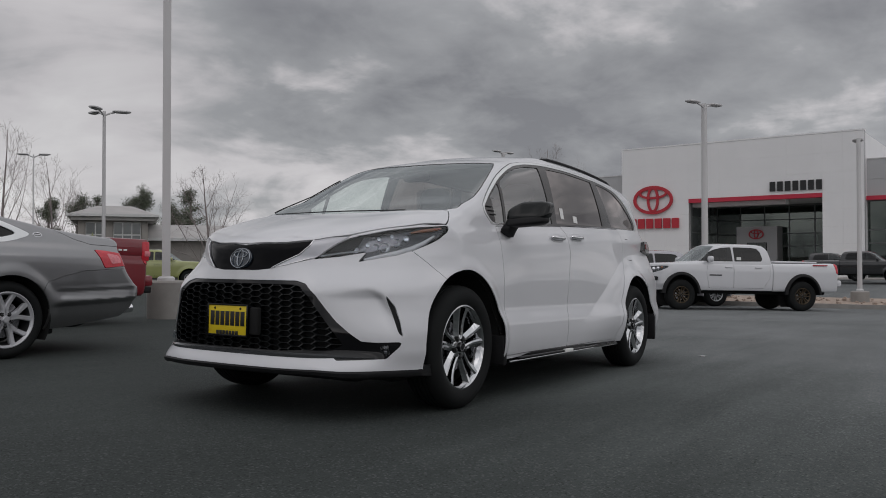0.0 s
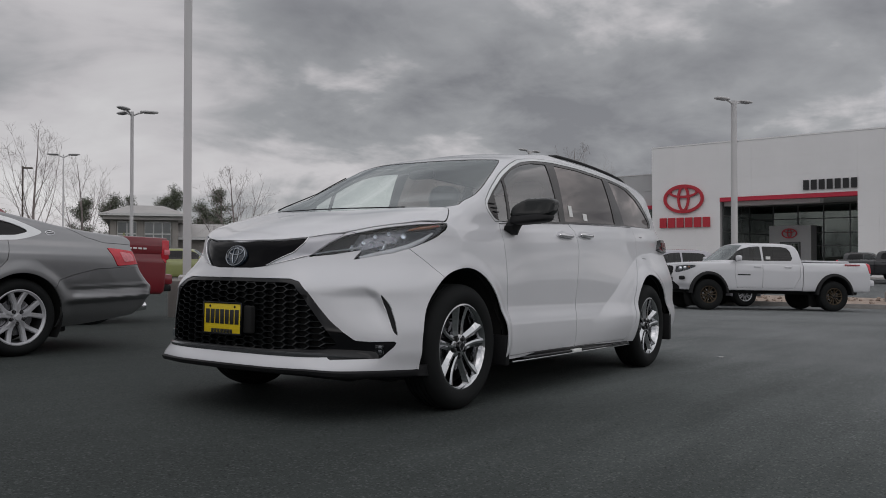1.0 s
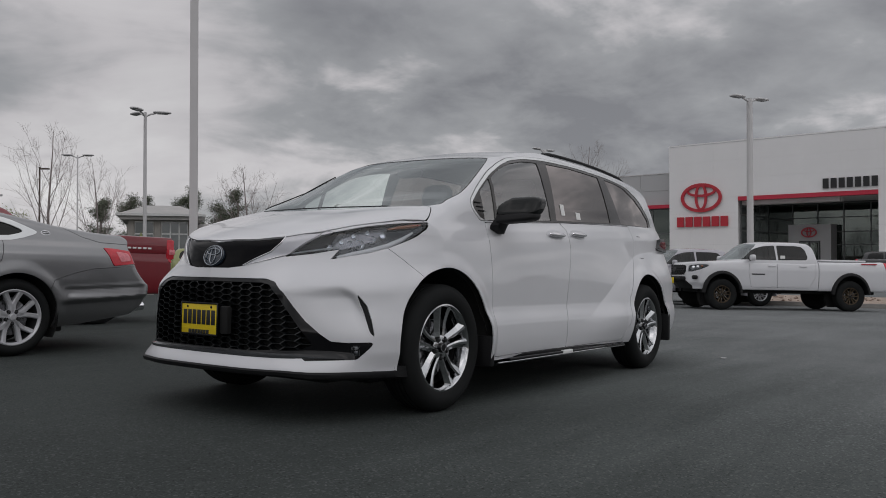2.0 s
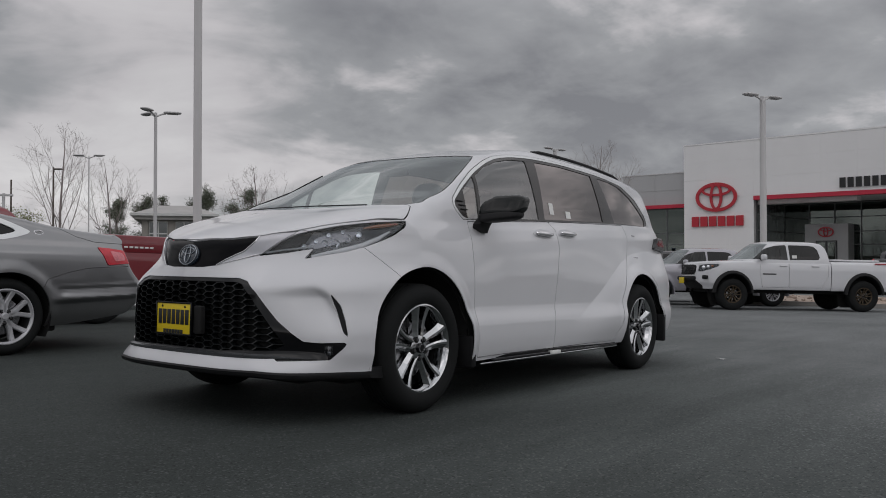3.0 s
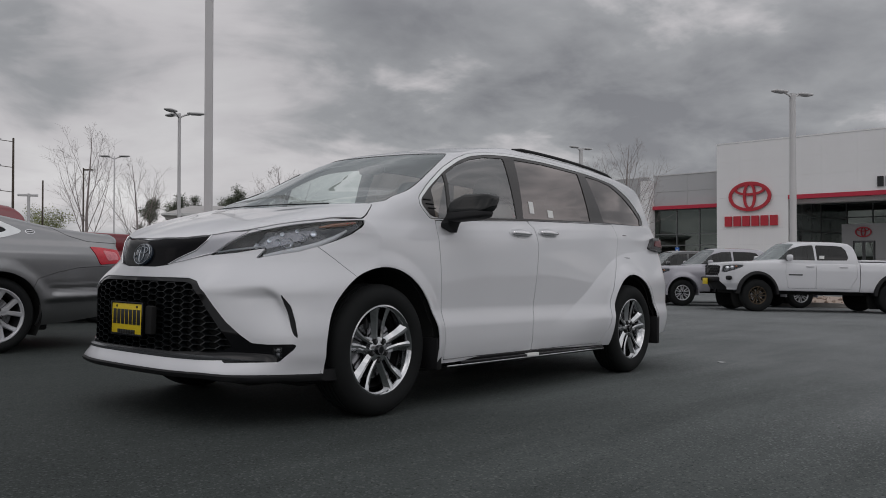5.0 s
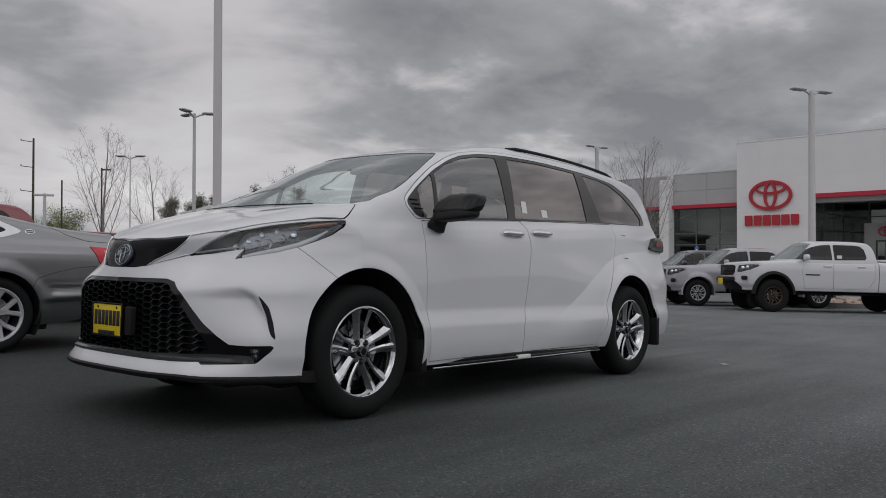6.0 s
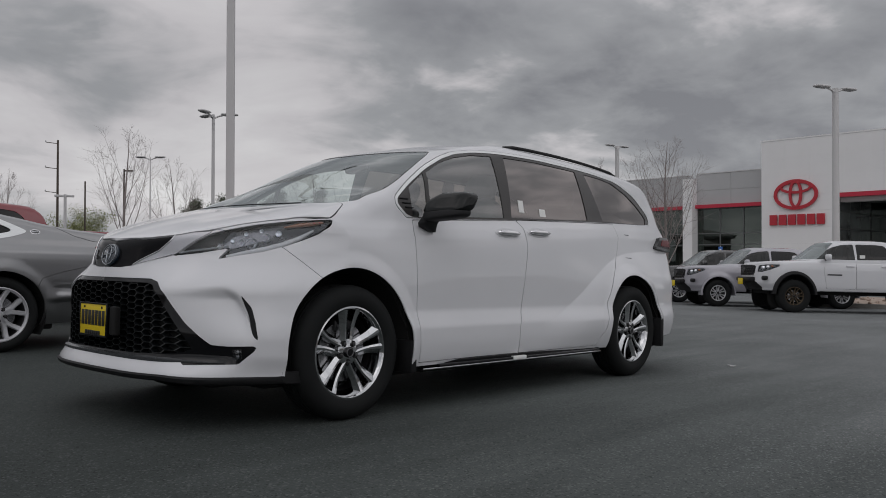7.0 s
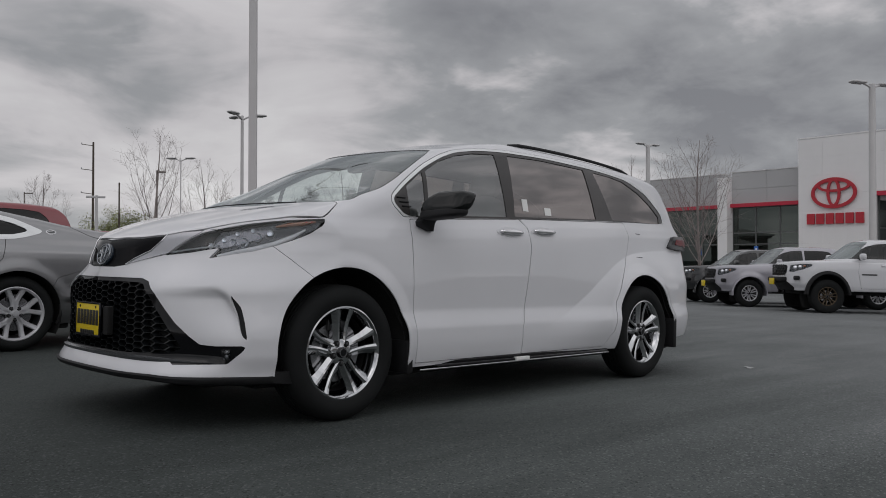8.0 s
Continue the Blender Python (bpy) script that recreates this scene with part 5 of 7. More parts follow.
# dealer plate in its black frame, with bars where the name stands
pm = pose(-2.535, 0.017, 0.528, 90, 0, -90)
plate_ob = part("number_plate", box((-0.150, -0.083, 0), (0.150, 0.083, 0.004), 0.002, pm), YELLOW, van, "yellow dealer plate in black frame")
bm = bmesh.new()
for lo, hi in (((-0.158, -0.091, -0.006), (-0.148, 0.091, 0.008)), ((0.148, -0.091, -0.006), (0.158, 0.091, 0.008)), ((-0.15, 0.081, -0.006), (0.15, 0.091, 0.008)), ((-0.15, -0.091, -0.006), (0.15, -0.079, 0.008))):
    add_box(bm, lo, hi, 0.002, pm)
add_box(bm, (-0.15, -0.085, -0.03), (0.15, 0.08, -0.004), 0.004, pm)
part("plate_frame", bm, GLOSS_BLACK, plate_ob, "black plastic frame")
for k in range(7):
    x = -0.118 + 0.0393 * k
    part("plate_bar", box((x - 0.0155, -0.030, 0.003), (x + 0.0155, 0.050, 0.0065), 0.001, pm), SIGN_BLACK, plate_ob)
for k in range(7):
    x = -0.075 + 0.025 * k
    part("frame_bar", box((x - 0.009, -0.080, 0.003), (x + 0.009, -0.058, 0.0085), 0.001, pm), SIGN_BLACK, plate_ob)
for x in (-0.10, 0.10):
    part("plate_screw", lathe([(0, 0.008), (0.006, 0.007), (0.008, 0.003)], 10, pm @ Matrix.Translation((x, 0.066, 0))), BLACK, plate_ob)
part("plate_bracket", box((0.150, -0.075, -0.045), (0.215, 0.075, -0.01), 0.01, pm), DARK, van)

# wheels, arches, flaps
for cx in (WHEEL_F, WHEEL_R):
    for near, y in ((True, -0.826), (False, 0.826)):
        make_wheel(van, cx, y, HUB_Z, near, 0.370, 0.250, 0.235, WHEEL_CHROME, DARK_METAL, 5, VAN_ARMS, 5, 1.54 if near else 0.1)
        s = -1 if near else 1
        bm = bmesh.new()
        arc = [(cx - 0.01 + (ARCH + 0.012) * math.cos(a), 0.395 + (ARCH + 0.012) * math.sin(a)) for a in np.linspace(0, math.pi, 34)]
        arc = [(arc[0][0], 0.268)] + arc + [(arc[-1][0], 0.284)]
        for y0, y1 in ((0.50, 0.93),):
            a = [bm.verts.new((x, s * y0, z)) for x, z in arc]
            b = [bm.verts.new((x, s * y1, z)) for x, z in arc]
            for i in range(len(arc) - 1):
                bm.faces.new((a[i], a[i + 1], b[i + 1], b[i]))
            bm.faces.new(a)
        part("wheel_arch_liner", bm, DARK, van)
for s in (1, -1):
    for cx, zt, zb in ((-1.095, 0.47, 0.215), (1.965, 0.52, 0.215)):
        part("mud_flap", box((cx - 0.016, -s * 0.980 if s == 1 else 0.76, zb + 0.012), (cx + 0.032, -0.76 if s == 1 else 0.980, zt - 0.05), 0.012), BLACK, van, "black mud flap")
    # sill: white rocker with black step and bright strip
    part("sill", box((-1.03, min(-s * 0.938, -s * 0.86), 0.256), (1.02, max(-s * 0.938, -s * 0.86), 0.290), 0.010), GLOSS_BLACK, van)
    part("sill_step", box((-0.85, min(-s * 0.966, -s * 0.90), 0.244), (0.98, max(-s * 0.966, -s * 0.90), 0.264), 0.006), GLOSS_BLACK, van, "black sill step")
    part("sill_strip", box((-0.99, min(-s * 0.962, -s * 0.92), 0.236), (1.0, max(-s * 0.962, -s * 0.92), 0.246), 0.003), CHROME, van, "bright sill strip")
    part("sill_mark", box((-0.12, min(-s * 0.976, -s * 0.95), 0.247), (0.02, max(-s * 0.976, -s * 0.95), 0.268), 0.002), PAPER, van)

    # mirrors: cap, lower shell, stalk, glass
    ms = Matrix.Diagonal((1, s, 1, 1))
    def swept(v, shear):
        v.co.x += 0.32 * (-v.co.y - 1.025) + shear * (v.co.z - 1.19)
        v.co.z += 0.05 * (-v.co.y - 1.025)
        v.co = ms @ v.co
    cap_bm = pebble((-0.878, -1.031, 1.237), (0.086, 0.130, 0.068), 3.8, 24)
    for v in cap_bm.verts:
        k = (v.co.y + 0.905) / -0.24
        v.co.z -= 0.035 * max(0.0, 0.35 - k) * max(0.0, (v.co.z - 1.17) / 0.13) / 0.35
        v.co.x += (v.co.x + 0.885) * -0.22 * max(0.0, k - 0.4)
        swept(v, 0.55)
    cap_ob = part("mirror", cap_bm, MIRROR_BLACK, van, "gloss black door mirror")
    bm = pebble((-0.879, -1.026, 1.172), (0.080, 0.124, 0.032), 3.2, 14)
    for v in bm.verts:
        k = (v.co.y + 0.905) / -0.24
        if v.co.z < 1.176:
            v.co.z -= 0.014 * (1 - k)
        swept(v, 0.3)
    part("mirror_base", bm, BLACK, cap_ob, "black lower mirror shell")
    bm, rings = bmesh.new(), []
    for x0, x1, y0, y1, z in ((-0.955, -0.845, 0.90, 0.985, 1.180), (-0.972, -0.850, 0.885, 0.968, 1.150), (-0.982, -0.858, 0.865, 0.945, 1.118), (-0.955, -0.848, 0.845, 0.925, 1.094), (-0.885, -0.835, 0.840, 0.900, 1.066)):
        mx, my, hx, hy = (x0 + x1) / 2, (y0 + y1) / 2, (x1 - x0) / 2, (y1 - y0) / 2
        rings.append([bm.verts.new(ms @ Vector((mx + hx * math.copysign(abs(math.cos(q)) ** 0.5, math.cos(q)), -my + hy * math.copysign(abs(math.sin(q)) ** 0.5, math.sin(q)), z))) for q in np.linspace(0, 2 * math.pi, 17)[:-1]])
    for p, q in zip(rings, rings[1:]):
        for k in range(16):
            bm.faces.new((p[k], p[(k + 1) % 16], q[(k + 1) % 16], q[k]))
    bm.faces.new(rings[0])
    bm.faces.new(rings[-1][::-1])
    bmesh.ops.recalc_face_normals(bm, faces=bm.faces)
    part("mirror_stalk", bm, BLACK, cap_ob, "tapered black mirror foot")
    part("mirror_glass", superball((-0.775, -1.035, 1.240), (0.006, 0.095, 0.045), 0.5, 20, ms), CHROME, cap_ob, "mirror glass")

    # door handles: bright bow over a shallow cup
    for hx, hz in ((-0.092, 1.098), (0.268, 1.117)):
        p, n = on_body(hx, 0, hz, "y")
        q = mirrored(p + n * 0.020, s)
        bow = part("door_handle", superball(q - Vector((0, 0, 0.006)), (0.116, 0.017, 0.016), 0.62, 20), CHROME, [o for o in van.children if o.name.startswith("front_door" if hx < 0.1 else "sliding_door")][0 if s == 1 else 1], "chrome handle")
        face = Matrix.Translation(mirrored(p, s)) @ Vector((n.x, n.y * s, n.z)).to_track_quat("Z", "Y").to_matrix().to_4x4() @ Matrix.Diagonal((0.138, 0.036, 1, 1))
        part("handle_cup", lathe([(1.0, -0.001), (0.975, 0.0025), (0.93, 0.003), (0.86, 0.0015), (0.6, 0.001), (0, 0.001)], 40, face), WHITE, bow, "shallow white cup")
    # roof rails
    pts = []
    for k in range(15):
        x = 0.20 + 1.68 * k / 14
        w = 0.590 - 0.05 * (k / 14) ** 2
        p, n = on_body(x, w, 0, "z")
        pts.append(mirrored(p + Vector((0, 0, 0.020 * math.sin(math.pi * min(1, max(0, k / 14))) ** 0.35)), s))
    part("roof_rail", tube(pts, [0.008] + [0.013] * 13 + [0.008], 8), BLACK, van, "black roof rail")
    # three slats at the foot of the front pillar
    for k in range(3):
        p, n = on_body(-1.035 + 0.018 * k, 0, 1.262 - 0.026 * k, "y")
        q = mirrored(p + n * 0.003, s)
        part("pillar_slat", box(q - Vector((0.035, 0.003, 0.004)), q + Vector((0.035, 0.004, 0.004)), 0.002), BLACK, van)
    # sheet inside the arch of the quarter panel: fuel-door outline
for k, (x, z) in enumerate(((1.62, 1.168), (1.565, 0.972))):
    p, n = on_body(x, 0, z, "y")
    part("panel_seam", superball(p + n * 0.0005, (0.06, 0.0015, 0.003), 0.5, 12), SILVER, van)

# rear window papers
for x, z, w, h in ((0.140, 1.300, 0.030, 0.044), (0.395, 1.270, 0.038, 0.028)):
    p, n = on_body(x, 0, z, "y")
    at = Matrix.Translation(p - n * 0.0045) @ n.to_track_quat("Z", "Y").to_matrix().to_4x4()
    part("window_paper", plate([(-w, -h), (w, -h), (w, h), (-w, h)], 0.001, at), PAPER, van, "white paper sticker")

# black seal up the far side of the windscreen
pts = []
for w, z in ((0.785, 1.232), (0.772, 1.262), (0.735, 1.38), (0.712, 1.44), (0.690, 1.49), (0.672, 1.525)):
    p = cast(body, np.array([(0.2, -w * 0.985, z)]), np.array([(-1.0, 0.0, 0.0)]))
    pts.append(mirrored(Vector(p[0]) + Vector(slope(body, p)[0]) * 0.004, -1))
part("windscreen_seal", tube(pts, 0.0050, 6), BLACK, van, "black rubber windscreen seal")

# wipers and cowl
for y0, y1 in ((-0.52, 0.06), (0.60, 0.0)):
    pts = []
    for k in range(9):
        y = y0 + (y1 - y0) * k / 8
        p, n = on_body(0, abs(y), 1.205 + 0.028 * (1 - k / 8) * 0.2, "x")
        pts.append(Vector((p.x, y, p.z - 0.012)) + Vector((n.x, 0, n.z)) * 0.006)
    part("wiper", tube(pts, 0.0045, 6), BLACK, van, "black wiper blade")

# cabin
part("cabin_floor", box((-1.5, -0.72, 0.42), (2.2, 0.72, 0.46), 0.01), CABIN, van)
bm = superball((-1.22, 0, 1.02), (0.34, 0.74, 0.14), 0.45, 24)
part("dashboard", bm, CABIN, van, "dark dashboard")
SEATS = ((-0.28, -0.40), (-0.28, 0.40), (0.72, -0.42), (0.72, 0.42), (1.55, -0.35), (1.55, 0.35))
for x, y in SEATS:
    seat = part("seat", superball((x, y, 0.72), (0.27, 0.26, 0.10), 0.5, 20), SEAT, van, "grey fabric seat")
    lean = Matrix.Translation((x + 0.24, y, 0.76)) @ Matrix.Rotation(radians(18), 4, "Y")
    part("seat_back", superball((0, 0, 0.30), (0.09, 0.25, 0.34), 0.5, 20, lean), SEAT, seat)
    part("headrest", superball((0.0, 0, 0.73), (0.06, 0.14, 0.10), 0.6, 16, lean), SEAT, seat)
wheel_m = Matrix.Translation((-0.78, -0.40, 1.03)) @ Matrix.Rotation(radians(-62), 4, "Y")
bm = bmesh.new()
oval(bm, 0, 0, 0.185, 0.185, 0.016, wheel_m, 28)
add_tube(bm, [wheel_m @ Vector((-0.18, 0, 0)), wheel_m @ Vector((0.18, 0, 0))], 0.016, 6)
add_tube(bm, [wheel_m @ Vector((0, 0, 0)), Vector((-1.05, -0.40, 0.95))], 0.03, 8)
part("steering_wheel", bm, CABIN, van, "dark steering wheel")
part("rear_view_mirror", superball((-0.70, 0, 1.53), (0.02, 0.12, 0.035), 0.6, 16), BLACK, van)
part("underbody", box((-1.98, -0.74, 0.185), (2.30, 0.74, 0.30), 0.03), DARK, van)
# unseen tray, added low behind the lip to deepen the shade beneath
part("undertray", box((-2.24, -0.66, 0.205), (-1.97, 0.66, 0.265), 0.02), DARK, van)


# ---- parked vehicles ----
def pickup_lower(lift):
    top = pchip([-2.80, -2.70, -2.62, -2.45, -2.0, -1.25, -0.9, 1.0, 2.0, 3.1], [1.03, 1.085, 1.115, 1.15, 1.185, 1.21, 1.212, 1.216, 1.225, 1.24])
    wide = pchip([0.40, 0.55, 0.75, 0.95, 1.10, 1.2, 1.3], [0.86, 0.90, 0.915, 0.92, 0.90, 0.865, 0.82])
    snub = pchip([0, 0.25, 0.5, 0.7, 0.82, 0.9, 1.1], [-2.72, -2.69, -2.61, -2.47, -2.33, -2.15, -1.7])

    def field(x, w, z):
        z = z - lift
        s = wide(z) - 0.04 * step(-2.0, -2.6, x)
        for c in (-1.785, 1.785):
            s = s + 0.035 * (1 - step(0.46, 0.62, np.hypot(x - c, z + lift - 0.40)))
        f = smax(w - s, (z - top(x) + 0.02 * (w / 0.8) ** 4) * 0.9, 0.06)
        f = smax(f, (snub(w) + 0.05 * step(0.9, 1.1, z) + 0.10 * step(0.62, 0.45, z) - x) * 0.9, 0.06)
        return smax(smax(f, x - 2.86, 0.06), 0.42 - z, 0.04)
    return field


def pickup_cab(lift):
    top = pchip([-1.74, -1.50, -1.12, -0.80, -0.45, 0.25, 0.62, 0.76, 0.90], [1.03, 1.19, 1.46, 1.675, 1.735, 1.74, 1.715, 1.62, 1.10])
    wide = pchip([1.0, 1.22, 1.4, 1.6, 1.75, 1.9], [0.90, 0.875, 0.835, 0.775, 0.72, 0.65])

    def field(x, w, z):
        z = z - lift
        xe = x - 0.30 * w * w * step(0.3, -0.8, x)
        return smax(smax(w - wide(z), (z - top(xe) + 0.03 * (w / 0.6) ** 2) * 0.75, 0.045), 1.05 - z, 0.03)
    return field


def pickup(name, m, paint, label, lift=0.0, flare=None, wheel_r=0.385, rim=0.215, rim_mat=ALLOY, dense=1.0, spin=0.2, plate=True):
    ob = thing(name, m, label, "pickup truck", "parked pickups")
    low = wrap(pickup_lower(lift), 1.75, 0.05, 0.85 + lift, int(190 * dense), int(52 * dense))
    cab = wrap(pickup_cab(lift), 0.55, -0.15, 1.35 + lift, int(110 * dense), int(44 * dense))
    hub = wheel_r
    arch = wheel_r + (0.135 if flare else 0.085)
    squeeze = 0.89 if flare else 1.0
    for c in (-1.785, 1.785):
        _, low = low.cut(disc(c / squeeze, hub + 0.01, arch, 0.45)(low.v * np.array((1 / squeeze, 1, 1))))
    near = lambda v: v[:, 1] < -0.4
    z = lift
    grille = inside([(-0.2, 1.065 + z), (0, 1.065 + z), (0.40, 1.06 + z), (0.48, 1.02 + z), (0.50, 0.88 + z), (0.42, 0.80 + z), (0, 0.79 + z), (-0.2, 0.79 + z)], 1, "yz", lambda v: v[:, 0] < -2.2)
    lampd = inside([(0.55, 1.045 + z), (0.72, 1.072 + z), (0.885, 1.075 + z), (0.875, 1.02 + z), (0.81, 0.945 + z), (0.66, 0.885 + z), (0.56, 0.885 + z)], 0, "yz", lambda v: v[:, 0] < -2.0)
    lower = inside([(-0.2, 0.66 + z), (0.46, 0.66 + z), (0.54, 0.62 + z), (0.60, 0.52 + z), (0.56, 0.40 + z), (-0.2, 0.40 + z)], 1, "yz", lambda v: v[:, 0] < -2.2)
    g, low = low.panel(grille, 0)
    h, low = low.panel(lampd, 0.003)
    b, low = low.panel(lower, 0.003)
    skin_part("grille", g, BLACK, ob, "black mesh grille", lip=0.01, push=-0.01)
    skin_part("lower_bumper", b, BLACK, ob, "black lower bumper and fog pockets", lip=0.02, push=-0.01)
    d1 = inside([(-1.02, 1.20 + z), (-1.06, 0.9 + z), (-0.98, 0.50 + z), (-0.27, 0.50 + z), (-0.27, 1.23 + z)], 0, where=near)
    d2 = inside([(-0.26, 1.23 + z), (-0.26, 0.50 + z), (0.62, 0.50 + z), (0.80, 0.80 + z), (0.80, 1.23 + z)], 0, where=near)
    bed = inside([(0.90, 0.1), (0.90, 2.0), (3.2, 2.0), (3.2, 0.1)], 0)
    tl = inside([(2.74, 1.205 + z), (3.0, 1.205 + z), (3.0, 0.93 + z), (2.80, 0.94 + z), (2.77, 1.08 + z)], 0, where=lambda v: np.abs(v[:, 1]) > 0.74)
    t, low = low.panel(tl, 0.003)
    fd, low = low.panel(d1, 0.006)
    rd, low = low.panel(d2, 0.006)
    box_skin, low = low.panel(bed, 0.02)
    skin_part("front_body", low, paint, ob, "", lip=0.02)
    skin_part("cargo_bed", box_skin, paint, ob, "", lip=0.03)
    ws = inside([(-0.3, 1.22 + z), (0, 1.22 + z), (0.72, 1.23 + z), (0.76, 1.26 + z), (0.62, 1.635 + z), (0.5, 1.66 + z), (0, 1.675 + z), (-0.3, 1.675 + z)], 1, "yz", lambda v: v[:, 0] < -0.35)
    w1 = inside([(-1.24, 1.228 + z), (-0.93, 1.465 + z), (-0.79, 1.545 + z), (-0.60, 1.595 + z), (-0.30, 1.618 + z), (-0.28, 1.225 + z)], 0, where=near)
    w2 = inside([(-0.23, 1.225 + z), (-0.24, 1.618 + z), (0.30, 1.612 + z), (0.46, 1.59 + z), (0.55, 1.50 + z), (0.60, 1.31 + z), (0.56, 1.24 + z)], 0, where=near)
    rw = inside([(-0.3, 1.33 + z), (0.6, 1.33 + z), (0.55, 1.60 + z), (-0.3, 1.60 + z)], 1, "yz", lambda v: v[:, 0] > 0.5)
    a, cab = cab.panel(ws, 0)
    skin_part("windscreen", a, CLEAR, ob, lip=0, push=-0.01)
    a, cab = cab.panel(rw, 0)
    skin_part("rear_window", a, TRUCK_DARK, ob, lip=0, push=-0.01)
    a1, cab = cab.panel(w1, 0)
    a2, cab = cab.panel(w2, 0)
    skin_part("cab", cab, paint, ob, "", lip=0.02)
    for k, s in enumerate(("near", "far")):
        sg = -1 if s == "near" else 1
        skin_part("front_window", a1, TRUCK_GLASS, ob, "", s, 0, -0.008)
        skin_part("rear_side_window", a2, TRUCK_DARK, ob, "", s, 0, -0.008)
        for nm, sk, hx in (("front_door", fd, -0.42), ("rear_door", rd, 0.45)):
            door = skin_part(nm, sk, paint, ob, "", s, 0.012)
            part("handle", box((hx - 0.10, min(sg * 0.935, sg * 0.90), 1.05 + z), (hx + 0.10, max(sg * 0.935, sg * 0.90), 1.085 + z), 0.01), paint, door)
        lampo = skin_part("headlamp", h, LAMP_GLASS, ob, "clear headlamp", s, 0.0)
        skin_part("lamp_bowl", h, LAMP_BOWL, lampo, "", s, 0, -0.035)
        part("lamp_reflector", superball((-2.47, sg * 0.66, 0.985 + z), (0.05, 0.06, 0.055), 0.8, 12), LAMP_BULB, lampo)
        part("lamp_reflector", superball((-2.39, sg * 0.765, 1.005 + z), (0.045, 0.04, 0.045), 0.8, 12), LAMP_BULB, lampo)
        part("turn_signal", superball((-2.31, sg * 0.828, 1.030 + z), (0.035, 0.02, 0.025), 0.8, 10), AMBER, lampo)
        skin_part("tail_lamp", t, RED_LENS, ob, "red tail lamp", s, 0.02, 0.006)
        pocket = part("fog_pocket", superball((-2.46, sg * 0.72, 0.735 + z), (0.055, 0.13, 0.055), 0.6, 16), BLACK, ob, "black fog lamp pocket")
        part("fog_lamp", superball((-2.455, sg * 0.79, 0.73 + z), (0.05, 0.035, 0.032), 0.8, 12), LAMP_BULB, pocket, "clear fog lamp")
        mir = part("mirror", superball((-1.00, sg * 1.01, 1.28 + z), (0.06, 0.11, 0.080), 0.6, 16), paint, ob, "door mirror")
        part("mirror_stalk", tube([(-1.01, sg * 0.86, 1.22 + z), (-1.00, sg * 0.95, 1.25 + z)], 0.03, 6), BLACK, mir)
        part("side_step", box((-1.15, min(sg * 0.86, sg * 0.80), 0.42 + z), (0.9, max(sg * 0.86, sg * 0.80), 0.47 + z), 0.015), BLACK, ob)
        for c in (-1.785, 1.785):
            make_wheel(ob, c, sg * 0.80, hub, s == "near", wheel_r, rim, 0.26, rim_mat, DARK_METAL, 6, TRUCK_ARMS, 6, spin)
            bm = bmesh.new()
            r0, r1 = arch - 0.01, arch + (0.080 if flare else 0.03)
            rings = []
            for q in range(23):
                an = radians(4 if flare else -8) + (math.pi - radians(8 if flare else -16)) * q / 22
                ca, sa = math.cos(an), math.sin(an)
                rings.append([bm.verts.new((c + squeeze * r * ca, sg * y, hub + r * sa)) for r, y in ((r0, 0.55), (r0, 0.975), (r0 + 0.02, 0.985), (r1 - 0.01, 0.965), (r1, 0.90))])
            for p, q in zip(rings, rings[1:]):
                for i in range(4):
                    bm.faces.new((p[i], p[i + 1], q[i + 1], q[i]))
            bmesh.ops.recalc_face_normals(bm, faces=bm.faces)
            part("wheel_flare", bm, flare or paint, ob)
            bm = bmesh.new()
            bm.faces.new([bm.verts.new((c + arch * math.cos(q), sg * 0.55, hub + arch * math.sin(q))) for q in np.linspace(-0.6, math.pi + 0.6, 24)])
            part("wheel_arch_liner", bm, DARK, ob)
    part("front_bumper_bar", box((-2.76, -0.50, 0.64 + z), (-2.60, 0.50, 0.76 + z), 0.04), BLACK, ob)
    part("rear_bumper", box((2.84, -0.86, 0.58 + z), (3.0, 0.86, 0.76 + z), 0.04), paint if lift > 0.02 else SILVER, ob)
    part("chassis", box((-2.3, -0.55, 0.38 + z * 0.6), (2.7, 0.55, 0.55 + z), 0.04), DARK, ob)
    part("cabin_inside", box((-1.0, -0.62, 1.0 + z), (0.55, 0.62, 1.25 + z), 0.05), CABIN, ob)
    for y in (-0.36, 0.36):
        part("seat_back", superball((-0.05, y, 1.35 + z), (0.09, 0.22, 0.30), 0.5, 12), SEAT, ob)
    bm = bmesh.new()
    for i in range(-5, 6):
        for j in range(4):
            cy, cz = i * 0.085 + (0.042 if j % 2 else 0), 0.830 + j * 0.066 + z
            if abs(cy) < 0.46:
                oval(bm, 0, 0, 0.038, 0.032, 0.007, Matrix.Translation((-2.715 + 0.40 * cy * cy, cy, cz)) @ Matrix.Rotation(radians(90), 4, "Y"), 6)
    part("grille_mesh", bm, DARK_METAL, ob, "dark honeycomb mesh", smooth=False)
    part("emblem", lathe([(0.0, 0.02), (0.085, 0.015), (0.09, -0.02)], 20, Matrix.Translation((-2.725, 0, 0.925 + z)) @ Matrix.Rotation(radians(-90), 4, "Y") @ Matrix.Diagonal((0.7, 1, 1, 1))), DARK_METAL, ob)
    if plate:
        part("dealer_plate", box((-2.83, -0.15, 0.56 + z), (-2.80, 0.15, 0.72 + z), 0.004), YELLOW, ob, "yellow dealer plate")
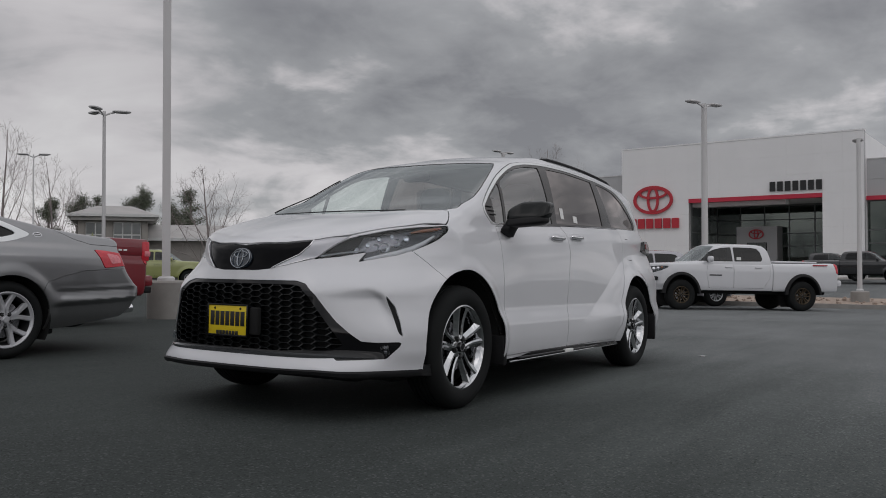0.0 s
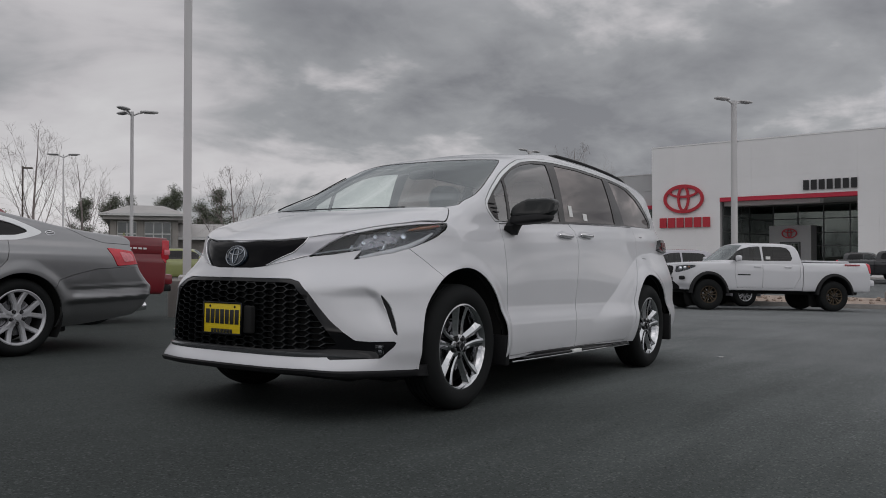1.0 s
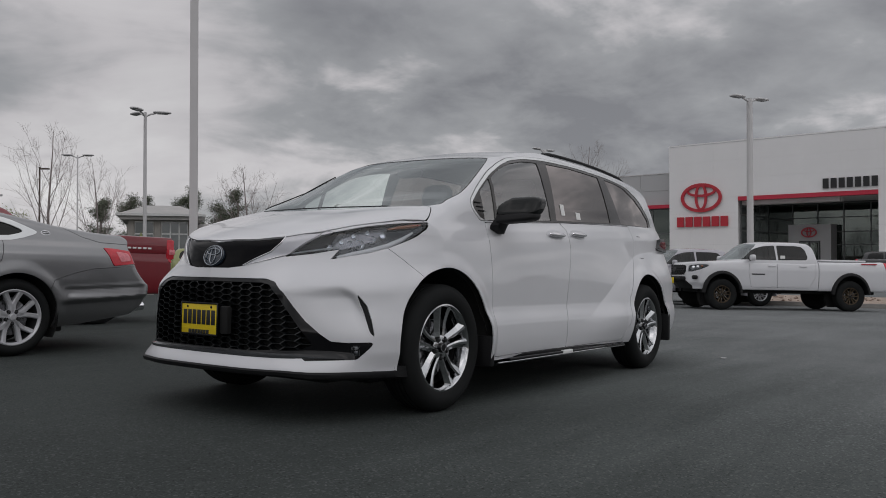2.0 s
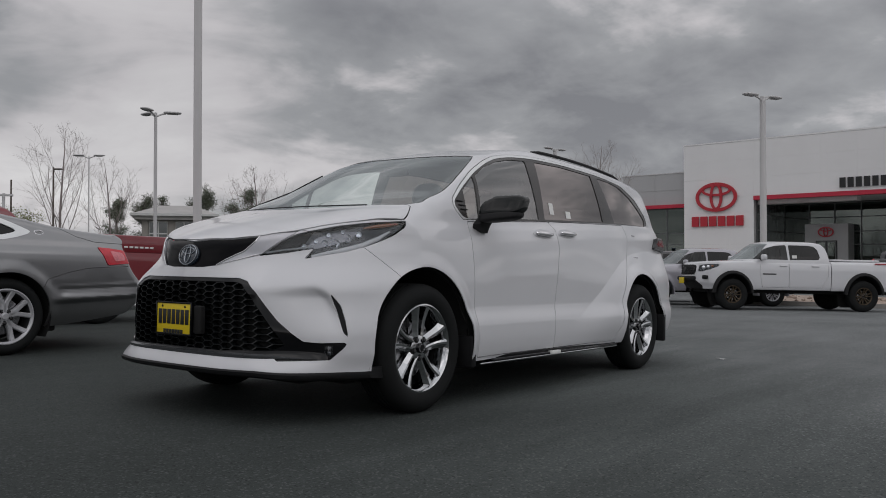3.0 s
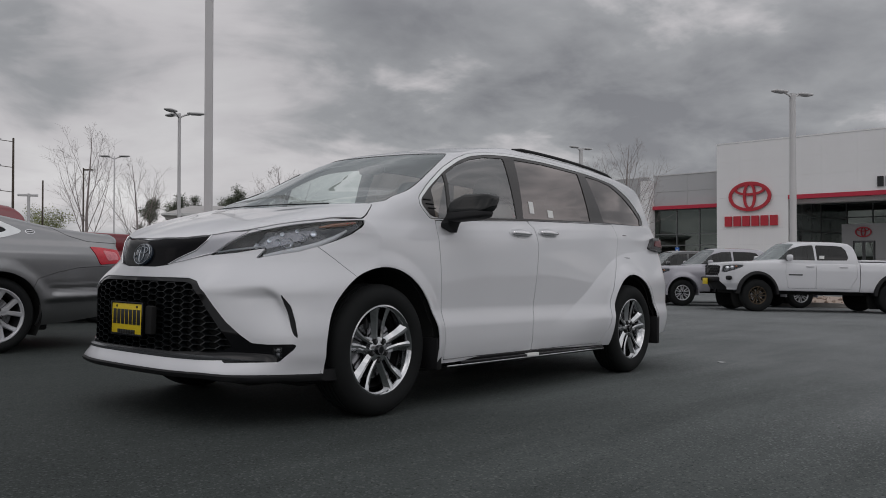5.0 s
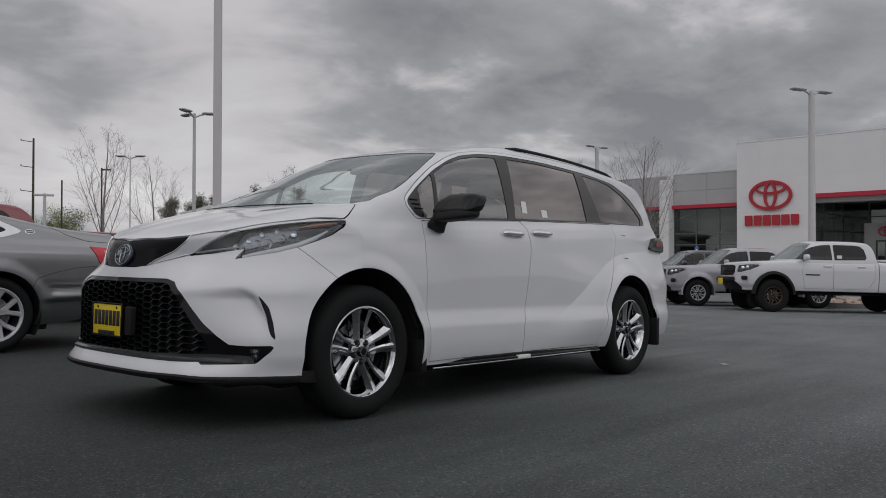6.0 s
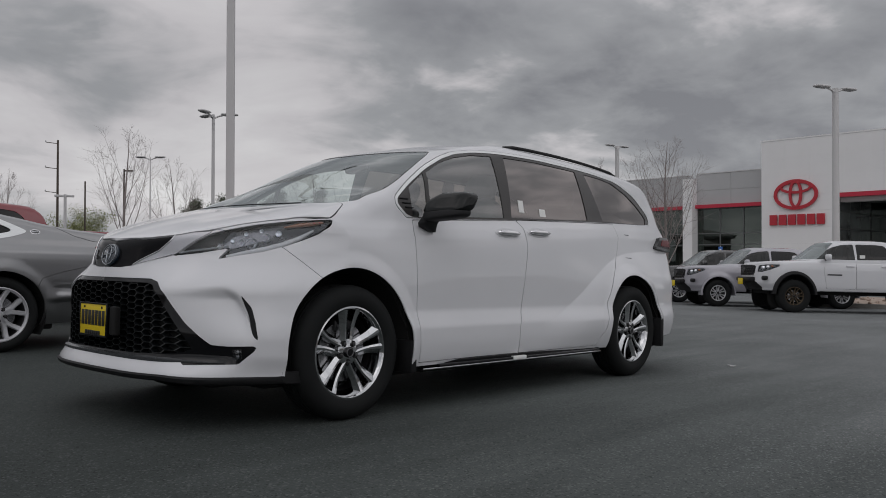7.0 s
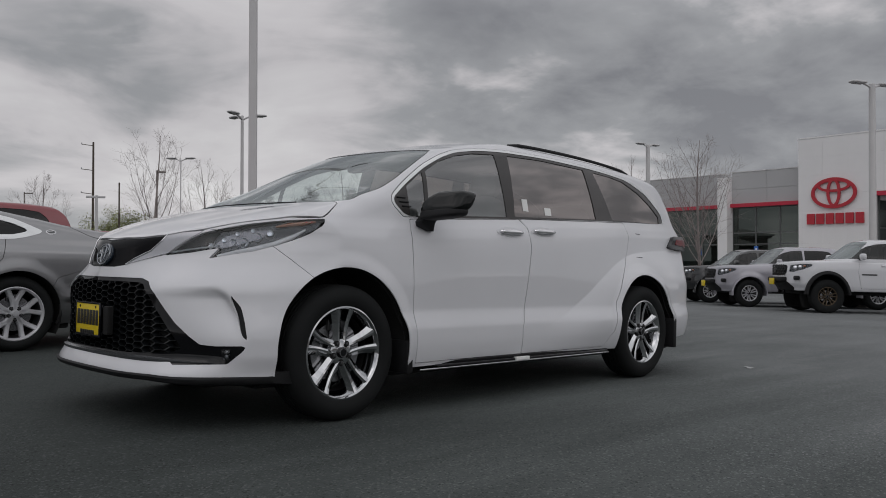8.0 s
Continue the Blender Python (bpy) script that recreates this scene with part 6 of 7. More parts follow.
    for k in range(6):
        part("bed_bar", box((2.10 + 0.075 * k, -0.926, 1.150 + z), (2.15 + 0.075 * k, -0.88, 1.178 + z), 0.002), SIGN_RED if paint is WHITE else PAPER, ob)
    part("door_bar", box((-0.98, -0.925, 0.83 + z), (-0.62, -0.90, 0.862 + z), 0.002), SIGN_BLACK if paint is WHITE else SILVER, ob)
    return ob


white_truck = pickup("pickup", park(18.34, 2.19, -48.7), WHITE, "white lifted pickup with black flares and bronze wheels", 0.11, BLACK, 0.41, 0.225, BRONZE, 1.2)
part("window_paper", box((-0.16, -0.858, 1.36), (-0.03, -0.852, 1.46), 0.0), PAPER, white_truck, "white paper sticker")
part("bed_cover", box((1.0, -0.78, 1.325), (2.3, 0.78, 1.375), 0.02), WHITE, white_truck, "white folded bed cover")
pickup("pickup", park(20.05, 4.95, -47), TRUCK_GREY, "silver grey pickup with black and silver wheels", 0.0, None, 0.385, 0.22, ALLOY, 1.0, 0.5)
pickup("pickup", park(22.1, 7.15, -47), TRUCK_BLACK, "black pickup parked beside a silver pickup", 0.0, None, 0.385, 0.22, ALLOY, 0.8)
red_truck = pickup("pickup", park(-0.84, 7.85, 0) @ Matrix.Diagonal((1.13, 0.94, 0.92, 1)), TRUCK_RED, "red pickup parked behind a grey sedan", 0.03, None, 0.385, 0.215, ALLOY, 1.0)
for sg in (-1, 1):
    part("bed_side", box((0.95, min(sg * 0.80, sg * 0.915), 1.10), (2.86, max(sg * 0.80, sg * 0.915), 1.385), 0.03), TRUCK_RED, red_truck)
    lamp_ob = part("tail_lamp_unit", box((2.76, min(sg * 0.76, sg * 0.925), 1.02), (2.885, max(sg * 0.76, sg * 0.925), 1.35), 0.025), RED_LENS, red_truck, "tall red tail lamp")
    part("lamp_insert", box((2.80, min(sg * 0.80, sg * 0.932), 1.10), (2.892, max(sg * 0.80, sg * 0.932), 1.19), 0.01), PALE_LENS, lamp_ob)
gate = part("tailgate", box((2.80, -0.755, 0.72), (2.89, 0.755, 1.385), 0.02), TRUCK_RED, red_truck, "tall red tailgate")
part("gate_recess", box((2.885, -0.62, 0.86), (2.897, 0.62, 1.16), 0.004), TRUCK_RED, gate)
part("gate_handle", box((2.885, -0.13, 1.20), (2.905, 0.13, 1.27), 0.008), BLACK, gate, "black tailgate handle")
part("bumper_step", box((2.80, -0.86, 0.50), (2.97, 0.86, 0.60), 0.015), BLACK, red_truck, "black step under the bumper")
pickup("pickup", FRONT @ pose(17.5, -10.2, 0.0, 0, 0, -176) @ Matrix.Diagonal((0.9, 0.9, 0.9, 1)), TRUCK_BLACK, "black pickup standing in front of the dealership", 0.05, None, 0.40, 0.22, DARK_METAL, 0.8, 0.2, False)
pickup("pickup", FRONT @ pose(15.3, -7.6, 0.0, 0, 0, -168) @ Matrix.Diagonal((0.9, 0.9, 0.9, 1)), TRUCK_BLACK, "dark pickup standing in front of the dealership", 0.0, None, 0.385, 0.22, DARK_METAL, 0.7, 0.2, False)
pickup("pickup", pose(19.3, 28.4, ground_z(19.3, 28.4), 0, 0, 140), LIME, "lime green pickup beyond the lamp post", 0.0, None, 0.385, 0.22, ALLOY, 0.7, 0.2, False)


# grey sedan, tail towards the van
SED_HUB = 0.345
sed_top = pchip([-2.60, -2.45, -2.2, -1.6, -1.15, -0.6, -0.2, 0.3, 0.8, 1.27, 1.6, 1.9, 2.2, 2.45, 2.60, 2.75], [0.70, 0.82, 0.92, 1.02, 1.08, 1.33, 1.43, 1.46, 1.41, 1.315, 1.255, 1.20, 1.165, 1.148, 1.135, 0.98])
sed_wide = pchip([0.18, 0.25, 0.40, 0.55, 0.70, 0.80, 0.90, 0.97, 1.05, 1.2, 1.35, 1.5], [0.76, 0.82, 0.885, 0.902, 0.913, 0.914, 0.903, 0.87, 0.80, 0.72, 0.62, 0.5])
sed_plan = pchip([-2.6, -2.1, -1.4, 0, 1.4, 2.0, 2.7], [-0.14, -0.03, 0.01, 0.0, 0.015, -0.005, -0.07])
sed_tail = pchip([0.2, 0.3, 0.45, 0.62, 0.66, 0.80, 1.0, 1.08, 1.2], [2.48, 2.66, 2.84, 2.88, 2.84, 2.73, 2.66, 2.70, 2.66])


def sedan_body(x, w, z):
    s = sed_wide(z) + sed_plan(x)
    for c in (-1.42, 1.42):
        s = s + 0.02 * (1 - step(0.40, 0.52, np.hypot(x - c, z - SED_HUB)))
    s = s - 0.012 * step(0.62, 0.58, z - 0.03 * (x - 1.9)) * step(1.85, 1.95, x) * step(0.50, 0.56, z)
    zz = z - 0.05 * (x - 1.9)
    s = s + (0.028 * step(0.64, 0.50, zz) - 0.055 * step(0.490, 0.440, zz)) * step(1.78, 1.98, x)
    f = smax(w - s, (z - sed_top(x - 0.10 * w * w) + 0.02 * (w / 0.7) ** 2) * 0.85, 0.10)
    f = smax(f, (-2.45 + 0.25 * (w / 0.85) ** 3 - x) * 0.8, 0.15)
    return smax(f, (x - sed_tail(z) + 0.07 * (w / 0.88) ** 4) * 0.85, 0.06)


sedan = thing("sedan", park(-3.14, 4.50, 0), "grey metallic sedan with silver twin-spoke wheels", "car")
sk = wrap(sedan_body, 1.5, 0.1, 0.70, 320, 130)
_, sk = sk.cut(sk.v[:, 2] - pchip([-3, 1.0, 1.9, 2.7], [0.20, 0.20, 0.24, 0.34])(sk.v[:, 0]))
for c in (-1.42, 1.42):
    _, sk = sk.cut(disc(c, SED_HUB, 0.395)(sk.v))
near_side = lambda v: v[:, 1] < -0.35
rim_line = [(-1.0, 1.02), (-0.55, 1.24), (-0.1, 1.34), (0.4, 1.36), (0.9, 1.325), (1.25, 1.262), (1.42, 1.226), (1.56, 1.168), (1.67, 1.118), (1.645, 1.094), (1.52, 1.054), (1.38, 1.026), (0.6, 1.005), (-0.5, 0.985)]
dl = inside(rim_line, 1, where=near_side)
gl = inside([(-0.93, 1.05), (-0.52, 1.22), (-0.1, 1.315), (0.4, 1.335), (0.88, 1.285), (1.25, 1.215), (1.41, 1.178), (1.50, 1.140), (1.535, 1.120), (1.51, 1.100), (1.38, 1.068), (0.6, 1.05), (-0.5, 1.03)], 1, where=near_side)
tlamp = inside([(2.30, 0.990), (2.42, 0.984), (2.9, 0.935), (2.9, 0.845), (2.60, 0.838), (2.39, 0.818), (2.345, 0.915)], 0, where=lambda v: (np.abs(v[:, 1]) > 0.42) & (v[:, 0] > 2.2))
trunk = inside([(1.93, 1.5), (1.95, 1.175), (2.12, 1.09), (2.30, 1.045), (2.9, 1.03), (2.9, 1.5)], 0)
rbump = inside([(1.60, 0.0), (1.72, 0.58), (1.77, 0.675), (1.95, 0.735), (2.17, 0.784), (2.5, 0.806), (3.0, 0.82), (3.0, 0.0)], 0)
lowb = inside([(1.60, 0.0), (1.70, 0.42), (2.0, 0.44), (2.5, 0.46), (2.9, 0.50), (2.9, 0.0)], 0)
fglass = inside([(-0.3, 1.06), (0.72, 1.06), (0.58, 1.36), (-0.3, 1.42)], 0, "yz", lambda v: v[:, 0] < -0.2)
rglass = inside([(0.75, -0.2), (0.78, 0.45), (1.80, 0.60), (1.90, -0.2)], 1, "xy", lambda v: v[:, 2] > 1.1)
d_front = inside([(-1.0, 0.99), (-1.05, 0.3), (0.12, 0.3), (0.12, 1.03)], 0, where=near_side)
d_rear = inside([(0.13, 1.03), (0.13, 0.3), (0.95, 0.3), (1.05, 0.62), (1.28, 0.85), (1.33, 1.05)], 0, where=near_side)
dl_skin, sk = sk.panel(dl, 0)
pane_sk, chrome_sk = dl_skin.panel(gl, 0)
fg, sk = sk.panel(fglass, 0)
rg, sk = sk.panel(rglass, 0)
tl_sk, sk = sk.panel(tlamp, 0.004)
core_sk, _ = tl_sk.panel(inside([(2.425, 0.958), (2.56, 0.942), (2.60, 0.872), (2.47, 0.858)], 0, where=lambda v: np.abs(v[:, 1]) > 0.42), 0)
boot, sk = sk.panel(trunk, 0.005)
rb, sk = sk.panel(rbump, 0.004)
skirt, rb = rb.panel(lowb, 0.0)
df, sk = sk.panel(d_front, 0.005)
dr, sk = sk.panel(d_rear, 0.005)
skin_part("body_shell", sk, SEDAN_GREY, sedan, "grey metallic body", lip=0.015)
skin_part("boot_lid", boot, SEDAN_GREY, sedan, lip=0.015)
skin_part("rear_bumper", rb, SEDAN_GREY, sedan, lip=0.015)
skin_part("bumper_skirt", skirt, SEDAN_GREY, sedan, "", lip=0.02, push=-0.004)
skin_part("windscreen", fg, CLEAR, sedan, lip=0, push=-0.006)
skin_part("rear_window", rg, PRIVACY, sedan, lip=0, push=-0.006)
for s in ("near", "far"):
    sg = -1 if s == "near" else 1
    skin_part("side_window", pane_sk, TRUCK_DARK, sedan, "", s, 0, -0.008)
    skin_part("window_surround", chrome_sk, BRIGHT_TRIM, sedan, "satin bright window surround", s, 0.008, 0.002)
    tl_ob = skin_part("tail_lamp", tl_sk, RED_LENS, sedan, "red wrap-round tail lamp", s, 0.015, 0.006)
    skin_part("lamp_core", core_sk, PALE_LENS, tl_ob, "pale clear segment", s, 0.004, 0.009)
    skin_part("front_door", df, SEDAN_GREY, sedan, "", s)
    skin_part("rear_door", dr, SEDAN_GREY, sedan, "", s)
    for c in (-1.42, 1.42):
        make_wheel(sedan, c, sg * 0.79, SED_HUB, s == "near", SED_HUB, 0.245, 0.235, ALLOY, DARK_METAL, 5, SEDAN_ARMS, 5, 1.57 if s == "near" else 0.4, ALLOY)
        bm = bmesh.new()
        arc = [(c + 0.405 * math.cos(q), SED_HUB + 0.405 * math.sin(q)) for q in np.linspace(-0.5, math.pi + 0.5, 28)]
        a = [bm.verts.new((x, sg * 0.50, z)) for x, z in arc]
        b = [bm.verts.new((x, sg * 0.90, z)) for x, z in arc]
        for i in range(len(arc) - 1):
            bm.faces.new((a[i], a[i + 1], b[i + 1], b[i]))
        bm.faces.new(a)
        part("wheel_arch_liner", bm, DARK, sedan)
    pipe = part("exhaust_tip", tube([(2.45, sg * 0.66, 0.37), (2.86, sg * 0.66, 0.41)], 0.045, 16), CHROME, sedan, "chrome exhaust tip")
    part("exhaust_mouth", lathe([(0, 0), (0.034, 0), (0.038, -0.02)], 16, Matrix.Translation((2.864, sg * 0.66, 0.4105)) @ Matrix.Rotation(radians(90), 4, "Y")), DARK, pipe)
    bm = bmesh.new()
    oval(bm, 0, 0, 0.042, 0.021, 0.004, Matrix.Translation((1.745, sg * 0.775, 1.11)) @ Matrix.Rotation(radians(90 - sg * -18), 4, "X"), 24)
    add_tube(bm, [(1.717, sg * 0.775, 1.11), (1.773, sg * 0.775, 1.11)], 0.004, 6)
    part("roof_badge", bm, CHROME, sedan, "oval chrome badge")
part("underbody", box((-2.2, -0.75, 0.19), (1.95, 0.75, 0.26), 0.02), DARK, sedan)
part("boot_spoiler", superball((2.57, 0, 1.116), (0.09, 0.66, 0.022), 0.6, 20), SEDAN_GREY, sedan)
for y in (-0.38, 0.38):
    part("seat_back", superball((0.2, y, 0.95), (0.10, 0.24, 0.35), 0.5, 14), SEAT, sedan)
part("bench_seat_back", superball((1.05, 0, 0.90), (0.12, 0.66, 0.28), 0.4, 16), SEAT, sedan)


# ---- trees, poles and the far side of the road ----
def bare_tree(x, y, top, seed, trunk, spread, label, limbs_n=11, fork=0.14):
    """A leafless tree: a leader with steep limbs from low down, twigs on them and finer twigs on those."""
    r = random.Random(seed)
    ob = thing("bare_tree", stand(x, y), label, "tree", "leafless trees")
    h = top - ground_z(x, y)
    limbs, twigs = bmesh.new(), bmesh.new()

    def shoot(p, d, length, radius, level):
        steps = (8, 6, 4, 3)[level]
        pts, rad, q, e = [p], [radius], p.copy(), d.copy()
        for k in range(steps):
            e = (e + Vector((r.uniform(-1, 1), r.uniform(-1, 1), 0.0)) * (0.05, 0.12, 0.14, 0.16)[level] + Vector((0, 0, (0.0, 0.085, 0.05, 0.03)[level]))).normalized()
            q = q + e * length / steps
            pts.append(q.copy())
            rad.append(radius * (1 - (0.90, 0.80, 0.70, 0.6)[level] * (k + 1) / steps))
        add_tube(limbs if level < 2 else twigs, pts, rad, (7, 5, 3, 3)[level], level < 1)
        if level == 3:
            return
        count = (limbs_n, 9, 6)[level]
        turn = r.uniform(0, 6.3)
        for k in range(count):
            a = (fork + (0.86 - fork) * (k / (count - 1)) ** 1.5) if level == 0 else r.uniform(0.22, 0.97)
            i = min(steps - 1, int(a * steps))
            at = pts[i].lerp(pts[i + 1], a * steps - i)
            along = (pts[i + 1] - pts[i]).normalized()
            turn += 2.4 + r.uniform(-0.5, 0.5)
            side = along.orthogonal().normalized()
            side = Matrix.Rotation(turn, 3, along) @ side
            lean = radians((r.uniform(20, 40), r.uniform(22, 48), r.uniform(25, 55))[level]) * spread
            nd = along * math.cos(lean) + side * math.sin(lean)
            reach = (h * (0.66 * (1 - a) + 0.10) * r.uniform(0.8, 1.1), length * (0.52 - 0.34 * a) * r.uniform(0.7, 1.2), length * r.uniform(0.35, 0.6))[level]
            shoot(at, nd, reach, max(0.0028, (rad[i] * 0.36, rad[i] * 0.40, 0.0030)[level]), level + 1)
    shoot(Vector((0, 0, -0.2)), Vector((r.uniform(-0.04, 0.04), r.uniform(-0.04, 0.04), 1)).normalized(), h * 0.97, trunk, 0)
    # settle the crown to the tree's true height
    peak = max(max(v.co.z for v in bm.verts) for bm in (limbs, twigs))
    for bm in (limbs, twigs):
        for v in bm.verts:
            v.co.z *= h / peak
    part("trunk", limbs, BARK, ob, "grey trunk and limbs")
    part("crown", twigs, BARK, ob, "bare twigs")
    return ob


def tuft(bm, r, c, size, count, flat=0.35, leaf=1.0):
    """A loose clump of small leaf blades."""
    for _ in range(count):
        d = Vector((r.gauss(0, 1), r.gauss(0, 1), r.gauss(0, 0.8)))
        p = c + d.normalized() * size * r.random() ** 0.5
        a, b = Vector((r.gauss(0, 1), r.gauss(0, 1), r.gauss(0, 1))).normalized(), d.normalized()
        s = size * leaf * r.uniform(0.12, 0.28)
        t = a.cross(b)
        if t.length < 1e-3:
            continue
        t = t.normalized() * s * flat
        bm.faces.new([bm.verts.new(q) for q in (p - a * s, p + t, p + a * s, p - t)])


def pine(x, y, base, top, seed, width, label):
    r = random.Random(seed)
    ob = thing("pine_tree", pose(x, y, base), label, "tree", "pines behind the low office")
    h = top - base
    bm = bmesh.new()
    add_tube(bm, [(0, 0, -1), (0, 0, h * 0.9)], [0.22, 0.05], 7)
    crown = bmesh.new()
    for k in range(34):
        z = h * r.uniform(0.25, 1.0)
        reach = width * (1.05 - 0.75 * z / h) * r.uniform(0.4, 1.1)
        a = r.uniform(0, 2 * math.pi)
        tip = Vector((math.cos(a) * reach, math.sin(a) * reach, z + r.uniform(-0.1, 0.3)))
        add_tube(bm, [(0, 0, z - 0.3), tip], [0.05, 0.02], 4)
        for q in (0.6, 1.0):
            tuft(crown, r, Vector((0, 0, z - 0.3)).lerp(tip, q), width * 0.30, 120, 0.16)
    part("trunk", bm, BARK, ob)
    part("crown", crown, NEEDLES, ob, "dark green needles", smooth=False)
    return ob


bare_tree(8.2, 21.0, 5.45, 5, 0.070, 0.98, "bare young tree with upright branches by the lamp posts", 10, 0.27)
bare_tree(12.0, 24.2, 4.85, 8, 0.060, 0.95, "bare young tree with fine twigs beyond the lamp posts", 10, 0.22)
bare_tree(15.3, 19.8, 4.5, 14, 0.070, 1.15, "bare round-headed tree in front of the low office", 13)
bare_tree(28.7, 12.5, 6.5, 21, 0.085, 1.15, "bare spreading tree in front of the grey wing", 22, 0.20)
bare_tree(31.0, 17.5, 6.2, 33, 0.09, 0.85, "bare tree in front of the grey wing")
bare_tree(6.0, 24.5, 3.9, 41, 0.05, 0.9, "small bare tree by the road", 9)
for k, (px_, py_, top, w) in enumerate(((30.6, 50.6, 5.6, 1.7), (29.0, 51.6, 5.3, 1.6), (31.6, 49.8, 5.9, 1.2), (34.4, 48.2, 6.2, 1.7), (33.6, 48.6, 5.4, 1.5), (37.0, 46.0, 6.1, 1.9), (36.0, 46.9, 5.3, 1.6))):
    pine(px_, py_, 0.0, top, 60 + k, w, "dark green pine behind the low office")

# utility pole with three short arms
pole = thing("utility_pole", stand(11.53, 33.97), "weathered wooden utility pole with side insulator arms", "utility pole")
part("pole", lathe([(0.070, -0.5), (0.042, 6.45), (0, 6.47)], 12), WOOD_POLE, pole)
for z in (6.35, 5.2, 4.1):
    arm = part("crossarm", tube([(0.0, 0, z - 0.06), (-0.42, 0.30, z)], 0.016, 6), WOOD_POLE, pole)
    part("insulator", lathe([(0, 0), (0.05, 0), (0.06, 0.10), (0.03, 0.16), (0, 0.16)], 10, Matrix.Translation((-0.42, 0.30, z)) @ Matrix.Diagonal((0.5, 0.5, 0.5, 1))), GREY_PANEL, arm)
for x, y, top, arm in ((12.0, 28.6, 4.7, 0.6), (11.0, 30.0, 4.2, 0.0), (14.7, 52.4, 5.3, 0.9)):
    p = thing("street_lamp", stand(x, y), "slim dark pole with a short side arm", "street lamp", "slim dark poles")
    h = top - ground_z(x, y)
    part("pole", lathe([(0.040, -0.3), (0.032, h), (0, h + 0.01)], 10), WOOD_POLE, p)
    if arm:
        part("lamp_head", box((0.0, -0.07, h - 0.10), (arm * 0.62, 0.07, h - 0.04), 0.02, pose(0, 0, 0, 0, 0, -45)), WOOD_POLE, p)

# pale post with a short crossbar by the shrub
post = thing("sign_post", stand(4.86, 17.6), "slim pale post with a short crossbar", "post")
h = 2.63 - ground_z(4.86, 17.6)
part("pole", lathe([(0.042, -0.3), (0.036, h), (0, h + 0.01)], 12), POLE_WHITE, post)
part("crossbar", box((-0.26, -0.03, h - 0.07), (0.22, 0.03, h - 0.01), 0.012, pose(0, 0, 0, 0, 0, -25)), POLE_WHITE, post)

# low office with a hipped roof
office = thing("low_office", pose(22.9, 40.0, -0.1, 0, 0, -37), "low buff office with a grey hipped roof", "building")
slab("wall", (0.5, 0, 0), (4.3, 6, 3.75), STONE, office)
bm = bmesh.new()
vs = [bm.verts.new(q) for q in ((-0.1, -0.7, 3.80), (4.9, -0.7, 3.80), (4.9, 6.7, 3.80), (-0.1, 6.7, 3.80), (1.5, 2.4, 4.50), (3.4, 2.4, 4.50))]
for f in ((0, 1, 5, 4), (1, 2, 5), (2, 3, 4, 5), (3, 0, 4), (0, 3, 2, 1)):
    bm.faces.new([vs[i] for i in f])
part("roof", bm, ROOFING, office, "grey hipped roof", smooth=False)
slab("fascia", (-0.12, -0.72, 3.70), (4.92, 6.72, 3.84), SOFFIT, office, "pale upper fascia")
slab("fascia", (0.1, -0.5, 3.48), (4.7, 6.5, 3.695), ROOFING, office, "stepped lower fascia")
for u in (0.5, 2.0, 3.95):
    slab("pier", (u, -0.10, 0), (u + 0.35, 0.05, 3.48), STONE, office)
for u0, u1 in ((0.9, 1.95), (2.4, 3.9)):
    w = slab("window", (u0, -0.06, 1.3), (u1, 0.05, 3.4), SOFFIT, office)
    n = 3 if u1 - u0 > 1.2 else 2
    for k in range(n):
        for z0, z1 in ((1.36, 2.62), (2.70, 3.34)):
            a, b = u0 + (u1 - u0) * k / n, u0 + (u1 - u0) * (k + 1) / n
            slab("pane", (a + 0.035, -0.075, z0), (b - 0.035, -0.062, z1), OFFICE_GLASS, w)
slab("wall", (4.3, 1.5, 0), (10.5, 6, 2.5), STONE, office)
bm = bmesh.new()
vs = [bm.verts.new(q) for q in ((4.3, 0.9, 2.5), (11.0, 0.9, 2.5), (11.0, 6.5, 2.5), (4.3, 6.5, 2.5), (4.3, 3.7, 3.45), (9.6, 3.7, 3.45))]
for f in ((0, 1, 5, 4), (1, 2, 5), (2, 3, 4, 5), (3, 0, 4), (0, 3, 2, 1)):
    bm.faces.new([vs[i] for i in f])
part("roof", bm, ROOFING, office, "long pale grey roof", smooth=False)
slab("fascia", (4.3, 0.86, 2.36), (11.02, 0.95, 2.52), SOFFIT, office)

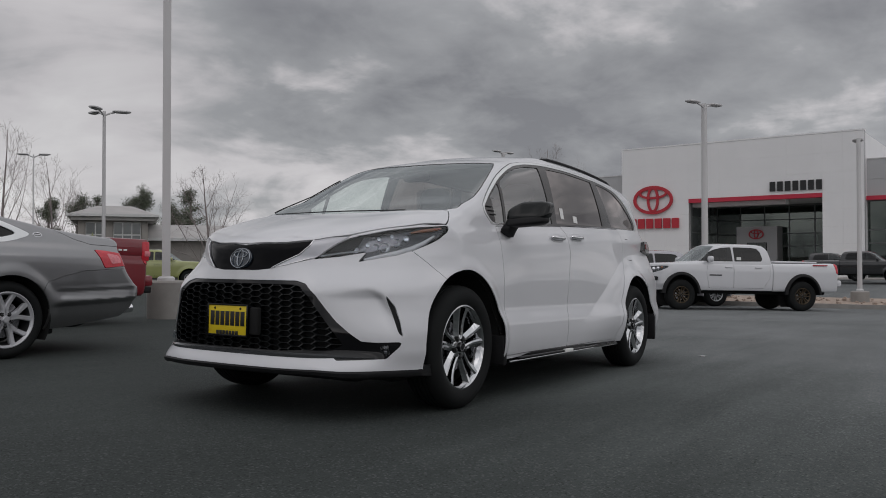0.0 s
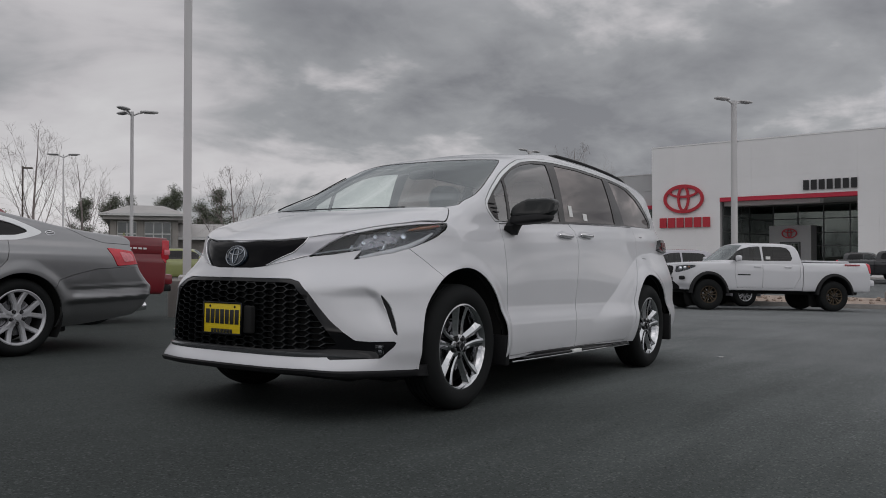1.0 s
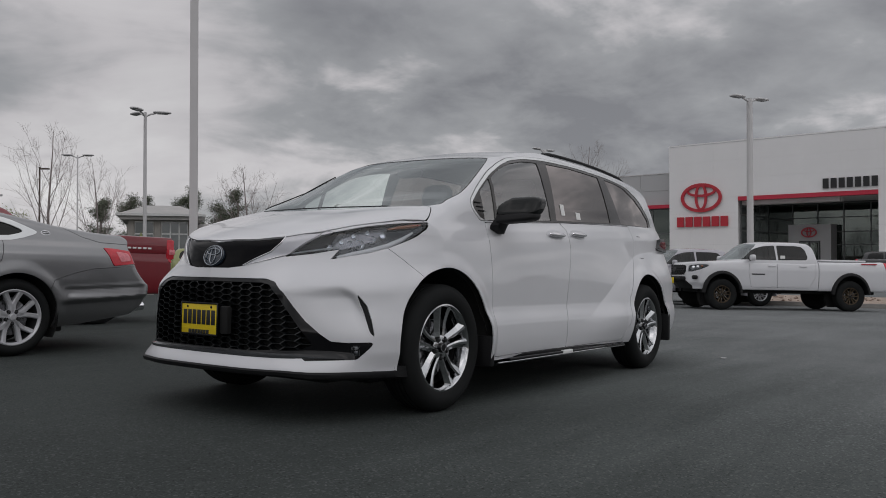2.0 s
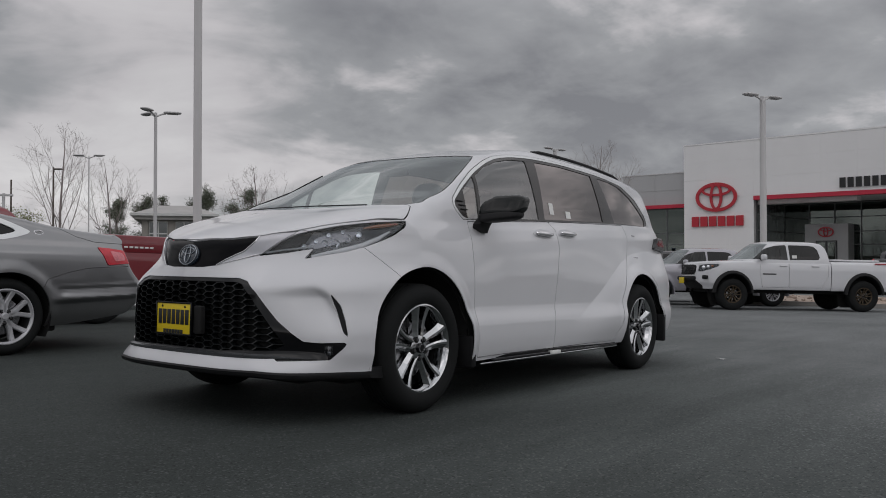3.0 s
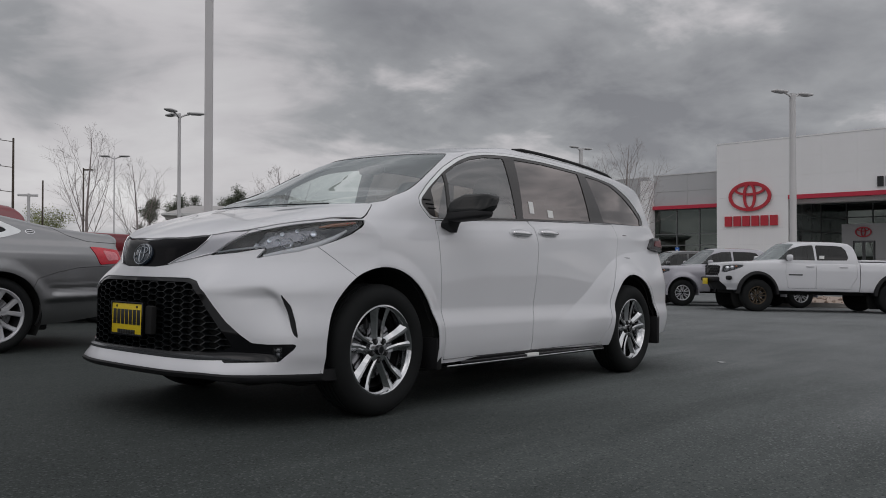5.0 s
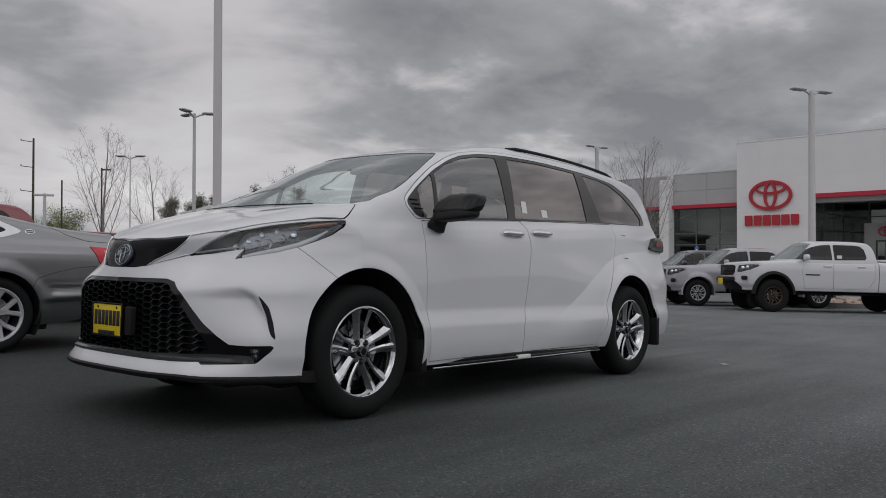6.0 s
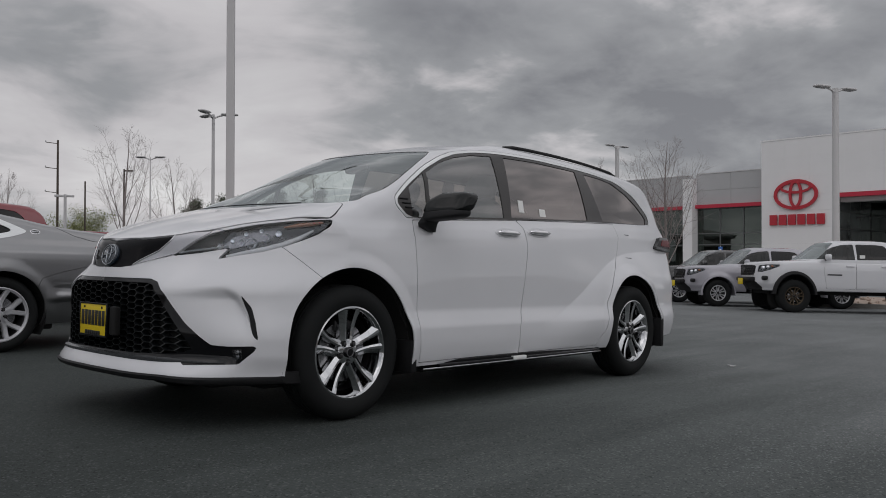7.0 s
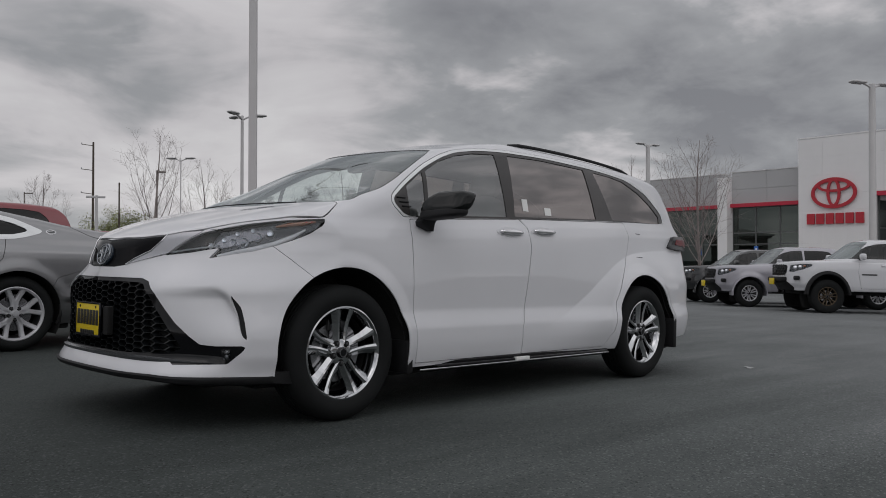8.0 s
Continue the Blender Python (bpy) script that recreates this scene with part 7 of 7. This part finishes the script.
# grass verge and hedges along the road, spring shrubs
r = random.Random(11)
bm = bmesh.new()
for k in range(60):
    t = k / 59
    c = Vector((4.0 + 22 * t + r.uniform(-1, 1), 44.0 - 6 * t + r.uniform(-1.5, 1.5), 0.5))
    tuft(bm, r, c + Vector((0, 0, r.uniform(0, 0.9))), r.uniform(0.6, 1.2), 70)
tagged(part("roadside_shrubs", bm, SHRUB, smooth=False), "loose spring-green shrubs along the far road", "shrubs", "", "stuff")
shrub = bmesh.new()
for k in range(150):
    c = Vector((12.0 + r.gauss(0, 0.5), 32.4 + r.gauss(0, 0.5), 0.3 + abs(r.gauss(1.3, 0.75))))
    tuft(shrub, r, c, 0.42, 150, 0.45, 0.42)
bush = thing("shrub", pose(0, 0, 0), "yellow-green budding shrub near the utility pole", "shrub")
part("foliage", shrub, SHRUB, bush, smooth=False)
bm = bmesh.new()
for k in range(300):
    a = radians(r.uniform(25, 100))
    d = r.uniform(110, 150)
    tuft(bm, r, Vector((d * math.cos(a), d * math.sin(a), r.uniform(0, 3.2))), r.uniform(1.5, 3.0), 26, 0.6)
tagged(part("far_woods", bm, BARK, smooth=False), "bare grey-brown woods far beyond the road", "woods", "", "stuff")

# accessible-parking sign by the glazed wing
for u in (-2.4, -6.8):
    s = thing("parking_sign", FRONT @ pose(u, -1.2, 0.08), "blue parking sign on a slim post", "sign", "parking signs")
    part("post", lathe([(0.03, 0), (0.03, 2.0), (0, 2.0)], 8), GREY_PANEL, s)
    part("sign_plate", box((-0.16, -0.05, 1.35), (0.16, -0.03, 1.95), 0.01), BLUE, s)
    part("sign_bar", box((-0.07, -0.056, 1.5), (0.07, -0.05, 1.8), 0.002), PAPER, s)

# litter on the asphalt
for x, y, a in ((2.99, -1.17, 0.3), (3.03, -1.15, 1.1)):
    leaf = tagged(part("leaf", plate(rounded([(-0.05, -0.02), (0.05, -0.015), (0.06, 0.02), (-0.04, 0.025)], 2, 0.25), 0.004, park(x, y, 60 * a) @ Matrix.Translation((0, 0, 0.003))), GREY_PANEL), "pale scrap of litter lying on asphalt", "litter", "scraps on the asphalt")
